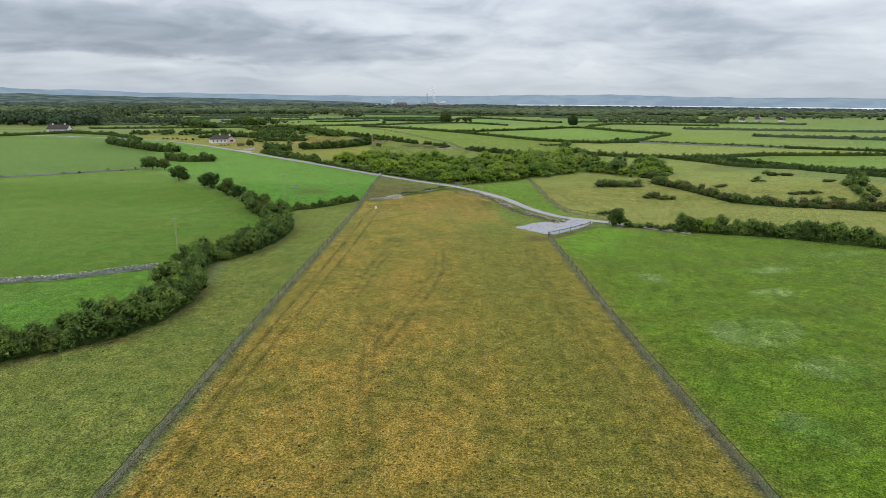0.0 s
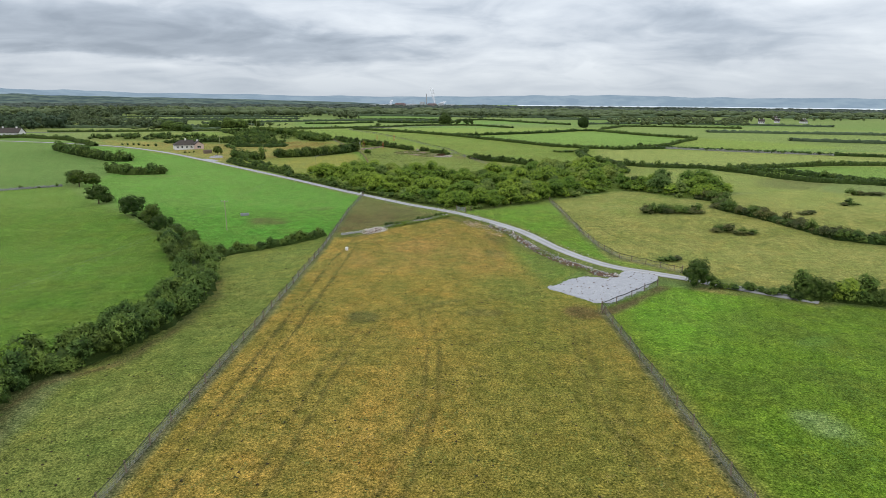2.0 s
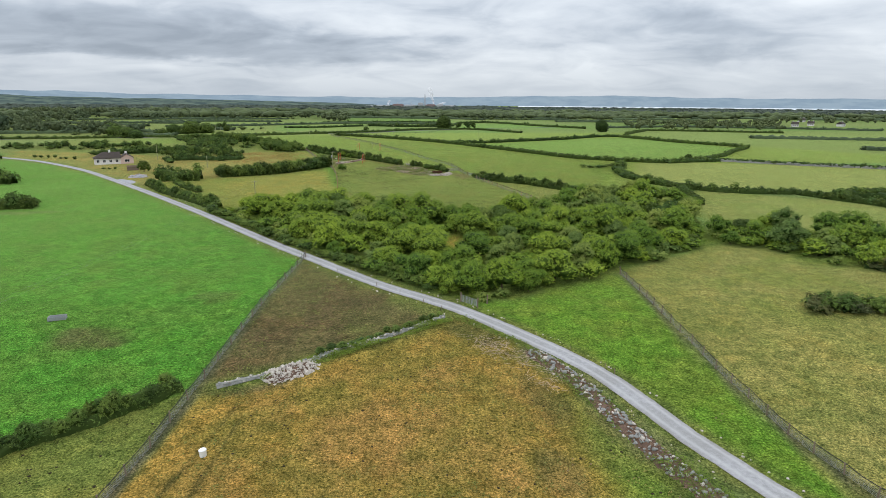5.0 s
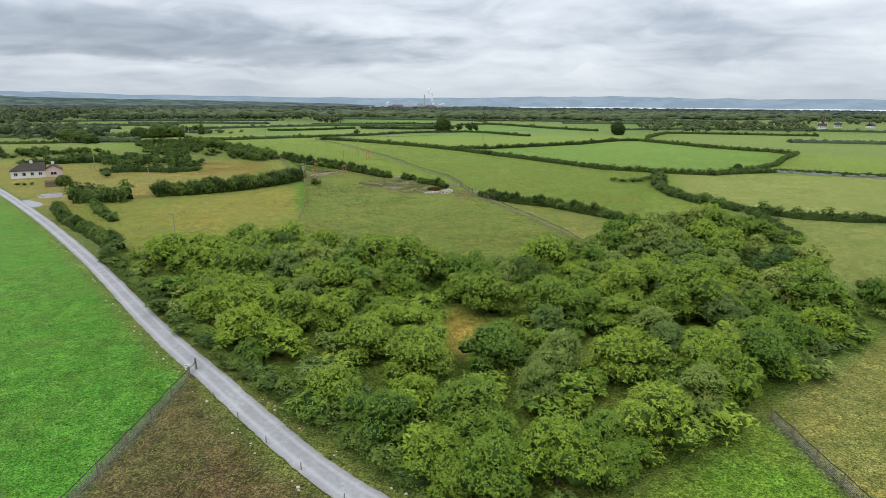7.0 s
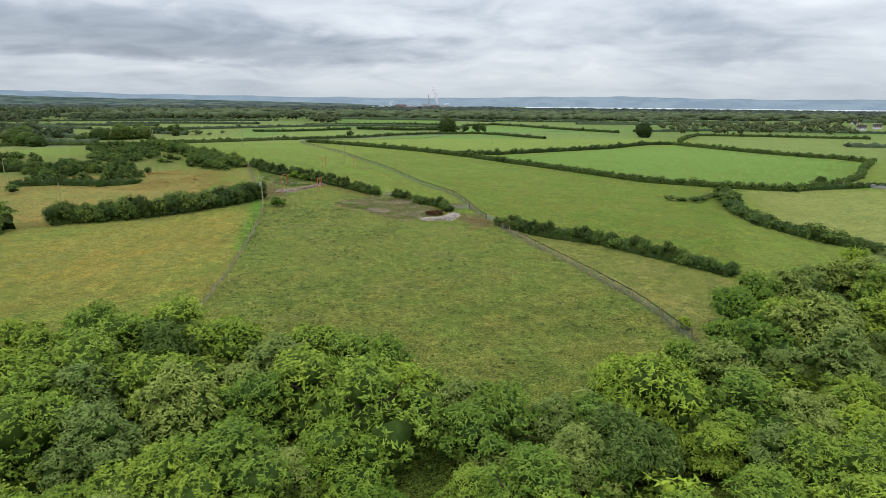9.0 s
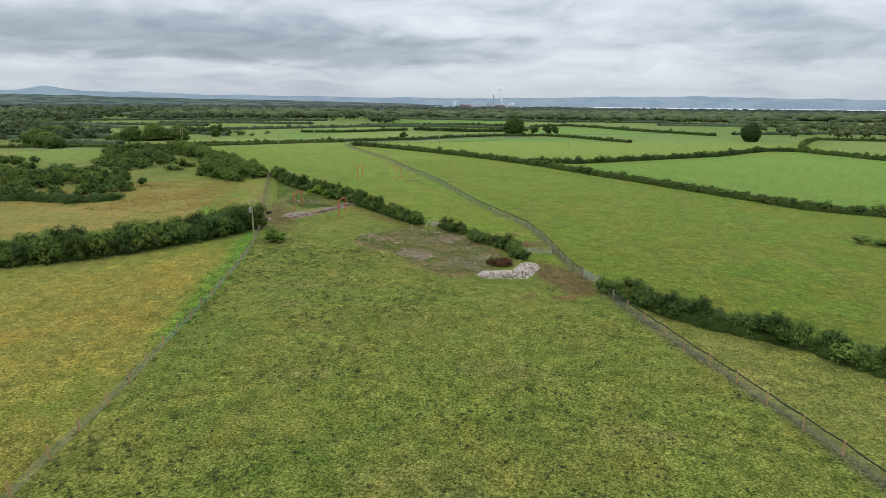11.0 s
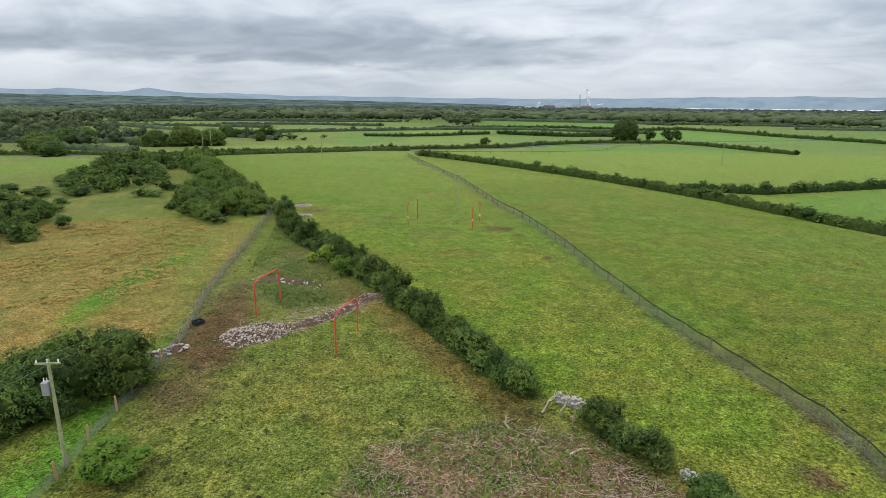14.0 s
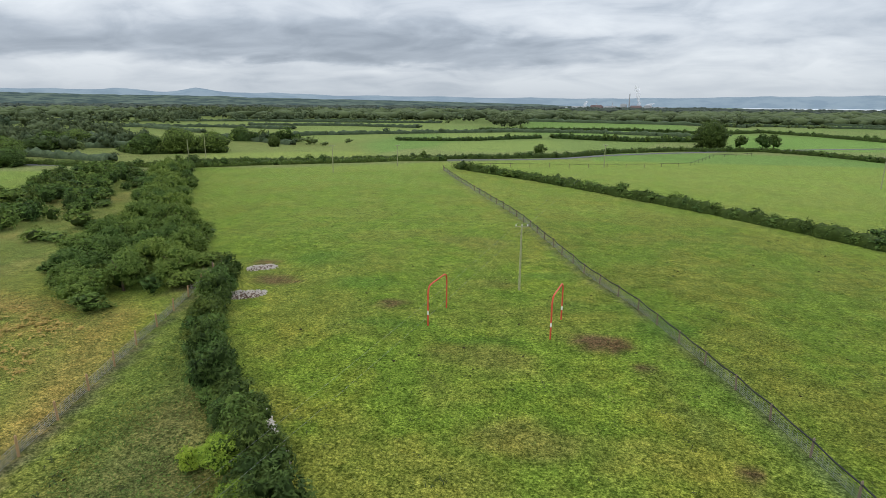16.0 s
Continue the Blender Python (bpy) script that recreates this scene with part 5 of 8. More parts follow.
hedge([(-124.4, 498.4), (-140.1, 513.7), (-156.3, 534.1)], 9, 2.8, "broad belt of green scrub beside the pasture", 2.3, None, 30, 0.35)
BELT = [(-95.5, 446), (-84, 436.5), (-78.5, 436), (-75.5, 442), (-75, 451.5), (-81, 459.5), (-92.5, 471), (-106, 484), (-120, 496), (-146, 524), (-154, 521), (-124, 488), (-110, 471), (-104, 460)]
rnd = random.Random(8)
spots = []
while len(spots) < 44:
    x, y = rnd.uniform(-154, -75), rnd.uniform(436, 524)
    e = float(signed(np.array([x]), np.array([y]), BELT)[0])
    if e > 2.4 and all((x - a) ** 2 + (y - b) ** 2 > 12 for a, b in spots):
        spots.append((x, y))
        tree(x, y, rnd.choice((8, 9, 8, 9, 6)), rnd.uniform(0.85, 1.15), "dense green thorn tree in the scrub belt", "scrub belt trees", rnd.uniform(0.85, 1.1))


def scrub_patch(poly, n, height, label, seed, meshes=None, clump=0.09):
    """A spreading patch of bushes over rough grass, thick in its middle."""
    rnd = random.Random(seed)
    x0, y0 = sum(q[0] for q in poly) / len(poly), sum(q[1] for q in poly) / len(poly)
    z0 = tz(x0, y0)
    t = thing("scrub_patch", x0, y0, z0, 0, label, "scrub")
    k = tries = 0
    while k < n and tries < n * 60:
        tries += 1
        x, y = rnd.uniform(min(q[0] for q in poly), max(q[0] for q in poly)), rnd.uniform(min(q[1] for q in poly), max(q[1] for q in poly))
        if not in_poly(x, y, poly) or noise.noise((x * clump, y * clump, seed)) < -0.22:
            continue
        e = float(signed(np.array([x]), np.array([y]), poly)[0])
        h = height * (0.5 + 0.5 * min(1, e / 4)) * rnd.uniform(0.65, 1.3) / 2
        w = rnd.uniform(0.9, 1.7)
        o = mesh_part("bush", rnd.choice(meshes or BUSHES_LOW), None, t)
        o.matrix_basis = Matrix.Translation((x - x0, y - y0, tz(x, y) - z0 - 0.08)) @ pose(0, 0, 0, 0, 0, rnd.uniform(0, 360.5)) @ Matrix.Diagonal((w, w, h, 1))
        k += 1
    return t


S1 = [(-115.5, 403.5), (-104, 408), (-100, 416), (-100, 424.6), (-106.8, 433), (-116.4, 438), (-130, 438), (-145, 431), (-152, 425), (-137, 415), (-126, 406)]
scrub_patch(BELT, 130, 3.0, "dense thorn scrub filling the belt beside the pasture", 31, BUSHES, 0.02)
hedge([(-14, 193.6), (-7.5, 198.2), (-1.6, 202.8), (1.9, 205.9)], 1.5, 0.9, "low brambles along the tumbled wall", 0.9, None, 73, 0.5, 0.1)
scrub_patch(S1, 120, 3.0, "spreading green thorn scrub on rough grass", 32, BUSHES)
scrub_patch([(-127, 452), (-113, 451), (-108, 459), (-110, 466), (-119, 476), (-138, 492), (-154, 486), (-150, 470)], 110, 2.6, "rounded patches of scrub on rough grass", 33)
scrub_patch([(-168, 444), (-162, 452), (-141, 456), (-125, 450), (-114, 440), (-133, 439), (-150, 430), (-170, 428)], 80, 2.2, "scattered scrub on rough grass", 34)
scrub_patch([(-164, 491), (-140, 481), (-132, 487), (-136, 501), (-152, 518), (-180, 521)], 80, 2.6, "spreading green scrub on rough grass", 35)
scrub_patch([(-240, 458), (-200, 466), (-168, 470), (-168, 450), (-200, 440), (-240, 442)], 90, 2.6, "spreading green scrub on rough grass", 36)
hedge([(-123.7, 391), (-120.7, 387)], 4, 1.8, "patch of scrub on straw-coloured grass", 1.8, BUSHES_LOW, 37)
hedge([(-298.7, 494.8), (-227.1, 512.3), (-205.4, 523.4), (-177.7, 525.8), (-152.3, 534.6), (-125.5, 555.7), (-104.1, 574.3), (-88.2, 581.7)], 2.6, 1.6, "hedge along the far road", 2.8, BUSHES_LOW, 39)
hedge([(-158.3, 543.2), (-125.5, 561.1), (-104.2, 580.4), (-72.2, 598), (-53.1, 611.1), (-38.1, 635.3), (-15.9, 657.4), (8.2, 665.4), (21.3, 671.4), (38.4, 657.4), (52.4, 635.2), (66.3, 613)], 3, 1.8, "hedge along the far road", 2.8, BUSHES_LOW, 40, 0.3)
hedge([(-145.4, 673.6), (-122.5, 679.5), (-106.4, 692.6), (-80.3, 727.7)], 3, 2.0, DK, 3.0, BUSHES_LOW, 41)
hedge([(-74.2, 730.8), (-42.1, 718.7), (-22, 718.7), (2.2, 729.8), (12.1, 741.6)], 5, 2.6, DK, 3.0, BUSHES_LOW, 42)
hedge([(18.3, 817.2), (54.4, 859.4), (78.6, 818.2), (97.7, 770), (140.6, 701.6)], 3, 2.2, DK, 3.5, BUSHES_LOW, 43)
hedge([(-137.6, 805.2), (-80.3, 835.3), (-41.1, 847.4), (10.2, 822)], 3, 2.2, DK, 3.5, BUSHES_LOW, 44)
hedge([(-214, 568), (-200, 562), (-190, 570), (-179, 580)], 5, 3.0, "belt of dark scrub beyond the road", 2.6, BUSHES_LOW, 45, 0.4)
hedge([(-217, 636), (-206, 640), (-186, 646)], 6, 4.0, "thick dark scrub in the rough pasture", 2.6, BUSHES_LOW, 47, 0.4)
hedge([(135.7, 561), (149.9, 599.5), (172.5, 641.1), (190.8, 669.9), (230.8, 661.7), (300.7, 641.2)], 3, 2.0, DK, 3.5, BUSHES_LOW, 46)
BIG = []
for i in range(3):
    rs = np.random.RandomState(180 + i)
    heart = ICO1[0] * (1 + 0.05 * rs.normal(size=(len(ICO1[0]), 1))) * np.array([5.4, 5.4, 5.6]) + np.array([0, 0, 5.4])
    n = unit(rs.normal(size=(2600, 3)))
    LV, LF = leaf_tris(n * np.array([5.5, 5.5, 5.8]) * rs.uniform(0.97, 1.10, (2600, 1)) + np.array([0, 0, 5.4]), unit(n + rs.normal(size=n.shape) * 0.5), 0.40, rs)
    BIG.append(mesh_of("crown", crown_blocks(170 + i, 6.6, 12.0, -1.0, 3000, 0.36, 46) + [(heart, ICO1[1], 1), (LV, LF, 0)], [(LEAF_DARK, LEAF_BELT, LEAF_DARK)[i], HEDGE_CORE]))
BIG_TRUNK = trunk_mesh(290, 11, 0.5)


def big_tree(x, y, k, h, w, label):
    """A full-grown field tree with a dense dome of leaves down to the ground."""
    t = thing("tree", x, y, tz(x, y), 0, label, "tree", "field trees")
    for nm, me in (("trunk", BIG_TRUNK), ("crown", BIG[k])):
        o = mesh_part(nm, me, None, t)
        o.matrix_basis = pose(0, 0, 0, 0, 0, (x * 53.1 + y * 17.7) % 360) @ Matrix.Diagonal((w / 12.8, w / 12.8, h / 12, 1))


big_tree(2.2, 677.5, 0, 13, 14.5, "large spreading dark tree on the field boundary")
big_tree(140.2, 640.5, 2, 11, 12, "large dark tree in a far hedge")
for x, y, k, h, w in ((-200, 565, 1, 7.5, 11), (-190, 570.5, 1, 9.5, 13), (-181, 578, 1, 8, 12), (-222, 528, 1, 8, 13), (-212, 522, 1, 7, 12), (-203.5, 517, 1, 5.5, 10), (-247, 564, 1, 7.5, 12), (-234, 548, 0, 6, 11), (-178, 613, 0, 5, 5.5), (-216, 640, 1, 7, 10), (-258, 585, 1, 7, 12)):
    big_tree(x, y, k, h, w, "tall rounded green tree on rough pasture")
tree(15.9, 690.5, 4, 1.3, "small round tree in a far hedge", "far hedge trees")
tree(24.5, 687.5, 4, 1.5, "small round tree in a far hedge", "far hedge trees")
tree(30.3, 695.6, 4, 1.4, "small round tree in a far hedge", "far hedge trees")
tree(-62.1, 613.1, 4, 1.0, "small round tree by the far road", "far hedge trees")
tree(122.3, 412.5, 4, 0.8, "small round tree in the pasture hedge", "far hedge trees")
tree(-121.2, 363.2, 4, 1.05, "round dark green tree in the house garden")
tree(-42.0, 374.9, 0, 0.85, "low spreading thorn bush beside the pole", "", 0.6)
tree(32.5, 295.7, 7, 0.45, "small reddish-brown bush at the fence end")
for x, y, k, q in ((-49, 420.6, 1, 0.55), (-46.4, 418.4, 7, 0.6), (-44, 416.2, 3, 0.5), (-51.5, 420.5, 7, 0.42)):
    tree(x, y, k, q, "bright green sallow bush leaning out of the hedge", "sallows in the hedge", 0.9)
for dx, dy in ((0, 0), (1.4, 0.9), (-1.1, 1.3), (0.4, 2.0), (-2.2, 0.4)):
    o = mesh_part("withered_bush", BROWN_BUSH, None, None)
    o.matrix_world = pose(-0.6 + dx * 0.8, 364.8 + dy * 0.8, tz(-0.6 + dx * 0.8, 364.8 + dy * 0.8), 0, 0, dx * 80) @ Matrix.Diagonal((0.75, 0.75, 0.8, 1))
    tagged(o, "heap of withered russet bramble by the stones", "brush heap", "withered brush heaps")

# ---------------------------------------------------------------- the distance
def far_clump(T, x, y, sx, sz, turn):
    """A copy of a leafy clump, turned and sized."""
    out = []
    c, sn = math.cos(turn), math.sin(turn)
    for V, F, k in T:
        W = np.stack([(V[:, 0] * c - V[:, 1] * sn) * sx + x, (V[:, 0] * sn + V[:, 1] * c) * sx + y, V[:, 2] * sz + tz(x, y) - 0.1], 1)
        out.append((W, F, 0))
    return out


FAR_T = [crown_blocks(600 + i, 1.5, 2.0, 0.05, 150, 0.20, 9) for i in range(5)]


def build_far_woods():
    """Woods, copses and scattered scrub out to the estuary."""
    rs = np.random.RandomState(77)
    blocks = {"scrub": [], "trees": [], "remote": []}
    leafy = far = 0
    for _ in range(120000):
        r = 400 + 2700 * rs.rand() ** 1.15
        a = math.radians(rs.uniform(-62, 46))
        x, y = math.sin(a) * r, math.cos(a) * r + 120
        west = x < -150 - 0.06 * (y - 500)
        if y < 530 or (-235 < x < -140 and y < 600):
            continue
        if not west and y < 930:
            continue
        d = float(fbm(np.float64(x / 75), np.float64(y / 75), 21)) * 0.6 + float(fbm(np.float64(x / 260), np.float64(y / 200), 27)) * 0.4
        need = 0.452 - 0.05 * smooth((y - 1300) / 500) if west else 0.60 - 0.22 * smooth((y - 930) / 260)
        if -340 < x < -150 and 640 < y < 1000:
            need = 0.60
        if d < need + 0.06 * rs.rand():
            continue
        deep = d > need + 0.055
        near = r < 950
        h = rs.uniform(2.0, 4.2) if near and not (deep and rs.rand() < 0.45) else rs.uniform(5.0, 10.5)
        if x > 250 and y > 1700:
            h *= 0.7
        w = h * rs.uniform(0.36, 0.62) * (1.35 if h < 4.5 else 1.0) * (1.0 if near else rs.uniform(1.1, 2.2))
        if near and leafy < 1500:
            blocks["scrub" if h < 4.5 else "trees"] += far_clump(FAR_T[leafy % 5], x, y, w, h * 0.5, rs.uniform(0, 6.28))
            leafy += 1
        elif not near:
            V, F = ICO0
            for k in range(2):
                v = V * (1 + 0.18 * rs.normal(size=(len(V), 1))) * np.array([w * 1.5, w * 0.9, h * 0.5]) * (1.0 if k == 0 else rs.uniform(0.55, 0.8))
                off = np.array([x + rs.normal() * w * k, y + rs.normal() * w * k, tz(x, y) + h * (0.42 if k == 0 else rs.uniform(0.35, 0.62))])
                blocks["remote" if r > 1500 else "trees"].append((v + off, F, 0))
            far += 1
        if far > 7000:
            break
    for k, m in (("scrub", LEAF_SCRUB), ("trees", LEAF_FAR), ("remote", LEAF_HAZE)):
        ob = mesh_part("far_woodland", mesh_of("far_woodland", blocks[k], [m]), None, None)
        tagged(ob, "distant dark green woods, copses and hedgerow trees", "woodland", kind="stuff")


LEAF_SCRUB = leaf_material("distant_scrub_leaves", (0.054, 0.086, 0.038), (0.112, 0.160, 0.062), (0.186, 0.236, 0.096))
# bluer still, the haze before the farthest trees painted into their leaves
LEAF_HAZE = leaf_material("hazed_remote_leaves", (0.027, 0.041, 0.042), (0.044, 0.063, 0.060), (0.078, 0.102, 0.092))
build_far_woods()


def build_groves():
    """Stands of tall trees that rise from the hedged plain."""
    rs = np.random.RandomState(31)
    for poly, n, tall in GROVES:
        blocks, k = [], 0
        xs, ys = [q[0] for q in poly], [q[1] for q in poly]
        while k < n:
            x, y = rs.uniform(min(xs), max(xs)), rs.uniform(min(ys), max(ys))
            if in_poly(x, y, poly):
                h = tall * rs.uniform(0.55, 1.1)
                blocks += far_clump(FAR_T[k % 4], x, y, h * rs.uniform(0.34, 0.52), h * 0.5, rs.uniform(0, 6.28))
                k += 1
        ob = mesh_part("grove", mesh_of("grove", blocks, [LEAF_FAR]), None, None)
        tagged(ob, "stand of tall dark trees on the plain", "woodland", kind="stuff")


GROVES = (([(-381.8, 503.5), (-350.2, 499.9), (-312.3, 530.3), (-388.2, 660.6), (-482.8, 638.4)], 70, 12),
          ([(181.2, 687.1), (270.6, 714.0), (344.2, 702.9), (448.0, 908.2), (231.8, 880.8)], 110, 7.5),
          ([(-517.8, 786.0), (-318.8, 908.1), (-457.9, 1238.9), (-716.5, 1122.8)], 110, 9),
          ([(-153.8, 862.0), (-121.9, 871.0), (-151.5, 1083.5), (-190.6, 1069.7)], 30, 9),
          ([(-640, 985), (-497, 1068), (-470, 1240), (-720, 1190)], 120, 13),
          ([(-230, 560), (-330, 545), (-420, 560), (-330, 600), (-240, 610)], 60, 6.5),
          ([(433.4, 878.2), (734.7, 979.4), (1307.7, 1748.6), (754.9, 1534.9)], 140, 8))
build_groves()
FAR_LINES = [[(-223, 586), (-272, 563), (-340, 545)], [(-270, 612), (-319, 640), (-405, 653)], [(-474, 830), (-366, 900), (-283, 1000)], [(-215, 650), (-222, 660), (-210, 697), (-150, 755)],
             [(-150, 755), (-110, 790), (-60, 800), (20, 770)], [(-152, 1040), (-112, 1090), (6, 1004), (60, 960)], [(-486, 1170), (-280, 1155), (-150, 1180), (0, 1200)],
             [(-65, 1312), (91, 1284), (212, 1124)], [(32, 1012), (166, 978), (260, 900)], [(160, 722), (250, 760), (340, 740), (430, 700)], [(-395, 727), (-330, 760), (-260, 755)]]
FAR_LINES += [[(-600, 700), (-480, 740), (-400, 730)], [(-700, 900), (-560, 940), (-470, 900)], [(230, 560), (330, 540), (430, 520)], [(250, 470), (350, 440), (450, 400)],
              [(-300, 1160), (-330, 1300), (-250, 1400)], [(80, 1330), (240, 1300), (400, 1330)], [(150, 900), (270, 905), (380, 860)], [(-20, 1120), (110, 1100), (190, 1040)]]

FAR_LINES += [[(-228, 541), (-186, 538)], [(-307, 599), (-269, 598), (-254, 621)], [(-415, 711), (-396, 746), (-281, 689)], [(-548, 802), (-612, 955), (-555, 1029)],
              [(-247, 656), (-209, 639), (-176, 625)], [(-769, 966), (-761, 1130), (-520, 1198)], [(-330, 800), (-260, 830), (-190, 820)], [(-400, 880), (-300, 900), (-210, 930)]]


def build_far_hedges():
    """Hedges round the far fields, grown as clumps along lines."""
    rs = np.random.RandomState(5)
    blocks = []
    for i, line in enumerate(FAR_LINES):
        V, F = ridge(line, 1.7, 2.1, 1.6, rs)
        blocks.append((V, F, 0))
        for x, y in (line[0], line[-1]):
            blocks += far_clump(FAR_T[i % 4], x, y, 1.9, 1.5, rs.uniform(0, 6.28))
        for x, y, a in along(line, 7.5):
            if rs.rand() < 0.4:
                k = rs.uniform(0.9, 1.3) * (1 + (rs.rand() < 0.12) * 0.9)
                blocks += far_clump(FAR_T[i % 4], x + rs.uniform(-0.7, 0.7), y + rs.uniform(-0.7, 0.7), k * 1.15, k, rs.uniform(0, 6.28))
    for _ in range(90):
        y = rs.uniform(950, 2300)
        x = rs.uniform(-0.7, 0.8) * y
        L, a = rs.uniform(80, 320), rs.uniform(-0.3, 0.3)
        V, F = ridge([(x, y), (x + math.cos(a) * L, y + math.sin(a) * L)], 2.4, 3.0, 4.0, rs)
        blocks.append((V, F, 0))
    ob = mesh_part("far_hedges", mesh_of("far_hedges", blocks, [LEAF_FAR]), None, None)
    tagged(ob, "distant dark hedges between green fields", "hedge", kind="stuff")


build_far_hedges()


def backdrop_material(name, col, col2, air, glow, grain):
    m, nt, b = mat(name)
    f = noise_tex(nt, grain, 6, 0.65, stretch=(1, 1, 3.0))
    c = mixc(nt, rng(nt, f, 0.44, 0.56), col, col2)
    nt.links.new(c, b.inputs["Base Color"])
    # haze in front of the hills is put in as air-coloured emission
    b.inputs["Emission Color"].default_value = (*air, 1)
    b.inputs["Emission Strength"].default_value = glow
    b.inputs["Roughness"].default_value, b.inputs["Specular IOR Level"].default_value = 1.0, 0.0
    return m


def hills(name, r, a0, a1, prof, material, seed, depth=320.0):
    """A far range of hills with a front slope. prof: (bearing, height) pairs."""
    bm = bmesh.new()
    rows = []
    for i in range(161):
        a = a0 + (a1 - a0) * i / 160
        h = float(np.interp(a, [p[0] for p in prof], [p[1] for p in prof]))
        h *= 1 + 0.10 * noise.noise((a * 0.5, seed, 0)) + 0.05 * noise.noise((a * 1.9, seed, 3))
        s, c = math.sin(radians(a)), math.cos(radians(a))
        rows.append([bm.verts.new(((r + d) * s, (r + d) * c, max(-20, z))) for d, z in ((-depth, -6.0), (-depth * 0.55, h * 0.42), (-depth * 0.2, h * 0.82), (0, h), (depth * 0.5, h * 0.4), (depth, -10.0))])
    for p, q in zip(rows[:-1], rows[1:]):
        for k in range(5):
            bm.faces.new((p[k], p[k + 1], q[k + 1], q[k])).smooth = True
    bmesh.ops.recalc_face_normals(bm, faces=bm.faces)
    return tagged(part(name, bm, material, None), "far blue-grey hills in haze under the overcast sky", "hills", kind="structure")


# both ranges are blued and glow a little to stand for haze
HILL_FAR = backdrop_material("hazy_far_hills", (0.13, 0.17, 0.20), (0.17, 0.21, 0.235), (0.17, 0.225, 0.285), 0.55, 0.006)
HILL_MID = backdrop_material("hazy_wooded_hills", (0.036, 0.056, 0.052), (0.100, 0.130, 0.096), (0.15, 0.19, 0.22), 0.16, 0.014)
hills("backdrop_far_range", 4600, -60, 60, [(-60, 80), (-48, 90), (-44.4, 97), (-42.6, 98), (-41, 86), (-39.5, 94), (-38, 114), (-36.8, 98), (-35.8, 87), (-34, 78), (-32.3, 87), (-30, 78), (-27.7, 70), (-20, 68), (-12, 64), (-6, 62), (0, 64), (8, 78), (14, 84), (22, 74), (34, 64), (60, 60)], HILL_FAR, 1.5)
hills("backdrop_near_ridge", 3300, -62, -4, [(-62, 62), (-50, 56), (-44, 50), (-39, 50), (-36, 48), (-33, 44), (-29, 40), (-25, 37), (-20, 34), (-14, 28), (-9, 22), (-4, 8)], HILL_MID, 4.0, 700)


def build_water():
    m, nt, b = mat("estuary_water")
    f = noise_tex(nt, 0.02, 4, 0.6, stretch=(1, 6, 1))
    # the sky's reflection is put into this pale base colour; the surface is rough
    nt.links.new(mixc(nt, rng(nt, f, 0.3, 0.7), (0.56, 0.60, 0.63), (0.66, 0.69, 0.72)), b.inputs["Base Color"])
    b.inputs["Roughness"].default_value = 0.6
    bm = bmesh.new()
    rows = []
    for i in range(61):
        a = radians(7 + 43 * i / 60)
        near = 3500 - 10 * i + 130 * noise.noise((i * 0.35, 2.2, 0))
        rows.append([bm.verts.new((r * math.sin(a), r * math.cos(a), 7.6)) for r in (near, 4300)])
    for p, q in zip(rows[:-1], rows[1:]):
        bm.faces.new((p[0], p[1], q[1], q[0]))
    bmesh.ops.recalc_face_normals(bm, faces=bm.faces)
    tagged(part("water", bm, m, None), "pale silvery estuary water before far hills", "water", kind="structure")


build_water()

# ---------------------------------------------------------------- fences, gates
def tube(bm, a, b, r0, r1=None, seg=6):
    a, b = Vector(a), Vector(b)
    q = (b - a).to_track_quat("Z", "Y").to_matrix().to_4x4()
    bmesh.ops.create_cone(bm, cap_ends=True, segments=seg, radius1=r0, radius2=r0 if r1 is None else r1, depth=(b - a).length, matrix=Matrix.Translation((a + b) / 2) @ q)


def box(bm, x0, x1, y0, y1, z0, z1, bev=0.0):
    r = bmesh.ops.create_cube(bm, size=1.0, matrix=Matrix.Translation(((x0 + x1) / 2, (y0 + y1) / 2, (z0 + z1) / 2)) @ Matrix.Diagonal((x1 - x0, y1 - y0, z1 - z0, 1)))
    if bev:
        bmesh.ops.bevel(bm, geom=list({e for v in r["verts"] for e in v.link_edges}), offset=bev, segments=1, affect="EDGES")


def mesh_from(bm, name, material):
    me = bpy.data.meshes.new(name)
    bm.to_mesh(me)
    bm.free()
    me.materials.append(material)
    return me


def post_mesh(material, h, r):
    bm = bmesh.new()
    tube(bm, (0, 0, -0.2), (0, 0, h - 0.08), r, r * 0.92, 7)
    tube(bm, (0, 0, h - 0.08), (0, 0, h), r * 0.92, r * 0.35, 7)
    return mesh_from(bm, "post", material)


STAKE = post_mesh(WOOD, 0.8, 0.045)
POST_OLD, POST_NEW, POST_BIG = post_mesh(WOOD, 1.3, 0.08), post_mesh(WOOD_NEW, 1.4, 0.09), post_mesh(WOOD, 1.5, 0.11)


def bar(V, F, p, q, r):
    """A thin three-sided wire between two points."""
    p, q = np.array(p, float), np.array(q, float)
    d = unit(q - p)
    u = unit(np.cross(d, np.array([0.3, 0.2, 0.9])))
    v = np.cross(d, u)
    k = len(V)
    for c in (p, q):
        for a in (0.0, 2.094, 4.189):
            V.append(c + r * (math.cos(a) * u + math.sin(a) * v))
    for i in range(3):
        j = (i + 1) % 3
        F.extend(((k + i, k + j, k + 3 + j), (k + i, k + 3 + j, k + 3 + i)))


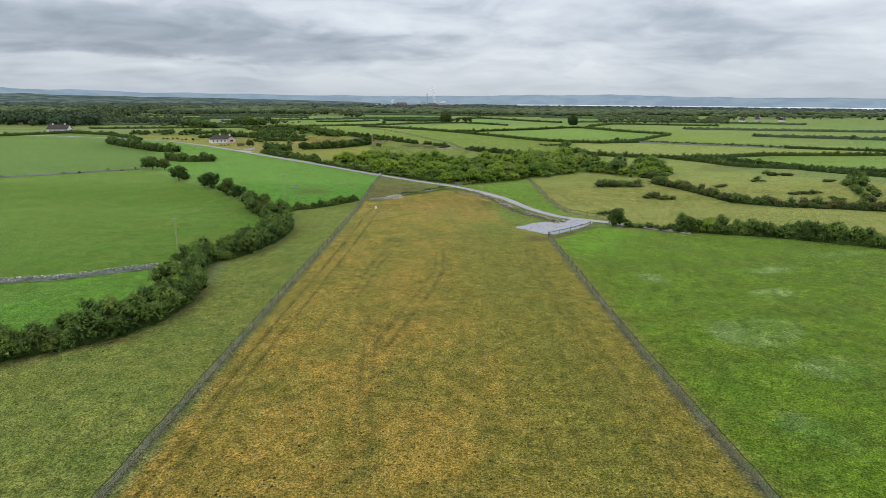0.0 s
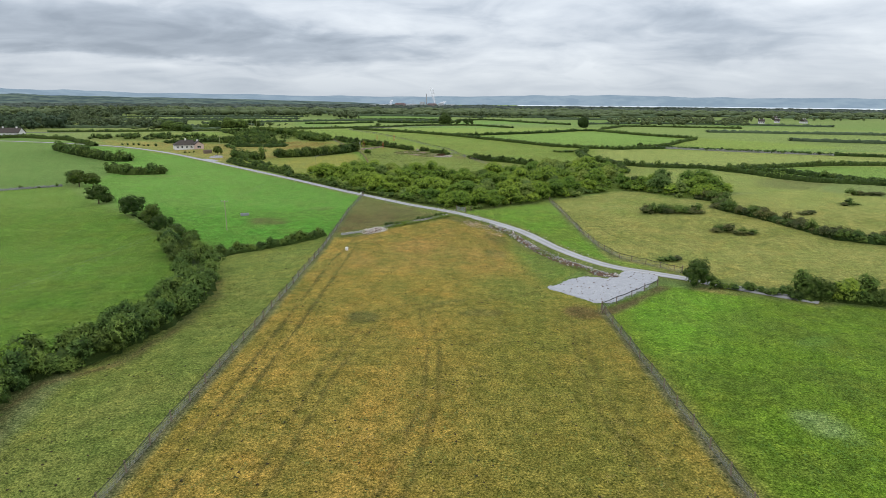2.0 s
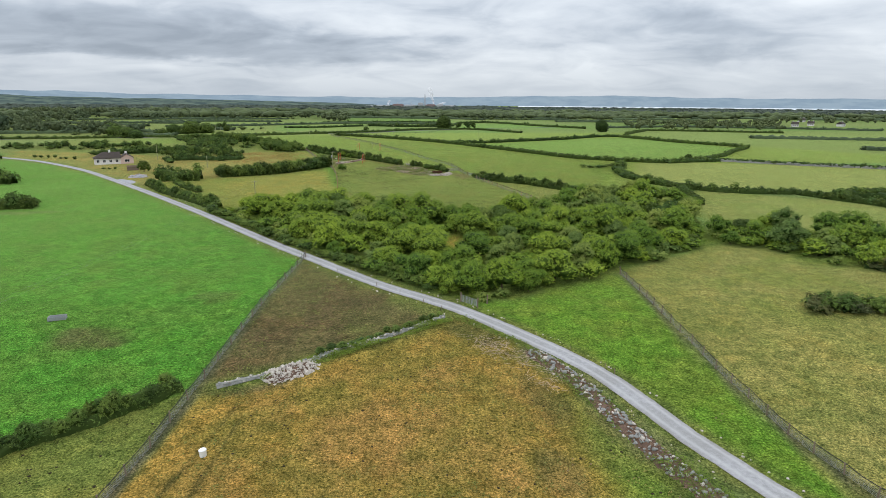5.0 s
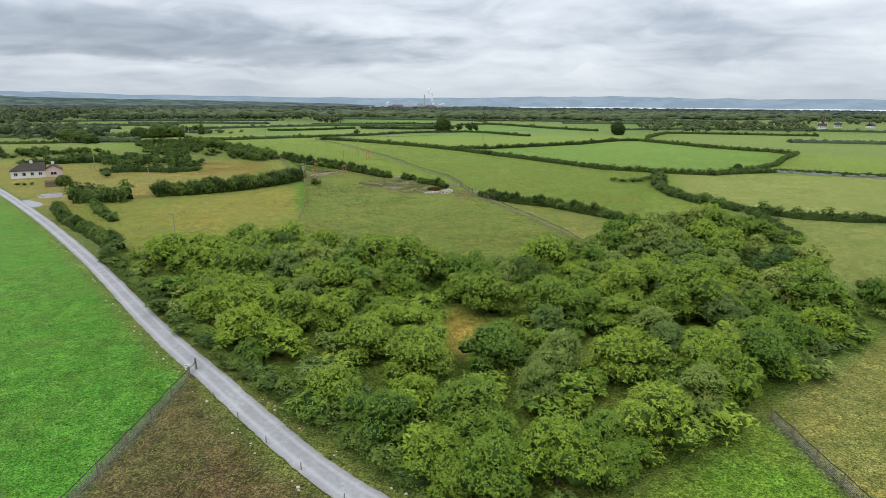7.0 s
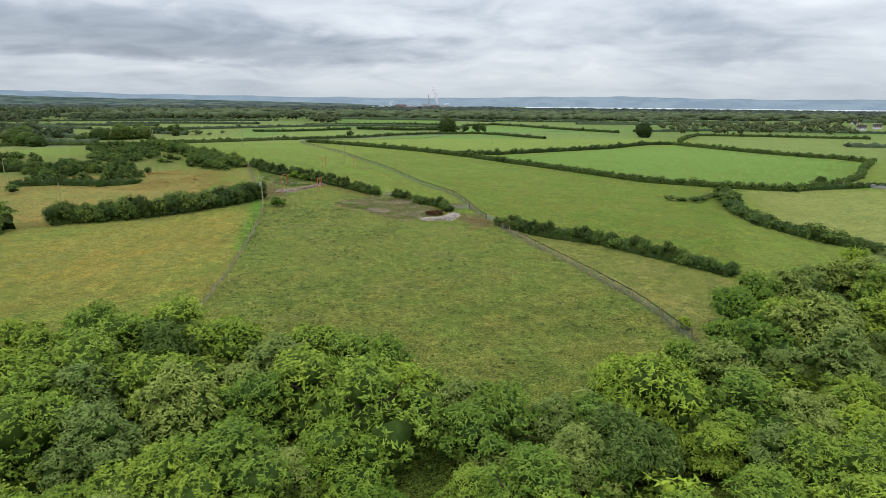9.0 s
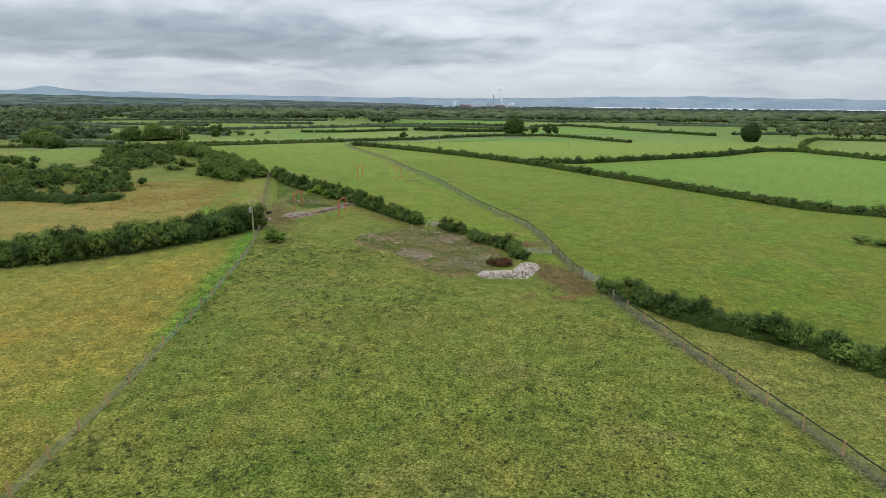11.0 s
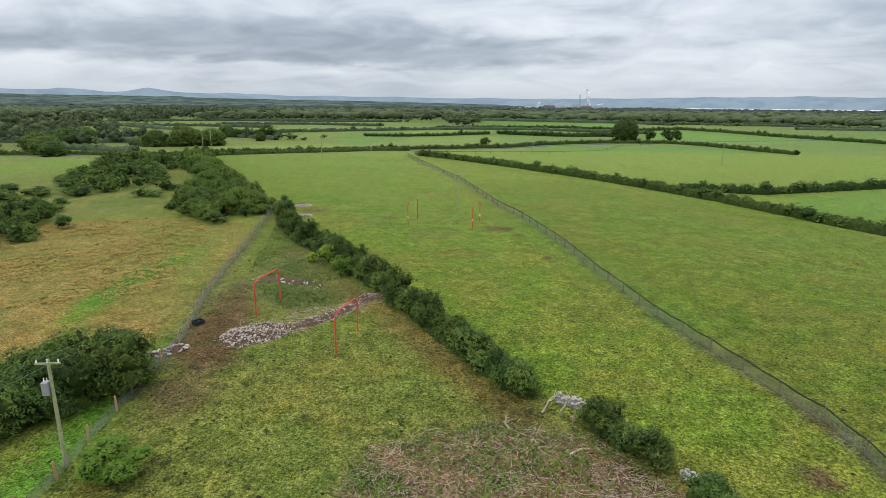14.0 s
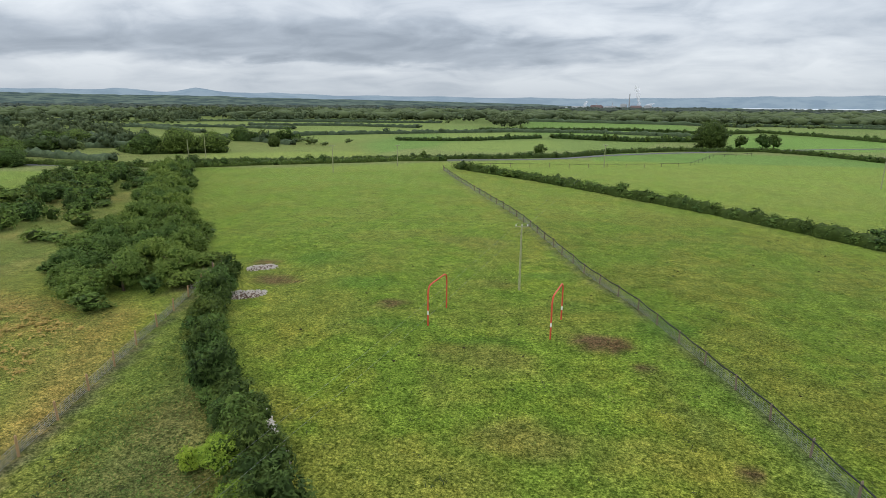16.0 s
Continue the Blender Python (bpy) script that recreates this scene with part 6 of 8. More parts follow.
def cord(P, r):
    """One continuous four-sided line through the points."""
    P = np.array(P, float)
    n = len(P)
    d = unit(np.gradient(P, axis=0))
    s = unit(np.stack([-d[:, 1], d[:, 0], np.zeros(n)], 1))
    up = np.cross(d, s)
    V = np.stack([P + s * r, P + up * r, P - s * r, P - up * r], 1).reshape(-1, 3)
    F = []
    for i in range(n - 1):
        for k in range(4):
            a, b = i * 4 + k, i * 4 + (k + 1) % 4
            F += [(a, b, b + 4), (a, b + 4, a + 4)]
    F += [(0, 1, 2), (0, 2, 3), (n * 4 - 4, n * 4 - 2, n * 4 - 3), (n * 4 - 4, n * 4 - 1, n * 4 - 2)]
    return V, np.array(F)


def fence(pts, label, post=None, gap=4.0, top=True, net=True, lean=2.5, seed=1, wire_r=0.013, line_r=0.05):
    """Posts with sheep netting and a dark electric line on top."""
    rnd = random.Random(seed)
    post = post or POST_OLD
    x0, y0 = pts[0]
    z0 = tz(x0, y0)
    t = thing("fence", x0, y0, z0, 0, label, "fence")
    P = along(pts, gap)
    P.append((*pts[-1], P[-1][2]))
    spots = []
    for i, (x, y, a) in enumerate(P):
        me = POST_BIG if net and i in (0, len(P) - 1) else post
        o = mesh_part("post", me, None, t)
        x, y = x + rnd.uniform(-0.08, 0.08), y + rnd.uniform(-0.08, 0.08)
        o.matrix_basis = Matrix.Translation((x - x0, y - y0, tz(x, y) - z0 + rnd.uniform(-0.08, 0.05))) @ pose(0, 0, 0, rnd.uniform(-lean, lean), rnd.uniform(-lean, lean), rnd.uniform(0, 90))
        spots.append((x - x0, y - y0, tz(x, y) - z0))
    V, F, line = [], [], []
    for (ax, ay, az), (bx, by, bz) in zip(spots[:-1], spots[1:]):
        if net:
            for h in (0.08, 0.22, 0.36, 0.50, 0.66, 0.84):
                bar(V, F, (ax, ay, az + h), (bx, by, bz + h), wire_r)
            n = max(2, int(math.hypot(bx - ax, by - ay) / 0.45))
            for k in range(1, n):
                u = k / n
                x, y, z = ax + (bx - ax) * u, ay + (by - ay) * u, az + (bz - az) * u
                bar(V, F, (x, y, z + 0.04), (x, y, z + 0.84), wire_r * 0.85)
        if top:
            m = ((ax + bx) / 2, (ay + by) / 2, (az + bz) / 2 + 1.02 + rnd.uniform(-0.05, 0.02))
            line += [(ax, ay, az + 1.10), m]
    if net:
        mesh_part("netting", mesh_of("netting", [(np.array(V), np.array(F), 0)], [WIRE]), None, t, "grey sheep wire netting")
    if top:
        V2, F2 = cord(line + [(spots[-1][0], spots[-1][1], spots[-1][2] + 1.10)], line_r)
        mesh_part("top_line", mesh_of("top_line", [(V2, F2, 0)], [CABLE]), None, t, "black top line")
    return t


def gate_thing(x, y, rz, length, label, posts=True):
    t = thing("farm_gate", x, y, tz(x, y), rz, label, "gate", "farm gates")
    for i in range(7):
        bm = bmesh.new()
        z = 0.18 + i * 0.165
        tube(bm, (0.1, 0, z), (length - 0.1, 0, z), 0.026, None, 8)
        part("rail", bm, GALV, t)
    for u in (0.1, length * 0.36, length * 0.66, length - 0.1):
        bm = bmesh.new()
        box(bm, u - 0.03, u + 0.03, -0.03, 0.03, 0.14, 1.22)
        part("upright", bm, GALV, t)
    if posts:
        for u in (-0.1, length + 0.1):
            bm = bmesh.new()
            tube(bm, (u, 0, -0.2), (u, 0, 1.55), 0.10, 0.095, 9)
            part("gate_post", bm, WOOD, t)
    return t


fence(FENCE_L, "long sheep wire fence along the dry paddock", POST_OLD, 4.2, True, True, 3, 1)
fence(FENCE_R, "sheep wire fence between paddock and lush field", POST_OLD, 4.0, True, True, 3, 2)
fence(FENCE_PAD, "taut wire fence beside the stone hardstanding", POST_OLD, 4.4, True, True, 2, 3, 0.013, 0.075)
fence(FENCE_FIELD, "old post and wire fence in rough grass", POST_OLD, 3.2, True, True, 5, 4)
fence(FENCE_M, "wire fence with fresh pale timber posts", POST_NEW, 4.0, False, True, 2.5, 5)
fence(FENCE_D, "sheep wire fence with brown posts and black line", POST_NEW, 3.9, True, True, 2.5, 6, 0.013, 0.075)
fence(FENCE_E, "winding sheep wire fence with black top line", POST_OLD, 4.1, True, True, 2.5, 7, 0.013, 0.075)
fence(FENCE_TOP, "plain wire fence across a far pasture", POST_OLD, 6.0, True, False, 2, 8)
fence([(-25, 233.6), (-13.2, 221.4), (-5.2, 214.2), (1.2, 207.6)], "short stakes along the edge of the lane", STAKE, 5.5, False, False, 4, 9)
fence([(10.2, 203.2), (16.4, 196.6), (21.8, 189.6)], "short stakes along the grassy lane verge", STAKE, 5.5, False, False, 4, 10)
gate_thing(4.3, 211.0, -46, 3.3, "galvanised field gate standing ajar by the lane")
gate_thing(3.5, 371.9, 15, 4.5, "galvanised field gate between hedge and fence")
gate_thing(11.5, 361.4, -62, 4.3, "galvanised field gate in the wire fence")
for x, y, lean in ((8.2, 210.2, 2), (25.6, 136.4, 24)):
    o = mesh_part("gate_post", POST_BIG, None, None)
    o.matrix_world = pose(x, y, tz(x, y), lean, 0, 30)
    tagged(o, "stout weathered timber post beside the fence corner", "post")


# ---------------------------------------------------------------- red warning frames and poles
def goal_frame(x, y, rz, label, bands=()):
    """Red pipe arch that warns of overhead lines."""
    t = thing("warning_arch", x, y, tz(x, y), rz, label, "arch", "red warning arches")
    L, H, r, c = 4.9, 4.0, 0.075, 0.75
    pts = [(c * (1 - math.cos(a)), 0, H - c + c * math.sin(a)) for a in np.linspace(0, math.pi / 2, 6)]
    pts2 = [(L - p[0], 0, p[2]) for p in reversed(pts)]
    for nm, line in (("leg", [(0, 0, -0.2), (0, 0, H - c)]), ("crossbar", pts + pts2), ("leg", [(L, 0, H - c), (L, 0, -0.2)])):
        bm = bmesh.new()
        for a, b in zip(line[:-1], line[1:]):
            tube(bm, a, b, r, None, 10)
        part(nm, bm, RED, t)
    for u in bands:
        bm = bmesh.new()
        tube(bm, (u * L, 0, 1.15), (u * L, 0, 1.55), r + 0.006, None, 10)
        part("white_band", bm, WHITE, t, "white reflective band")
    return t


goal_frame(-35.8, 394.4, 88.5, "red pipe warning arch on grazed grass")
goal_frame(-48, 400.6, 89, "red pipe warning arch behind the rubble bank")
goal_frame(-45.2, 445.2, 87, "red pipe warning arch with a white band on pasture", (0,))
goal_frame(-33.6, 446, 86, "red pipe warning arch with white bands by bare earth", (0, 1))


def pole(x, y, h, label, arm=True, rz=0, box_on=False):
    t = thing("utility_pole", x, y, tz(x, y), rz, label, "utility pole", "utility poles")
    bm = bmesh.new()
    tube(bm, (0, 0, -0.3), (0, 0, h), 0.14, 0.095, 10)
    part("shaft", bm, POLE, t)
    if arm:
        bm = bmesh.new()
        box(bm, -0.75, 0.75, -0.12, -0.02, h - 0.32, h - 0.2, 0.01)
        part("crossarm", bm, POLE, t)
        for u in (-0.65, 0.0, 0.65):
            bm = bmesh.new()
            tube(bm, (u, -0.07, h - 0.2), (u, -0.07, h + 0.02), 0.05, 0.03, 8)
            part("insulator", bm, WHITE, t, "pale ceramic insulator")
    if box_on:
        bm = bmesh.new()
        box(bm, -0.55, -0.13, -0.25, 0.2, h - 2.4, h - 1.5, 0.03)
        part("transformer", bm, GALV, t, "grey steel transformer tank")
        for u in (-0.45, -0.25):
            bm = bmesh.new()
            tube(bm, (u, 0, h - 1.5), (u, 0, h - 1.25), 0.04, 0.02, 8)
            part("bushing", bm, WHITE, t)
    return t


pole(-45.9, 374.8, 7.6, "timber pole with grey transformer beside the fence", True, 20, True)
pole(-38.9, 458, 7.6, "slim greenish timber pole on the pasture", True, 20)
pole(-52.8, 189.4, 7.4, "timber power pole in the bright green field", True, 10)
pole(-57.5, 120.5, 7.6, "timber power pole behind the thick hedge", True, 10)
pole(-52.6, 291.2, 7.5, "timber power pole behind the roadside trees", True, 15)
pole(-108, 539.3, 7.5, "dark timber power pole by the far road", True, 15)
pole(-153.8, 535.1, 8.0, "pale timber pole at the far road hedge", False)
pole(-164.8, 555, 8.0, "leaning pale timber pole beyond the far road", False)
pole(-37.3, 581.6, 7.0, "timber power pole in the far pasture", True, 15)
pole(27.7, 558.3, 7.5, "timber power pole in the far pasture", True, 15)
pole(-135.5, 404.7, 7.0, "pale timber pole on rough straw grass", False)
pole(-101, 378, 5.0, "pale timber pole on rough straw grass", False)
pole(-97.8, 561.1, 6.5, "timber power pole by the far road", True, 30)


def power_line(a, b, label):
    """Two sagging conductors between pole tops; a, b: x, y and height above the ground."""
    x0, y0, z0 = a[0], a[1], tz(a[0], a[1])
    t = thing("power_line", x0, y0, z0, 0, label, "power line")
    c = math.atan2(b[1] - a[1], b[0] - a[0])
    for off in (-0.6, 0.6):
        run = []
        for k in range(17):
            u = k / 16
            x, y = a[0] + (b[0] - a[0]) * u - math.sin(c) * off, a[1] + (b[1] - a[1]) * u + math.cos(c) * off
            z = (z0 + a[2]) * (1 - u) + (tz(b[0], b[1]) + b[2]) * u - 4.0 * u * (1 - u) * 1.1
            run.append((x - x0, y - y0, z - z0))
        V, F = cord(run, 0.006)
        mesh_part("conductor", mesh_of("conductor", [(V, F, 0)], [WIRE]), None, t)


power_line((-45.9, 374.8, 7.55), (-38.9, 458, 7.55), "thin grey power line strung between poles")
power_line((-45.9, 374.8, 7.55), (-52.6, 291.2, 7.45), "thin grey power line strung between poles")
power_line((-52.8, 189.4, 7.35), (-57.5, 120.5, 7.55), "thin grey power line strung between poles")
power_line((-52.8, 189.4, 7.35), (-52.6, 291.2, 7.45), "thin grey power line strung between poles")
power_line((-38.9, 458, 7.55), (-37.3, 581.6, 6.95), "thin grey power line strung between poles")


# ---------------------------------------------------------------- stones
def stone_meshes(material, n=6, seed=500):
    out = []
    for i in range(n):
        rs = np.random.RandomState(seed + i)
        V, F = ico(1)
        V = V * (1 + 0.30 * rs.normal(size=(len(V), 1))) * np.array([1.0, rs.uniform(0.6, 0.9), rs.uniform(0.45, 0.75)])
        out.append(mesh_of("stone", [(V, F, 0)], [material]))
    return out


STONES_EARTHY = stone_meshes(plain("earth_stained_limestone", (0.46, 0.37, 0.30), 0.92, var=0.6, scale=2.0, bumpy=0.5), 6, 540)
STONES, STONES_OLD = stone_meshes(STONE), stone_meshes(STONE_OLD, 6, 520)


def put_stone(t, x0, y0, z0, x, y, z, s, rnd, meshes):
    o = mesh_part("stone", rnd.choice(meshes), None, t)
    o.matrix_basis = Matrix.Translation((x - x0, y - y0, z - z0)) @ pose(0, 0, 0, rnd.uniform(-40, 40), rnd.uniform(-40, 40), rnd.uniform(0, 360.5)) @ Matrix.Diagonal((s, s, s, 1))


STONE_BROWN = plain("earthy_rubble", (0.22, 0.145, 0.10), 0.95, var=0.5, scale=2.5, bumpy=0.5)


def stone_heap(line, half, height, n, size, label, meshes, seed, soil=None, peak=None):
    """Stones tipped in a bank along a line, over a core of earth."""
    rnd = random.Random(seed)
    x0, y0 = line[0]
    z0 = tz(x0, y0)
    t = thing("stone_heap", x0, y0, z0, 0, label, "stone heap")

    def hgt(x, y):
        d = float(seg_dist(np.array([x]), np.array([y]), line)[0])
        e = max(0.0, 1 - (d / half) ** 2)
        return height * e * (0.75 + 0.5 * noise.noise((x * 0.55, y * 0.55, seed)))
    xs, ys = [p[0] for p in line], [p[1] for p in line]
    bm = bmesh.new()
    P = {}
    X0, Y0 = min(xs) - half, min(ys) - half
    nx, ny = int((max(xs) + half - X0) / 0.6) + 1, int((max(ys) + half - Y0) / 0.6) + 1
    for i in range(nx + 1):
        for j in range(ny + 1):
            x, y = X0 + i * 0.6, Y0 + j * 0.6
            h = hgt(x, y)
            P[i, j] = (bm.verts.new((x - x0, y - y0, tz(x, y) - z0 + h - 0.10)), h)
    for i in range(nx):
        for j in range(ny):
            q = [P[i, j], P[i + 1, j], P[i + 1, j + 1], P[i, j + 1]]
            if max(v[1] for v in q) > 0:
                bm.faces.new([v[0] for v in q]).smooth = True
    for v in [v for v in bm.verts if not v.link_faces]:
        bm.verts.remove(v)
    part("earth_core", bm, soil or EARTH, t, "brown earth under the stones")
    rs = np.random.RandomState(seed + 900)
    blocks, (iv, jf) = [], ico(1)
    while len(blocks) < n * 3:
        x, y = rs.uniform(X0, max(xs) + half), rs.uniform(Y0, max(ys) + half)
        h = hgt(x, y)
        if h <= 0.0 and rs.rand() > 0.04:
            continue
        v = iv * (1 + 0.25 * rs.normal(size=(len(iv), 1))) * size * rs.uniform(0.25, 0.6) * np.array([1, 0.8, 0.6])
        blocks.append((v + np.array([x - x0, y - y0, tz(x, y) - z0 + h - 0.06]), jf, 0))
    rub = mesh_part("loose_rubble", mesh_of("loose_rubble", blocks, [STONE if seed in (1, 4, 5, 6) else STONE_BROWN]), None, t, "small broken limestone")
    rub["kind"] = "stuff"
    k = 0
    while k < n:
        x, y = rnd.uniform(X0, max(xs) + half), rnd.uniform(Y0, max(ys) + half)
        h = hgt(x, y)
        if h <= 0.02 and rnd.random() > 0.05:
            continue
        if float(seg_dist(np.array([x]), np.array([y]), line)[0]) > half * 1.15:
            continue
        s = size * rnd.choice((0.55, 0.7, 0.85, 1.0, 1.25))
        put_stone(t, x0, y0, z0, x, y, tz(x, y) + h - 0.02, s, rnd, meshes)
        k += 1
    return t


def dry_wall(line, height, label, n, size, meshes, seed):
    """A dry-stone wall: courses of rough stones on a rubble core."""
    rnd = random.Random(seed)
    x0, y0 = line[0]
    z0 = tz(x0, y0)
    t = thing("dry_stone_wall", x0, y0, z0, 0, label, "stone wall")
    bm = bmesh.new()
    P = along(line, 0.8)
    rows = []
    for x, y, a in P:
        h = height * (0.8 + 0.25 * noise.noise((x * 0.4, y * 0.4, seed)))
        nx, ny = -math.sin(a), math.cos(a)
        rows.append([bm.verts.new((x + nx * w - x0, y + ny * w - y0, tz(x, y) - z0 + z)) for w, z in ((-0.36, -0.1), (-0.2, h * 0.86), (0.2, h * 0.86), (0.36, -0.1))])
    for a, b in zip(rows[:-1], rows[1:]):
        for k in range(3):
            bm.faces.new((a[k], a[k + 1], b[k + 1], b[k]))
    bmesh.ops.recalc_face_normals(bm, faces=bm.faces)
    part("rubble_core", bm, STONE_OLD, t)
    L = len(P)
    rs = np.random.RandomState(seed + 70)
    blocks, (iv, jf) = [], ico(1)
    for _ in range(n * 2):
        x, y, a = P[int(rs.rand() * (L - 1))]
        w, u = rs.uniform(-0.42, 0.42), rs.uniform(0, 0.8)
        h = height * (1.0 - 0.9 * abs(w) / 0.42) * rs.uniform(0.5, 1.0)
        v = iv * (1 + 0.28 * rs.normal(size=(len(iv), 1))) * size * rs.uniform(0.35, 0.7) * np.array([1, 0.8, 0.6])
        px, py = x + math.cos(a) * u - math.sin(a) * w, y + math.sin(a) * u + math.cos(a) * w
        blocks.append((v + np.array([px - x0, py - y0, tz(px, py) - z0 + h]), jf, 0))
    rub = mesh_part("small_stones", mesh_of("small_stones", blocks, [STONE_OLD]), None, t)
    rub["kind"] = "stuff"
    for k in range(n):
        x, y, a = P[int(rnd.random() * (L - 1))]
        u = rnd.uniform(0, 0.8)
        x, y = x + math.cos(a) * u, y + math.sin(a) * u
        h = height * rnd.random() ** 0.6
        w = (0.38 - 0.18 * h / height) * rnd.choice((-1, 1)) if h < height * 0.85 else rnd.uniform(-0.2, 0.2)
        put_stone(t, x0, y0, z0, x - math.sin(a) * w, y + math.cos(a) * w, tz(x, y) + h, size * rnd.uniform(0.7, 1.3), rnd, meshes)
    return t


EARTH = plain("bare_earth", (0.150, 0.098, 0.072), 0.95, var=0.35, scale=3.0, bumpy=0.6, dist=0.08)
stone_heap([(-2.4, 360.2), (2.3, 360.9), (3.7, 365.3)], 1.75, 0.8, 420, 0.20, "heap of whitish limestone boulders on trodden ground", STONES + STONES + STONES_EARTHY[:4], 1)
stone_heap([(-46.2, 395.6), (-44.8, 397.0)], 2.5, 0.9, 430, 0.135, "heap of broken limestone and brown earth", STONES_EARTHY + STONES[:4], 2)
stone_heap([(-43.7, 397.7), (-41.5, 400.2), (-40.0, 403.0), (-38.4, 408.6), (-37, 410)], 1.0, 0.65, 330, 0.11, "rubble bank running to the hedge", STONES_EARTHY + STONES[:3], 3)
stone_heap([(-17.8, 188.6), (-15.1, 190.6)], 1.8, 0.9, 170, 0.22, "heap of pale limestone at the wall end", STONES, 4)
stone_heap([(-68.6, 446.0), (-66.4, 447.4)], 1.3, 0.45, 130, 0.14, "scattered heap of pale stones by the hedge", STONES, 5)
stone_heap([(-72.2, 455.2), (-70.8, 456.2)], 1.2, 0.45, 110, 0.13, "scattered heap of pale stones on pasture", STONES, 6)
stone_heap(RUBBLE_STRIP, 1.25, 0.6, 520, 0.22, "stony bank of tumbled limestone beside the lane", STONES_OLD + STONES[:2], 7)
stone_heap([(-51.9, 390), (-50.6, 391.7)], 0.8, 0.5, 40, 0.2, "small pile of stones under the hedge", STONES, 8)
stone_heap([(-54.2, 412.2), (-52.6, 412.6), (-46.4, 411.2)], 1.6, 0.1, 22, 0.2, "loose stones lying among weeds", STONES, 9)
dry_wall(WALL_DIRT, 0.5, "tumbled dry-stone wall overgrown with weeds", 200, 0.17, STONES_OLD + STONES[:3], 1)
dry_wall([(-100, 90), (-79.5, 98.1), (-69, 101), (-60.5, 106.4), (-55.5, 109)], 1.0, "grey dry-stone wall between green meadows", 460, 0.22, STONES_OLD + STONES[:2], 2)
dry_wall([(-170.8, 220.5), (-156.4, 231.8), (-140.7, 244.6), (-132.2, 251.5)], 0.7, "low broken dry-stone wall across the meadow", 220, 0.26, STONES_OLD, 3)
dry_wall([(-51.6, 427.3), (-48.2, 424.4), (-45.2, 421.4)], 0.55, "remnant of stone wall under the hedge", 90, 0.26, STONES, 4)
dry_wall([(-15.4, 391.2), (-13.6, 390.6), (-12.2, 389.6)], 0.7, "pale remnant of stone wall in the hedge gap", 80, 0.14, STONES, 6)
dry_wall([(-7.0, 384.0), (-5.4, 382.6), (-4.6, 380.6)], 0.6, "pale remnant of stone wall at the hedge end", 70, 0.14, STONES, 7)
dry_wall([(130.2, 415.3), (141.3, 411.5), (165.6, 400.1), (222.2, 380.5)], 1.0, "grey field wall beside far pasture", 160, 0.5, STONES_OLD, 5)


def verge_stones():
    """Small pale stones pushed out along the edges of the lane."""
    rs = np.random.RandomState(66)
    blocks, (iv, jf) = [], ico(1)
    for x, y, a in along(ROAD_LINE[4:20], 0.33):
        if rs.rand() < 0.7:
            continue
        w = rs.choice((-1, 1)) * (1.95 + abs(rs.normal()) * 0.45)
        px, py = x - math.sin(a) * w, y + math.cos(a) * w
        v = iv * (1 + 0.22 * rs.normal(size=(12, 1))) * rs.uniform(0.05, 0.17) * np.array([1, 0.8, 0.6])
        blocks.append((v + np.array([px, py, ground_z(px, py) + 0.04]), jf, 0))
    tagged(mesh_part("verge_stones", mesh_of("verge_stones", blocks, [STONE]), None, None), "small pale stones along the edge of the lane", "stones", kind="stuff")


verge_stones()


def pad_clods():
    """Stones and clods of earth lying on the hardstanding."""
    rs = np.random.RandomState(91)
    blocks, (iv, jf) = [], ico(1)
    while len(blocks) < 90:
        x, y = rs.uniform(18, 42), rs.uniform(140, 160)
        if in_poly(x, y, PAD) and (rs.rand() < 0.35 or float(fbm(np.float64(x * 0.3), np.float64(y * 0.3), 9)) > 0.52):
            v = iv * (1 + 0.25 * rs.normal(size=(12, 1))) * rs.uniform(0.05, 0.16) * np.array([1, 0.8, 0.55])
            blocks.append((v + np.array([x, y, tz(x, y) + 0.18]), jf, 0))
    tagged(mesh_part("clods", mesh_of("clods", blocks, [EARTH]), None, None), "clods of brown earth scattered on crushed stone", "clods", kind="stuff")


pad_clods()

# ---------------------------------------------------------------- brash, tufts
def sticks(name, poly, n, seed, label, material, lmax=1.8):
    rs = np.random.RandomState(seed)
    xs, ys = [p[0] for p in poly], [p[1] for p in poly]
    X, Y = rs.uniform(min(xs), max(xs), n * 6), rs.uniform(min(ys), max(ys), n * 6)
    ok = inside(X, Y, poly) & (fbm(X * 0.3, Y * 0.3, seed) > rs.uniform(0.35, 0.6, len(X)))
    X, Y = X[ok][:n], Y[ok][:n]
    V, F = [], []
    for x, y in zip(X, Y):
        a, l = rs.uniform(0, 6.283), rs.uniform(0.15, 1.0) ** 1.6 * lmax + 0.12
        z = tz(x, y) + rs.uniform(0.03, 0.28)
        e = (x + math.cos(a) * l, y + math.sin(a) * l, z + rs.uniform(-0.1, 0.15) * l)
        bar(V, F, (x, y, z), e, rs.uniform(0.006, 0.017))
    ob = mesh_part(name, mesh_of(name, [(np.array(V), np.array(F), 0)], [material]), None, None)
    return tagged(ob, label, "branches", kind="stuff")


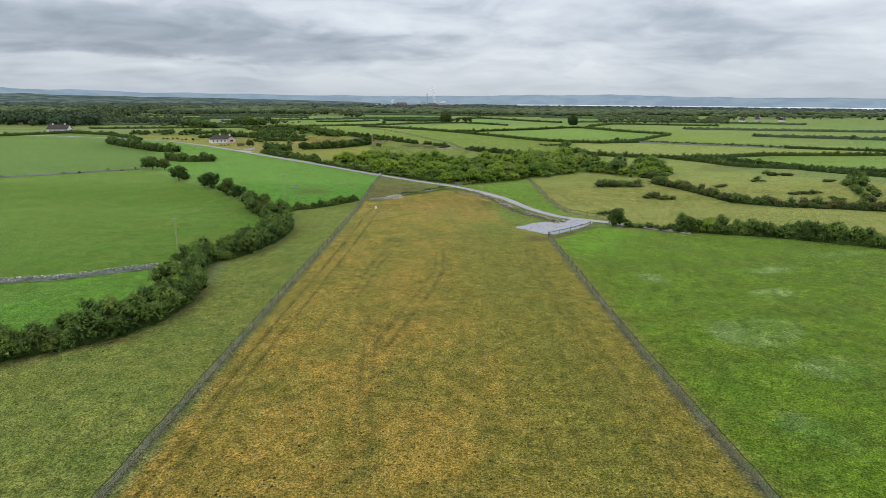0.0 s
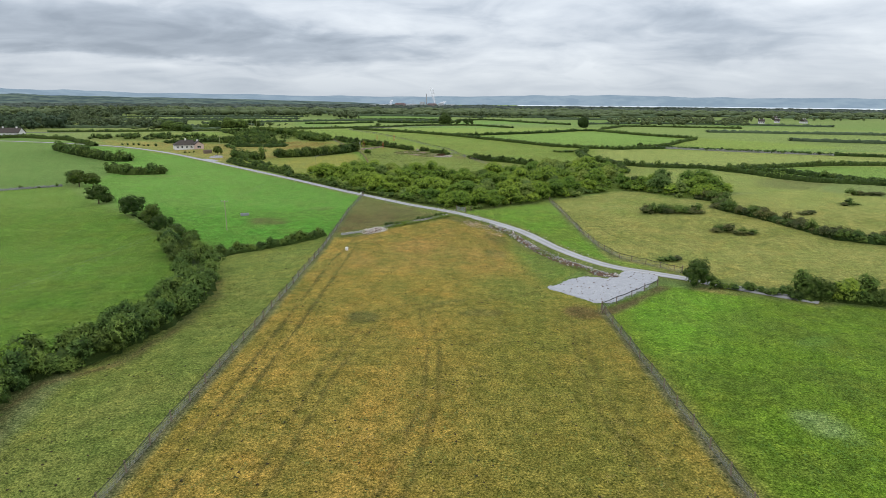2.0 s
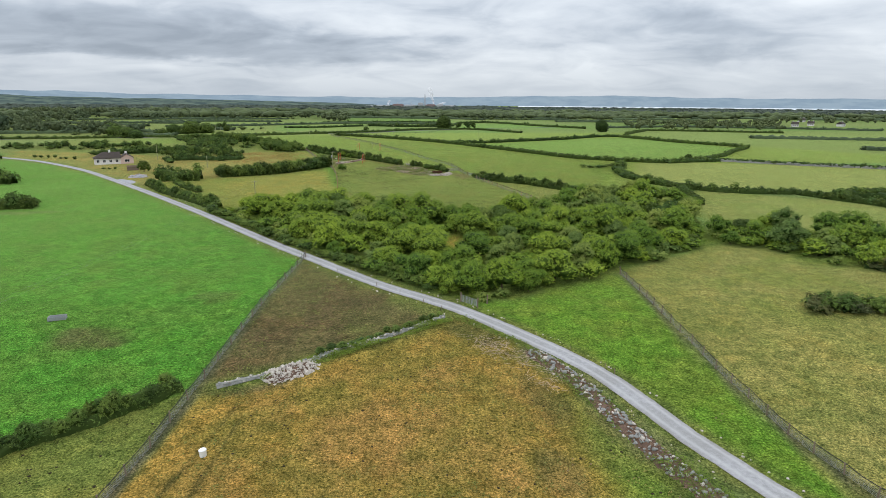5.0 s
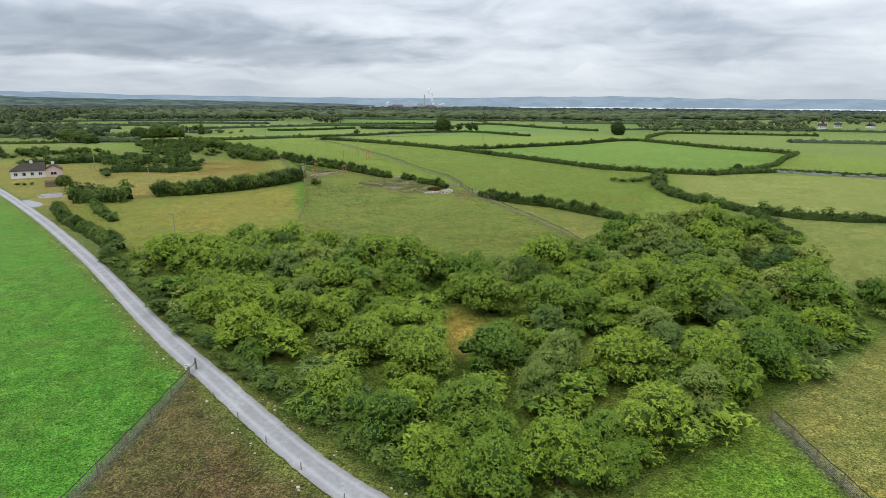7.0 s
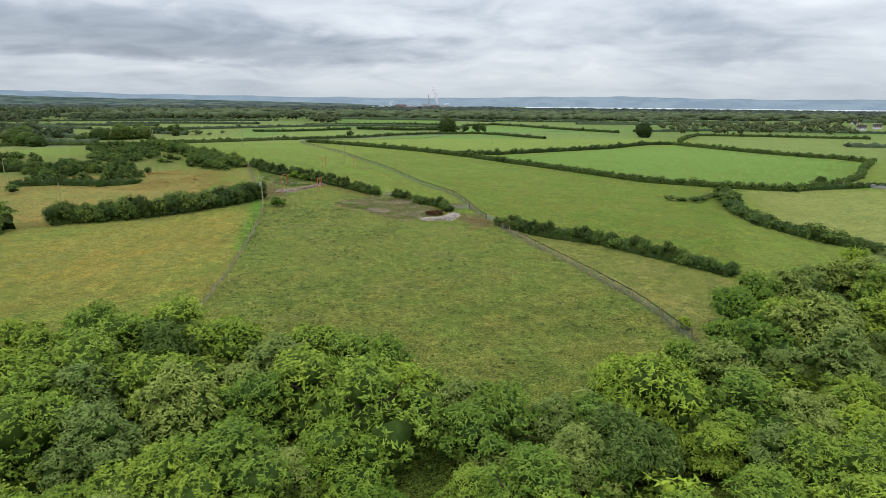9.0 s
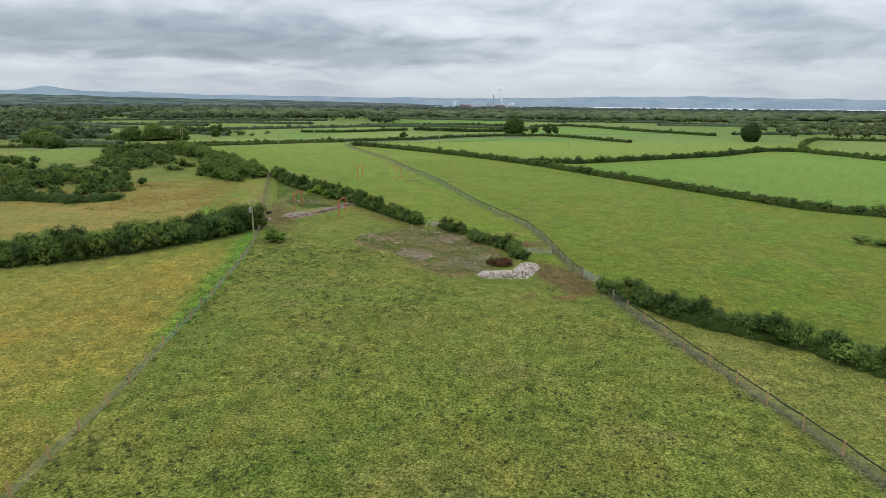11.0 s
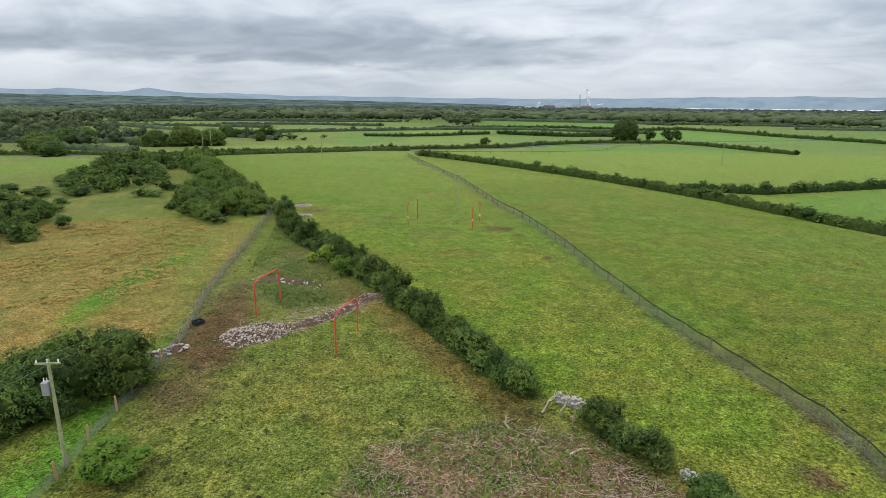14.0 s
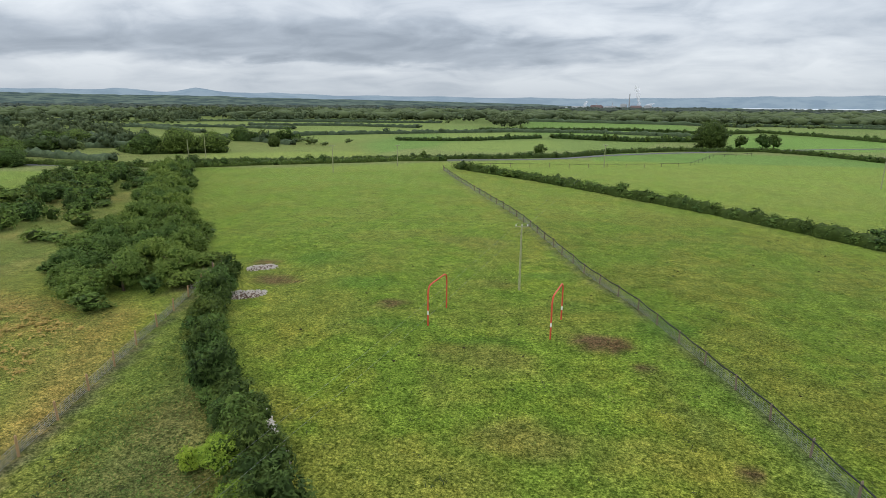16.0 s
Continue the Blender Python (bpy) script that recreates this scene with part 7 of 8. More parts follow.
DEADWOOD = plain("dead_wood", (0.56, 0.44, 0.35), 0.9, var=0.35, scale=2.0)
CHIPS = plain("wood_chips", (0.48, 0.31, 0.26), 0.9, var=0.5, scale=3.0)
sticks("brash", DEBRIS, 1600, 3, "cut grey-brown branches strewn over cleared scrub", DEADWOOD, 0.8)
sticks("brash", [(-19.2, 371.4), (-16.7, 373), (-12.7, 373), (-11.2, 369), (-13, 366.5), (-17.3, 368.2)], 700, 13, "pale heap of cut branches on cleared ground", DEADWOOD, 1.0)
sticks("brash", [(-9, 365), (-4, 361.8), (-1.5, 366), (-4, 371), (-8.5, 372)], 600, 14, "pale heap of cut branches beside the stones", DEADWOOD, 1.0)
sticks("brash", [(-28.4, 378.4), (-24.5, 384.6), (-19, 385.4), (-8, 383), (-4, 378), (-12, 377)], 800, 15, "cut branches lying before the hedge", DEADWOOD, 0.8)
leaf_carpet("wood_chips", DEBRIS, 9000, 0.05, 0.13, CHIPS, 65, "reddish wood chips and bark strewn over cleared ground", "wood chips", None, 0.4)
leaf_carpet("weeds", DEBRIS, 9000, 0.26, 0.17, LEAF_UNDER, 66, "patches of fresh green weeds on cleared ground", "weeds", None, 0.42)


def log(x, y, length, r, rz, label):
    """A felled length of trunk, slightly crooked and knotty."""
    bm = bmesh.new()
    n, rings = 9, []
    for i in range(n + 1):
        u = i / n
        rr = r * (1 - 0.4 * u) * (1 + 0.12 * math.sin(u * 17 + x))
        rings.append([bm.verts.new((length * u, 0.12 * math.sin(u * 5 + x) + rr * math.cos(a), 0.10 + 0.05 * math.sin(u * 4 + y) + rr * math.sin(a))) for a in (k * math.pi / 4 for k in range(8))])
    for p, q in zip(rings[:-1], rings[1:]):
        for k in range(8):
            bm.faces.new((p[k], p[(k + 1) % 8], q[(k + 1) % 8], q[k])).smooth = True
    bm.faces.new(rings[0][::-1]), bm.faces.new(rings[-1])
    o = part("log", bm, DEADWOOD, None)
    o.matrix_world = pose(x, y, tz(x, y) + 0.02, 0, 0, rz)
    return tagged(o, label, "log", "felled logs")


for x, y, L, r, rz in ((-16.6, 368.4, 4.6, 0.13, 6), (-10.7, 379.8, 2.6, 0.12, -80), (-14.2, 384.2, 1.8, 0.10, 40), (-6.0, 373.5, 2.2, 0.11, 120), (-20.5, 376, 1.6, 0.09, 15), (-3.2, 369.2, 2.4, 0.10, 70)):
    log(x, y, L, r, rz, "pale felled log lying on cleared ground")
sticks("brash", [(-79, 450.5), (-76, 453.6), (-73.6, 448), (-76.6, 446.4)], 260, 43, "broken brown branches heaped at the gateway", DEADWOOD, 1.5)
for x, y, lean in ((-75.6, 453.2, 6), (-74.2, 449.6, -14), (-77.4, 449.2, 10)):
    o = mesh_part("gate_post", POST_BIG, None, None)
    o.matrix_world = pose(x, y, tz(x, y), lean, lean * 0.5, 30)
    tagged(o, "stout weathered timber post standing in the gateway", "post")


def dead_bush(x, y, h, seed, label):
    """A bleached bare thorn: a crooked stem that forks twice."""
    rnd = random.Random(seed)
    bm = bmesh.new()

    def grow(p, way, length, r, depth):
        q = p
        for _ in range(3):
            way = (way + Vector((rnd.uniform(-0.35, 0.35), rnd.uniform(-0.35, 0.35), rnd.uniform(-0.1, 0.2)))).normalized()
            n = q + way * length / 3
            tube(bm, q, n, r, r * 0.8, 6)
            q, r = n, r * 0.8
        if depth:
            for _ in range(3):
                grow(q, (way + Vector((rnd.uniform(-0.9, 0.9), rnd.uniform(-0.9, 0.9), rnd.uniform(-0.5, 0.4)))).normalized(), length * 0.62, r * 0.8, depth - 1)
    grow(Vector((0, 0, -0.1)), Vector((rnd.uniform(-0.5, 0.5), rnd.uniform(-0.5, 0.5), 1)), h * 0.5, 0.11, 2)
    o = part("dead_bush", bm, DEADWOOD, None)
    o.matrix_world = pose(x, y, tz(x, y), 0, 0, seed * 40)
    tagged(o, label, "dead bush", "bleached dead bushes")


for i, (x, y, h) in enumerate(((-15, 389.4, 2.6), (-16.4, 389.2, 2.2), (-18.5, 386.4, 1.5), (-14, 388.6, 1.6), (-5.2, 380.4, 1.6))):
    dead_bush(x, y, h, i + 3, "bleached bare thorn stems beside the cleared hedge")
sticks("brash", [(6.7, 200.6), (12.5, 193.7), (16.7, 186.5), (13.6, 185.7), (7.5, 193.5), (3.9, 199.2)], 350, 23, "dead twigs on the bank by the lane", DEADWOOD)
sticks("brash", [(-49.2, 398.2), (-44.2, 393.2), (-38, 403), (-36, 408), (-41, 406)], 500, 33, "dead twigs over the rubble bank", DEADWOOD)


def tufts(name, poly, n, seed, material, size, label, clump=0.22, blades=5, spread=0.22, height=0.07):
    """Clumps of grass and weed standing above the sward."""
    rs = np.random.RandomState(seed)
    xs, ys = [p[0] for p in poly], [p[1] for p in poly]
    X, Y = rs.uniform(min(xs), max(xs), n * 6), rs.uniform(min(ys), max(ys), n * 6)
    ok = inside(X, Y, poly) & (fbm(X * clump, Y * clump, seed) > rs.uniform(0.3, 0.65, len(X)))
    X, Y = X[ok][:n], Y[ok][:n]
    big = rs.uniform(0.5, 1.5, len(X))
    X2, Y2, b2 = np.repeat(X, blades), np.repeat(Y, blades), np.repeat(big, blades)
    X2, Y2 = X2 + rs.normal(size=len(X2)) * spread * b2, Y2 + rs.normal(size=len(X2)) * spread * b2
    Z = ter(X2, Y2) + 0.03 + rs.uniform(0, height, len(X2)) * b2
    N = unit(rs.normal(size=(len(X2), 3)) * 0.25 + np.array([0, 0, 1.0]))
    V, F = leaf_tris(np.stack([X2, Y2, Z], 1), N, size, rs)
    ob = mesh_part(name, mesh_of(name, [(V, F, 0)], [material]), None, None)
    return tagged(ob, label, "grass", kind="stuff")


GRASS_DARK = leaf_material("dark_tussock", (0.030, 0.040, 0.014), (0.056, 0.072, 0.022), (0.085, 0.100, 0.034))
GRASS_GREEN = leaf_material("green_tussock", (0.130, 0.165, 0.040), (0.175, 0.215, 0.052), (0.21, 0.235, 0.065))
GRASS_LUSH = leaf_material("lush_tussock", (0.095, 0.190, 0.034), (0.130, 0.245, 0.044), (0.17, 0.28, 0.065))
GRASS_DRY = leaf_material("dry_tussock", (0.200, 0.165, 0.055), (0.290, 0.230, 0.080), (0.33, 0.25, 0.095))
PADDOCK = [(-26, 36), (26, 36), (25.5, 136), (18, 148), (27, 158), (11.5, 195.1), (1.9, 204.4), (-9.5, 194.2), (-24.6, 185.5)]
STRIP = [(-27.5, 36), (-27.1, 185.4), (-46, 169), (-39, 148), (-37, 132), (-43, 115), (-40, 95), (-40, 84), (-55, 65)]
LUSH = [(28, 36), (27, 136), (42, 147), (99, 122), (80, 36)]
MIDDLE = [(-30.6, 296.6), (-47.3, 380.6), (-62, 420), (-45, 417), (-16, 390.4), (3.1, 367.4), (13.1, 356.3), (22, 329), (30.6, 298.8), (9.8, 274.5), (-19.5, 280.8)]
PASTURE = [(-73.6, 454.4), (-45, 420), (-16.1, 392.7), (3, 370.8), (14.1, 355.4), (49.8, 319.6), (86.3, 400.8), (47.9, 436.4), (-10.3, 498.3), (-77.8, 559.5), (-148.2, 528)]
BRIGHT = [(-26.6, 187.1), (-46, 171), (-61.6, 182.8), (-83.1, 203.5), (-125.1, 252.5), (-135.9, 295.5), (-160.8, 376.4), (-81.2, 299.3), (-25.7, 234.3)]
tufts("weed_clumps", PADDOCK, 1300, 1, GRASS_DARK, 0.12, "dark weeds and droppings dotted over dry pasture")
tufts("grass_tussocks", PADDOCK, 3575, 2, GRASS_GREEN, 0.13, "green tussocks among dry ochre grass", 0.12)
tufts("grass_tussocks", PADDOCK, 3025, 3, GRASS_DRY, 0.13, "dry yellow tussocks of the paddock", 0.15)
tufts("weed_clumps", STRIP, 450, 4, GRASS_DARK, 0.13, "dark weeds dotted over the meadow strip")
tufts("grass_tussocks", STRIP, 2310, 5, GRASS_GREEN, 0.13, "olive green tussocks of the meadow strip", 0.15)
tufts("grass_tussocks", LUSH, 4950, 6, GRASS_LUSH, 0.13, "tall lush grass swept by the wind", 0.1)
tufts("weed_clumps", [(-43, 338), (-22, 332), (-6, 350), (-14, 366), (-30, 376), (-46, 378)], 500, 17, GRASS_DARK, 0.21, "dark tussocks thick on the rise of the grazed field", 0.12, 7, 0.16, 0.12)
tufts("weed_clumps", MIDDLE, 1700, 7, GRASS_DARK, 0.21, "dark tussocks dotted over grazed grass", 0.10, 7, 0.16, 0.12)
tufts("grass_tussocks", MIDDLE, 3850, 8, GRASS_GREEN, 0.13, "green tussocks of the grazed field", 0.12)
tufts("grass_tussocks", MIDDLE, 1650, 9, GRASS_DRY, 0.13, "dry straw tussocks of the grazed field", 0.15)
tufts("weed_clumps", PASTURE, 2200, 10, GRASS_DARK, 0.15, "dark weeds dotted over green pasture")
tufts("grass_tussocks", PASTURE, 6050, 11, GRASS_GREEN, 0.13, "green tussocks of the open pasture", 0.12)
tufts("grass_tussocks", BRIGHT, 3575, 12, GRASS_LUSH, 0.13, "bright green grass tussocks", 0.1)
tufts("grass_tussocks", [(-102.3, 337.6), (-84.5, 350.7), (-50.3, 380.5), (-43.3, 366.8), (-31.7, 301.1), (-58.7, 287.7), (-83.6, 315.3)], 2475, 13, GRASS_DRY, 0.13, "dry tussocks of the ochre field", 0.12)
tufts("grass_tussocks", [(-100.4, 345.5), (-52.3, 388.5), (-75.8, 437.8), (-95.6, 439.5), (-125, 420), (-160.8, 381.4)], 2750, 14, GRASS_DRY, 0.13, "long straw-coloured grass", 0.12)
tufts("grass_tussocks", [(36, 160), (60, 148), (120, 130), (86.9, 193.8), (79.8, 230.5), (61.3, 245.7), (34.2, 226.1)], 2750, 15, GRASS_GREEN, 0.13, "green tussocks in dry pasture", 0.1)
tufts("straw_clumps", [(-64, 404), (-76, 434), (-94, 438), (-122, 419), (-104, 396), (-78, 394)], 1800, 18, GRASS_DRY, 0.30, "tall clumps of bleached grass", 0.10, 7, 0.22, 0.22)
tufts("weed_clumps", [(-25.6, 187.3), (-24.6, 234.3), (-0.1, 208.5), (-7.6, 198)], 600, 16, GRASS_GREEN, 0.15, "sparse weeds on bare earth")


PAT = plain("dried_dung", (0.045, 0.038, 0.024), 0.95, var=0.3, scale=8)


def pats(poly, n, seed, label):
    rs = np.random.RandomState(seed)
    xs, ys = [p[0] for p in poly], [p[1] for p in poly]
    X, Y = rs.uniform(min(xs), max(xs), n * 5), rs.uniform(min(ys), max(ys), n * 5)
    ok = inside(X, Y, poly) & (fbm(X * 0.15, Y * 0.15, seed) > rs.uniform(0.3, 0.6, len(X)))
    blocks, (iv, jf) = [], ico(1)
    for x, y in list(zip(X[ok], Y[ok]))[:n]:
        v = iv * (1 + 0.2 * rs.normal(size=(12, 1))) * rs.uniform(0.06, 0.16) * np.array([1.0, rs.uniform(0.7, 1.0), 0.4])
        blocks.append((v + np.array([x, y, ground_z(x, y) + 0.03]), jf, 0))
    ob = mesh_part("dung_pats", mesh_of("dung_pats", blocks, [PAT]), None, None)
    tagged(ob, label, "droppings", kind="stuff")


pats(PADDOCK, 800, 41, "dark dried droppings over the dry paddock")
pats(MIDDLE, 450, 42, "dark dried droppings over the grazed field")
pats(PASTURE, 260, 43, "dark dried droppings over the pasture")
pats(STRIP, 250, 44, "dark dried droppings over the meadow strip")

# ---------------------------------------------------------------- small loose things
def trough(x, y, rz):
    t = thing("feed_trough", x, y, tz(x, y), rz, "grey metal feed trough lying in the green field", "trough")
    for nm, b in (("side", (-1.1, 1.1, -0.5, -0.42, 0.0, 0.55)), ("side", (-1.1, 1.1, 0.42, 0.5, 0.0, 0.55)), ("end", (-1.1, -1.02, -0.42, 0.42, 0.0, 0.55)), ("end", (1.02, 1.1, -0.42, 0.42, 0.0, 0.55)), ("bottom", (-1.02, 1.02, -0.42, 0.42, 0.02, 0.08))):
        bm = bmesh.new()
        box(bm, *b, 0.01)
        part(nm, bm, GALV, t)


trough(-53.0, 203.4, 20)


def pail(x, y):
    t = thing("plastic_drum", x, y, tz(x, y), 0, "white plastic feed drum standing on dry grass", "drum")
    bm = bmesh.new()
    tube(bm, (0, 0, 0), (0, 0, 0.62), 0.30, 0.34, 16)
    part("body", bm, WHITE, t)
    bm = bmesh.new()
    tube(bm, (0, 0, 0.62), (0, 0, 0.68), 0.36, 0.35, 16)
    part("rim", bm, WHITE, t)


pail(-20.8, 174.2)


def water_tank(x, y, rz):
    t = thing("water_trough", x, y, tz(x, y), rz, "black plastic water trough beside the fence", "trough")
    for nm, b in (("side", (-0.5, 0.5, -0.4, -0.33, 0.0, 0.5)), ("side", (-0.5, 0.5, 0.33, 0.4, 0.0, 0.5)), ("end", (-0.5, -0.43, -0.33, 0.33, 0.0, 0.5)), ("end", (0.43, 0.5, -0.33, 0.33, 0.0, 0.5)), ("divider", (-0.05, 0.05, -0.33, 0.33, 0.05, 0.48))):
        bm = bmesh.new()
        box(bm, *b, 0.02)
        part(nm, bm, CABLE, t)


water_tank(-52.6, 397.1, 70)


def sign(x, y, rz):
    t = thing("sign_board", x, y, tz(x, y), rz, "small white notice board on a stake by the lane", "sign")
    bm = bmesh.new()
    tube(bm, (0, 0, -0.2), (0, 0, 1.3), 0.04, None, 8)
    part("stake", bm, WOOD, t)
    bm = bmesh.new()
    box(bm, -0.28, 0.28, -0.07, -0.045, 0.7, 1.4, 0.005)
    part("board", bm, WHITE, t)
    for z in (1.25, 1.08, 0.93):
        bm = bmesh.new()
        box(bm, -0.2, 0.2, -0.078, -0.071, z - 0.04, z + 0.02)
        part("text_bar", bm, CABLE, t)


sign(-25.9, 234.6, -20)

# ---------------------------------------------------------------- buildings
RENDER_W = plain("white_render", (0.74, 0.72, 0.69), 0.85, var=0.07, scale=0.8)
RENDER_P = plain("pink_render", (0.66, 0.50, 0.44), 0.85, var=0.08, scale=0.8)
SLATE = plain("mossy_brown_slates", (0.052, 0.040, 0.032), 0.75, var=0.3, scale=3.0)
GLASS = plain("dark_window_glass", (0.02, 0.025, 0.03), 0.12, var=0.1, spec=0.6)


def wall_grid(us, vs, holes, y0, th):
    """One connected wall with openings that go through it."""
    bm = bmesh.new()
    P = {(i, j, k): bm.verts.new((u, y0 + k * th, v)) for i, u in enumerate(us) for j, v in enumerate(vs) for k in (0, 1)}
    cells = {(i, j) for i in range(len(us) - 1) for j in range(len(vs) - 1)} - holes
    for i, j in cells:
        bm.faces.new([P[q] for q in ((i, j, 0), (i + 1, j, 0), (i + 1, j + 1, 0), (i, j + 1, 0))])
        bm.faces.new([P[q] for q in ((i, j, 1), (i, j + 1, 1), (i + 1, j + 1, 1), (i + 1, j, 1))])
        for (a, b), nb in ((((i, j), (i + 1, j)), (i, j - 1)), (((i + 1, j), (i + 1, j + 1)), (i + 1, j)), (((i + 1, j + 1), (i, j + 1)), (i, j + 1)), (((i, j + 1), (i, j)), (i - 1, j))):
            if nb not in cells:
                bm.faces.new([P[q] for q in ((*b, 0), (*a, 0), (*a, 1), (*b, 1))])
    bmesh.ops.recalc_face_normals(bm, faces=bm.faces)
    return bm


def front_wing(t, W, D, w, eave, top, wallm):
    """A gabled wing at the end of a house, proud of its front."""
    y0, th = -0.5, 0.3
    x0, x1, xm = W + 0.02, W + w, W + w / 2
    bm = wall_grid([x0, xm - 1.0, xm + 1.0, x1], [-0.3, 0.9, 2.1, eave], {(1, 1)}, y0, th)
    vs = [bm.verts.new((u, y0 + k * th, v)) for k in (0, 1) for u, v in ((x0, eave), (x1, eave), (xm, top - 0.08))]
    bm.faces.new(vs[:3]), bm.faces.new(vs[3:][::-1])
    for i in (1, 2):
        j = (i + 1) % 3
        bm.faces.new((vs[i], vs[3 + i], vs[3 + j], vs[j]))
    part("wing_front", bm, wallm, t, "pale pink rendered gable")
    bm = bmesh.new()
    box(bm, xm - 1.0, xm + 1.0, y0 + 0.12, y0 + 0.16, 0.9, 2.1)
    win = part("window", bm, GLASS, t, "wide dark window in white frame")
    bm = bmesh.new()
    for b in ((xm - 1.0, xm + 1.0, 0.9, 0.98), (xm - 1.0, xm + 1.0, 2.02, 2.1), (xm - 1.0, xm - 0.92, 0.98, 2.02), (xm + 0.92, xm + 1.0, 0.98, 2.02), (xm - 0.04, xm + 0.04, 0.98, 2.02)):
        box(bm, b[0], b[1], y0 + 0.08, y0 + 0.115, b[2], b[3])
    part("window_frame", bm, WHITE, win)
    for a, b in ((x0, x0 + th), (x1 - th, x1)):
        bm = bmesh.new()
        box(bm, a, b, y0 + th, D, -0.3, eave)
        part("side_wall", bm, wallm, t)
    bm = bmesh.new()
    box(bm, x0 + th, x1 - th, D - th, D, -0.3, eave)
    part("wall", bm, wallm, t)
    bm = bmesh.new()
    o = 0.3
    pr = [(x0 - o, eave - 0.12), (xm, top), (x1 + o, eave - 0.12), (x1 + o, eave + 0.04), (xm, top + 0.17), (x0 - o, eave + 0.04)]
    rings = [[bm.verts.new((u, yy, v)) for u, v in pr] for yy in (y0 - o, D + o)]
    for i in range(6):
        j = (i + 1) % 6
        bm.faces.new((rings[0][i], rings[0][j], rings[1][j], rings[1][i]))
    for g in rings:
        bm.faces.new((g[0], g[1], g[4], g[5])), bm.faces.new((g[1], g[2], g[3], g[4]))
    bmesh.ops.recalc_face_normals(bm, faces=bm.faces)
    roof = part("wing_roof", bm, SLATE, t)
    bm = bmesh.new()
    box(bm, xm - 0.45, xm + 0.45, D * 0.62 - 0.35, D * 0.62 + 0.35, top - 0.5, top + 0.8, 0.03)
    box(bm, xm - 0.52, xm + 0.52, D * 0.62 - 0.42, D * 0.62 + 0.42, top + 0.8, top + 0.92)
    part("chimney", bm, RENDER_W, roof, "pale rendered chimney")


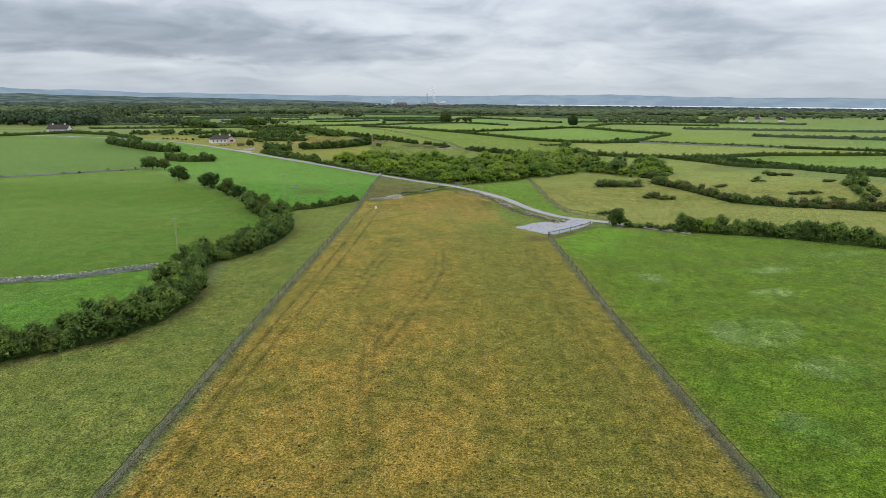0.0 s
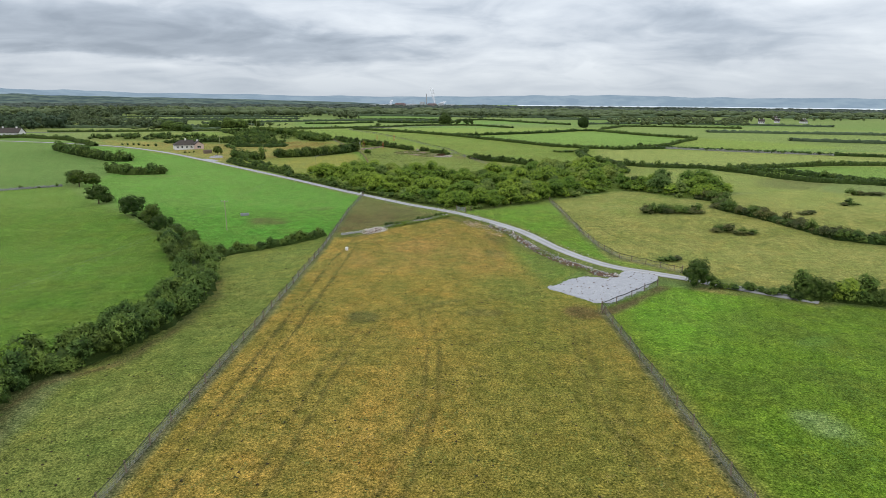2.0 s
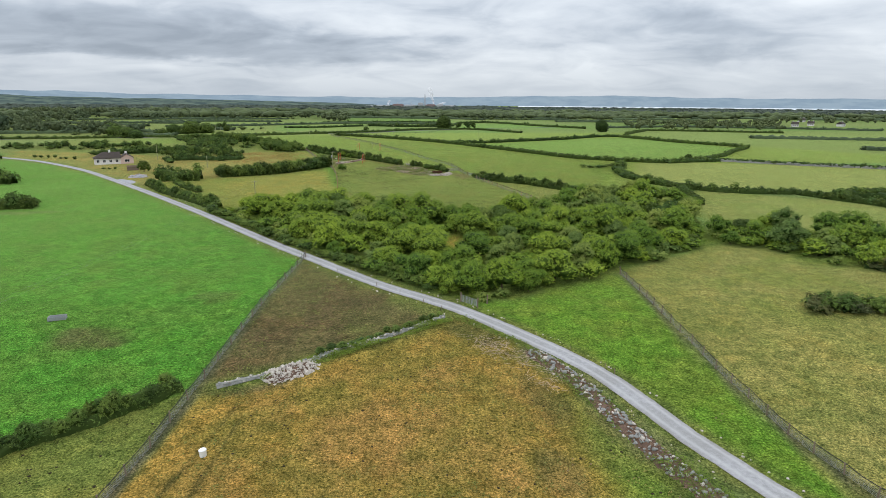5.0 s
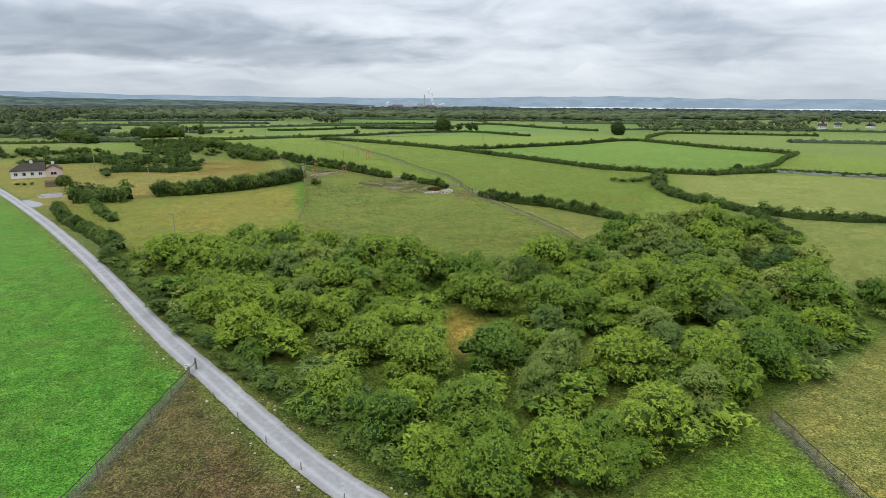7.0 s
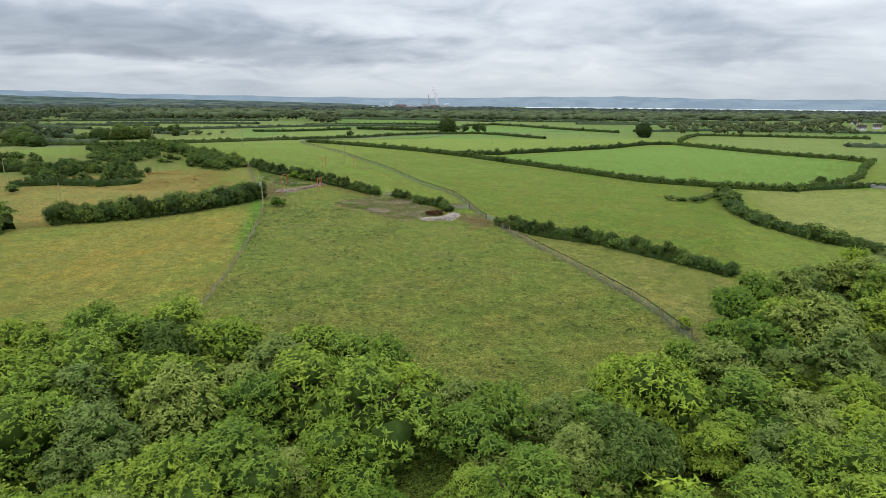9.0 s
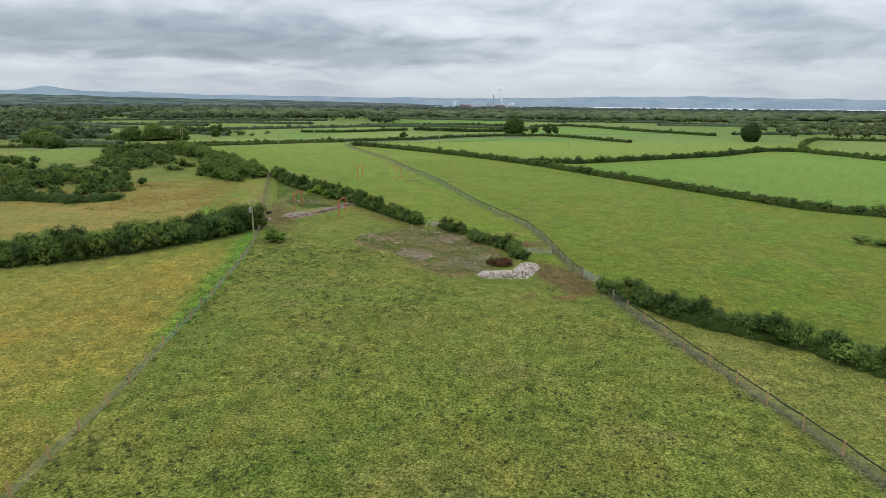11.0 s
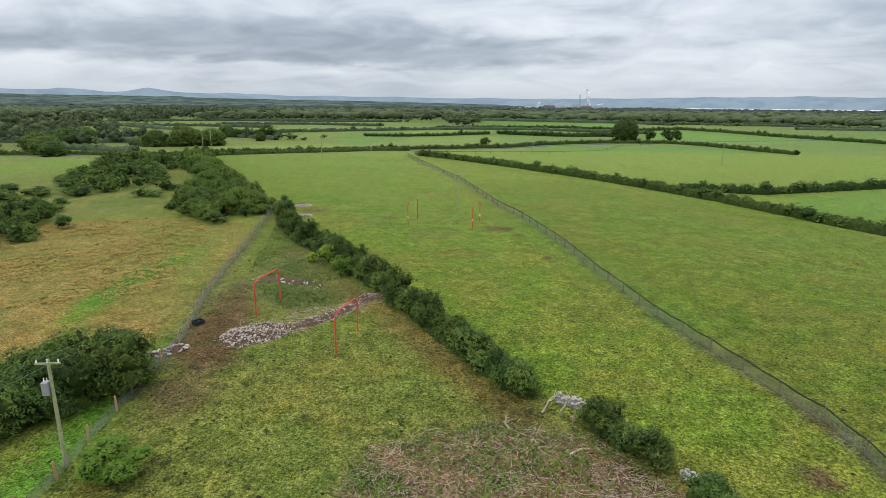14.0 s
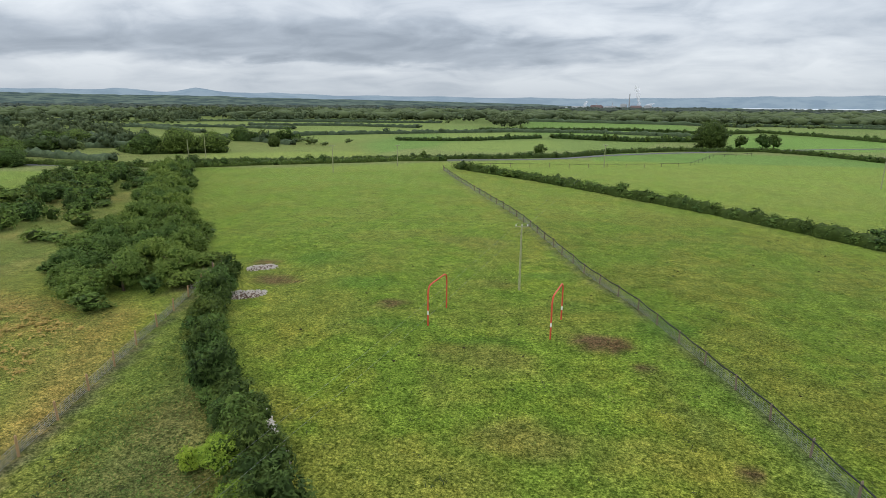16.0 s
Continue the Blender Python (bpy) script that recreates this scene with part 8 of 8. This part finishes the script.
def house(x, y, rz, W, D, eave, ridge, label, wallm, endm, hip=True, chims=(0.3, 0.72), wins=5, gable_end=True, wing=0.0):
    """A low house. Local x runs along the front, which looks to -y."""
    t = thing("house", x, y, tz(x, y), rz, label, "house", "houses")
    th = 0.3
    # front and back, with openings cut through
    for nm, y0, n in (("wall", 0.0, wins), ("wall", D - th, 2)):
        w = 1.1
        cs = [W * (k + 0.6) / (n + 0.2) for k in range(n)]
        us = sorted([0.0, W] + [c - w / 2 for c in cs] + [c + w / 2 for c in cs])
        vs = [-0.3, 0.95, 2.15, eave]
        bm = wall_grid(us, vs, {(2 * k + 1, 1) for k in range(n)}, y0, th)
        part(nm, bm, wallm, t)
        for c in cs:
            bm = bmesh.new()
            box(bm, c - w / 2, c + w / 2, y0 + 0.12, y0 + 0.16, 0.95, 2.15)
            win = part("window", bm, GLASS, t, "dark window in white frame")
            bm = bmesh.new()
            for b in ((c - w / 2, c + w / 2, 0.95, 1.02), (c - w / 2, c + w / 2, 2.08, 2.15), (c - w / 2, c - w / 2 + 0.07, 1.02, 2.08), (c + w / 2 - 0.07, c + w / 2, 1.02, 2.08), (c - 0.03, c + 0.03, 1.02, 2.08)):
                box(bm, b[0], b[1], y0 + 0.08, y0 + 0.115, b[2], b[3])
            part("window_frame", bm, WHITE, win)
    for x0, isend in ((0.0, False), (W - th, True)):
        bm = bmesh.new()
        box(bm, x0, x0 + th, th, D - th, -0.3, eave)
        if isend and gable_end:
            vs = [bm.verts.new((x0 + dx, yy, zz)) for dx in (0, th) for yy, zz in ((0.0, eave), (D, eave), (D / 2, ridge - 0.08))]
            bm.faces.new(vs[:3]), bm.faces.new(vs[3:][::-1])
            for i in range(3):
                j = (i + 1) % 3
                bm.faces.new((vs[i], vs[3 + i], vs[3 + j], vs[j]))
        part("end_wall", bm, endm if isend else wallm, t)
    if wing:
        front_wing(t, W, D, wing, eave, eave + 1.75, endm)
    else:
        bm = bmesh.new()
        box(bm, W + 0.005, W + 0.05, D * 0.42, D * 0.42 + 1.8, 0.9, 2.15)
        part("window", bm, GLASS, t)
    # roof
    bm = bmesh.new()
    o, hx = 0.35, (D * 0.5 if hip else 0.0)
    A, B, C, E = (-o, -o, eave - 0.05), (W + o, -o, eave - 0.05), (W + o, D + o, eave - 0.05), (-o, D + o, eave - 0.05)
    R0, R1 = (hx, D / 2, ridge), ((W + o) if gable_end else W - hx, D / 2, ridge)
    for off in (0.0, 0.16):
        a, b, c, e, r0, r1 = [bm.verts.new((p[0], p[1], p[2] + off)) for p in (A, B, C, E, R0, R1)]
        bm.faces.new((a, b, r1, r0)), bm.faces.new((c, e, r0, r1)), bm.faces.new((e, a, r0))
        if not gable_end:
            bm.faces.new((b, c, r1))
    bm.verts.ensure_lookup_table()
    for i, j in ((0, 1), (2, 3), (3, 0)) + (((1, 2),) if not gable_end else ((1, 5), (5, 2))):
        bm.faces.new((bm.verts[i], bm.verts[j], bm.verts[j + 6], bm.verts[i + 6]))
    bmesh.ops.recalc_face_normals(bm, faces=bm.faces)
    roof = part("roof", bm, SLATE, t, "dark slate roof")
    for u in chims:
        bm = bmesh.new()
        box(bm, W * u - 0.45, W * u + 0.45, D / 2 - 0.35, D / 2 + 0.35, ridge - 0.9, ridge + 0.7, 0.03)
        box(bm, W * u - 0.52, W * u + 0.52, D / 2 - 0.42, D / 2 + 0.42, ridge + 0.7, ridge + 0.82)
        for k in (-0.22, 0.22):
            tube(bm, (W * u + k, D / 2, ridge + 0.82), (W * u + k, D / 2, ridge + 1.1), 0.12, 0.1, 8)
        part("chimney", bm, wallm, roof, "pale rendered chimney")
    return t


house(-153.0, 383.0, 32, 10.3, 7.0, 2.7, 5.2, "long white bungalow with dark hipped roof and pink wing", RENDER_W, RENDER_P, True, (0.62,), 4, True, 5.2)
house(-305.7, 450.1, 4, 15, 8, 3.0, 6.2, "white bungalow with dark roof among trees", RENDER_W, RENDER_W, False, (0.2, 0.8), 4)


def shed(x, y, rz, W, D, h, label, wallm, roofm):
    t = thing("shed", x, y, tz(x, y), rz, label, "shed", "sheds")
    for nm, b in (("wall", (0, W, 0, 0.12, -0.2, h)), ("wall", (0, W, D - 0.12, D, -0.2, h)), ("end_wall", (0, 0.12, 0.12, D - 0.12, -0.2, h)), ("end_wall", (W - 0.12, W, 0.12, D - 0.12, -0.2, h))):
        bm = bmesh.new()
        box(bm, *b)
        part(nm, bm, wallm, t)
    bm = bmesh.new()
    vs = [bm.verts.new(p) for p in ((-0.2, -0.2, h), (W + 0.2, -0.2, h), (W + 0.2, D / 2, h + D * 0.2), (-0.2, D / 2, h + D * 0.2), (W + 0.2, D + 0.2, h), (-0.2, D + 0.2, h))]
    bm.faces.new(vs[:4]), bm.faces.new((vs[3], vs[2], vs[4], vs[5]))
    r = bmesh.ops.solidify(bm, geom=bm.faces[:], thickness=0.08)
    bm.faces.new([bm.verts.new(p) for p in ((0, 0.1, h), (0, D - 0.1, h), (0, D / 2, h + D * 0.18))])
    bm.faces.new([bm.verts.new(p) for p in ((W, 0.1, h), (W, D - 0.1, h), (W, D / 2, h + D * 0.18))])
    part("roof", bm, roofm, t)
    return t


shed(-130.2, 367.2, 28, 4.2, 2.6, 1.5, "small grey timber shed in the rough garden", WOOD, WOOD)
stone_heap([(-118.1, 349.8), (-115.6, 350.2)], 2.4, 1.5, 60, 0.22, "heap of pale grey gravel beside the lane", STONES, 21, PADM)
hedge([(-142.3, 370.9), (-136.9, 371.1)], 1.6, 0.9, "clipped low hedge before the bungalow", 1.5, BUSHES_LOW, 61, 0.1)
hedge([(-196.6, 408.1), (-182.7, 405.1), (-168.8, 397.3)], 2.0, 1.3, "brown-green bushes along the lane bank", 2.2, BUSHES_LOW, 62, 0.4, 0.3)
hedge([(-130.5, 400.9), (-118.3, 404.4), (-104.2, 402.3), (-96, 408)], 4.0, 2.0, "scrub behind the bungalow", 2.6, BUSHES_LOW, 63, 0.4)
hedge([(-175, 420), (-149.9, 431.7), (-140, 428)], 5.0, 2.6, "scrub behind the bungalow", 2.6, BUSHES_LOW, 64, 0.4)
rnd = random.Random(4)
for x, y, s in ((401.5, 800.6, 0.8), (438.2, 831, 0.8), (469.3, 815.6, 0.8), (792.8, 1625.1, 0.8), (959.6, 1476.7, 0.8), (1508.7, 2242.8, 0.8), (1637.8, 2304, 0.8),
                (120, 1120, 0.8), (60, 1240, 0.8), (-160, 1350, 0.9), (520, 980, 0.8), (-700, 1400, 1.0), (-420, 1500, 1.0), (-300, 1600, 1.0)):
    house(x, y, rnd.uniform(-40, 40), rnd.uniform(8, 11) * s, 6.5, 2.7, 5.4, "distant white house with dark roof among trees", RENDER_W, RENDER_W, rnd.random() < 0.3, (0.15, 0.85), 3)

# ---------------------------------------------------------------- far works with steam
CONC = plain("pale_concrete", (0.42, 0.43, 0.44), 0.9, var=0.15, scale=0.05)
RUST = plain("rust_red_cladding", (0.24, 0.18, 0.17), 0.9, var=0.2, scale=0.05)
FX, FY = -78.0, 2700.0
works = thing("alumina_works", FX, FY, tz(FX, FY), 0, "far industrial plant with tall stack and sheds", "factory")
for x0, x1, y0, y1, h, m in ((-210, -150, -30, 30, 8, CONC), (-140, -95, -20, 40, 13, RUST), (-90, -40, -40, 30, 10, CONC), (-30, -8, -20, 30, 19, CONC), (4, 46, -30, 40, 12, RUST), (52, 80, -30, 20, 14, CONC), (84, 130, -30, 40, 8, CONC), (-260, -225, -20, 20, 6, CONC)):
    bm = bmesh.new()
    box(bm, x0, x1, y0, y1, -2, h, 0.6)
    box(bm, x0 + 4, x1 - 4, y0 + 8, y1 - 8, h, h + 2.5)
    part("plant_building", bm, m, works)
for x, h, r in ((0, 56, 2.6), (-60, 24, 1.6), (30, 22, 1.6), (-118, 22, 1.6)):
    bm = bmesh.new()
    tube(bm, (x, 0, 0), (x, 0, h), r, r * 0.7, 14)
    part("stack", bm, CONC, works, "tall concrete chimney stack")


def steam(x, y, z, h, lean, r0, r1, seed, label):
    m, nt, b = mat("steam")
    f = noise_tex(nt, 0.06, 4)
    dif, tra, clear = nt.nodes.new("ShaderNodeBsdfDiffuse"), nt.nodes.new("ShaderNodeBsdfTranslucent"), nt.nodes.new("ShaderNodeBsdfTransparent")
    m1, m2 = nt.nodes.new("ShaderNodeMixShader"), nt.nodes.new("ShaderNodeMixShader")
    dif.inputs["Color"].default_value = tra.inputs["Color"].default_value = (0.97, 0.97, 0.98, 1)
    nt.links.new(dif.outputs[0], m1.inputs[1]), nt.links.new(tra.outputs[0], m1.inputs[2])
    nt.links.new(clear.outputs[0], m2.inputs[1]), nt.links.new(m1.outputs[0], m2.inputs[2])
    nt.links.new(rng(nt, f, 0.3, 0.7, 0.12, 0.55), m2.inputs[0])
    out = [n for n in nt.nodes if n.type == "OUTPUT_MATERIAL"][0]
    nt.links.new(m2.outputs[0], out.inputs["Surface"])
    n, seg = 40, 14
    V = []
    for i in range(n + 1):
        u = i / n
        cx, cy, cz = x + lean * u ** 1.4 + 3 * noise.noise((u * 4, seed, 0)), y, z + h * u
        k = (r0 + (r1 - r0) * u) * min(1, 6 * (1 - u) + 0.15)
        for j in range(seg):
            a = 6.2832 * j / seg
            q = k * (1 + 0.55 * noise.noise((math.cos(a) * 1.2, math.sin(a) * 1.2 + seed, u * h * 0.16)))
            V.append((cx + math.cos(a) * q, cy + math.sin(a) * q, cz))
    F = [(i * seg + j, i * seg + (j + 1) % seg, (i + 1) * seg + (j + 1) % seg) for i in range(n) for j in range(seg)]
    F += [(i * seg + j, (i + 1) * seg + (j + 1) % seg, (i + 1) * seg + j) for i in range(n) for j in range(seg)]
    blocks = [(np.array(V), np.array(F), 0)]
    ob = mesh_part("steam_plume", mesh_of("steam_plume", blocks, [m]), None, None)
    ob.data.polygons.foreach_set("use_smooth", np.ones(len(ob.data.polygons), bool))
    tagged(ob, label, "steam", kind="stuff")


steam(FX + 36, FY, tz(FX, FY) + 14, 72, -18, 3, 10, 1, "white steam plume rising from the far works")
steam(FX + 60, FY, tz(FX, FY) + 8, 16, 26, 9, 9, 2, "low white steam drifting from the far works")
steam(FX - 160, FY, tz(FX, FY) + 12, 18, 6, 4, 6, 3, "small puff of steam over the far works")
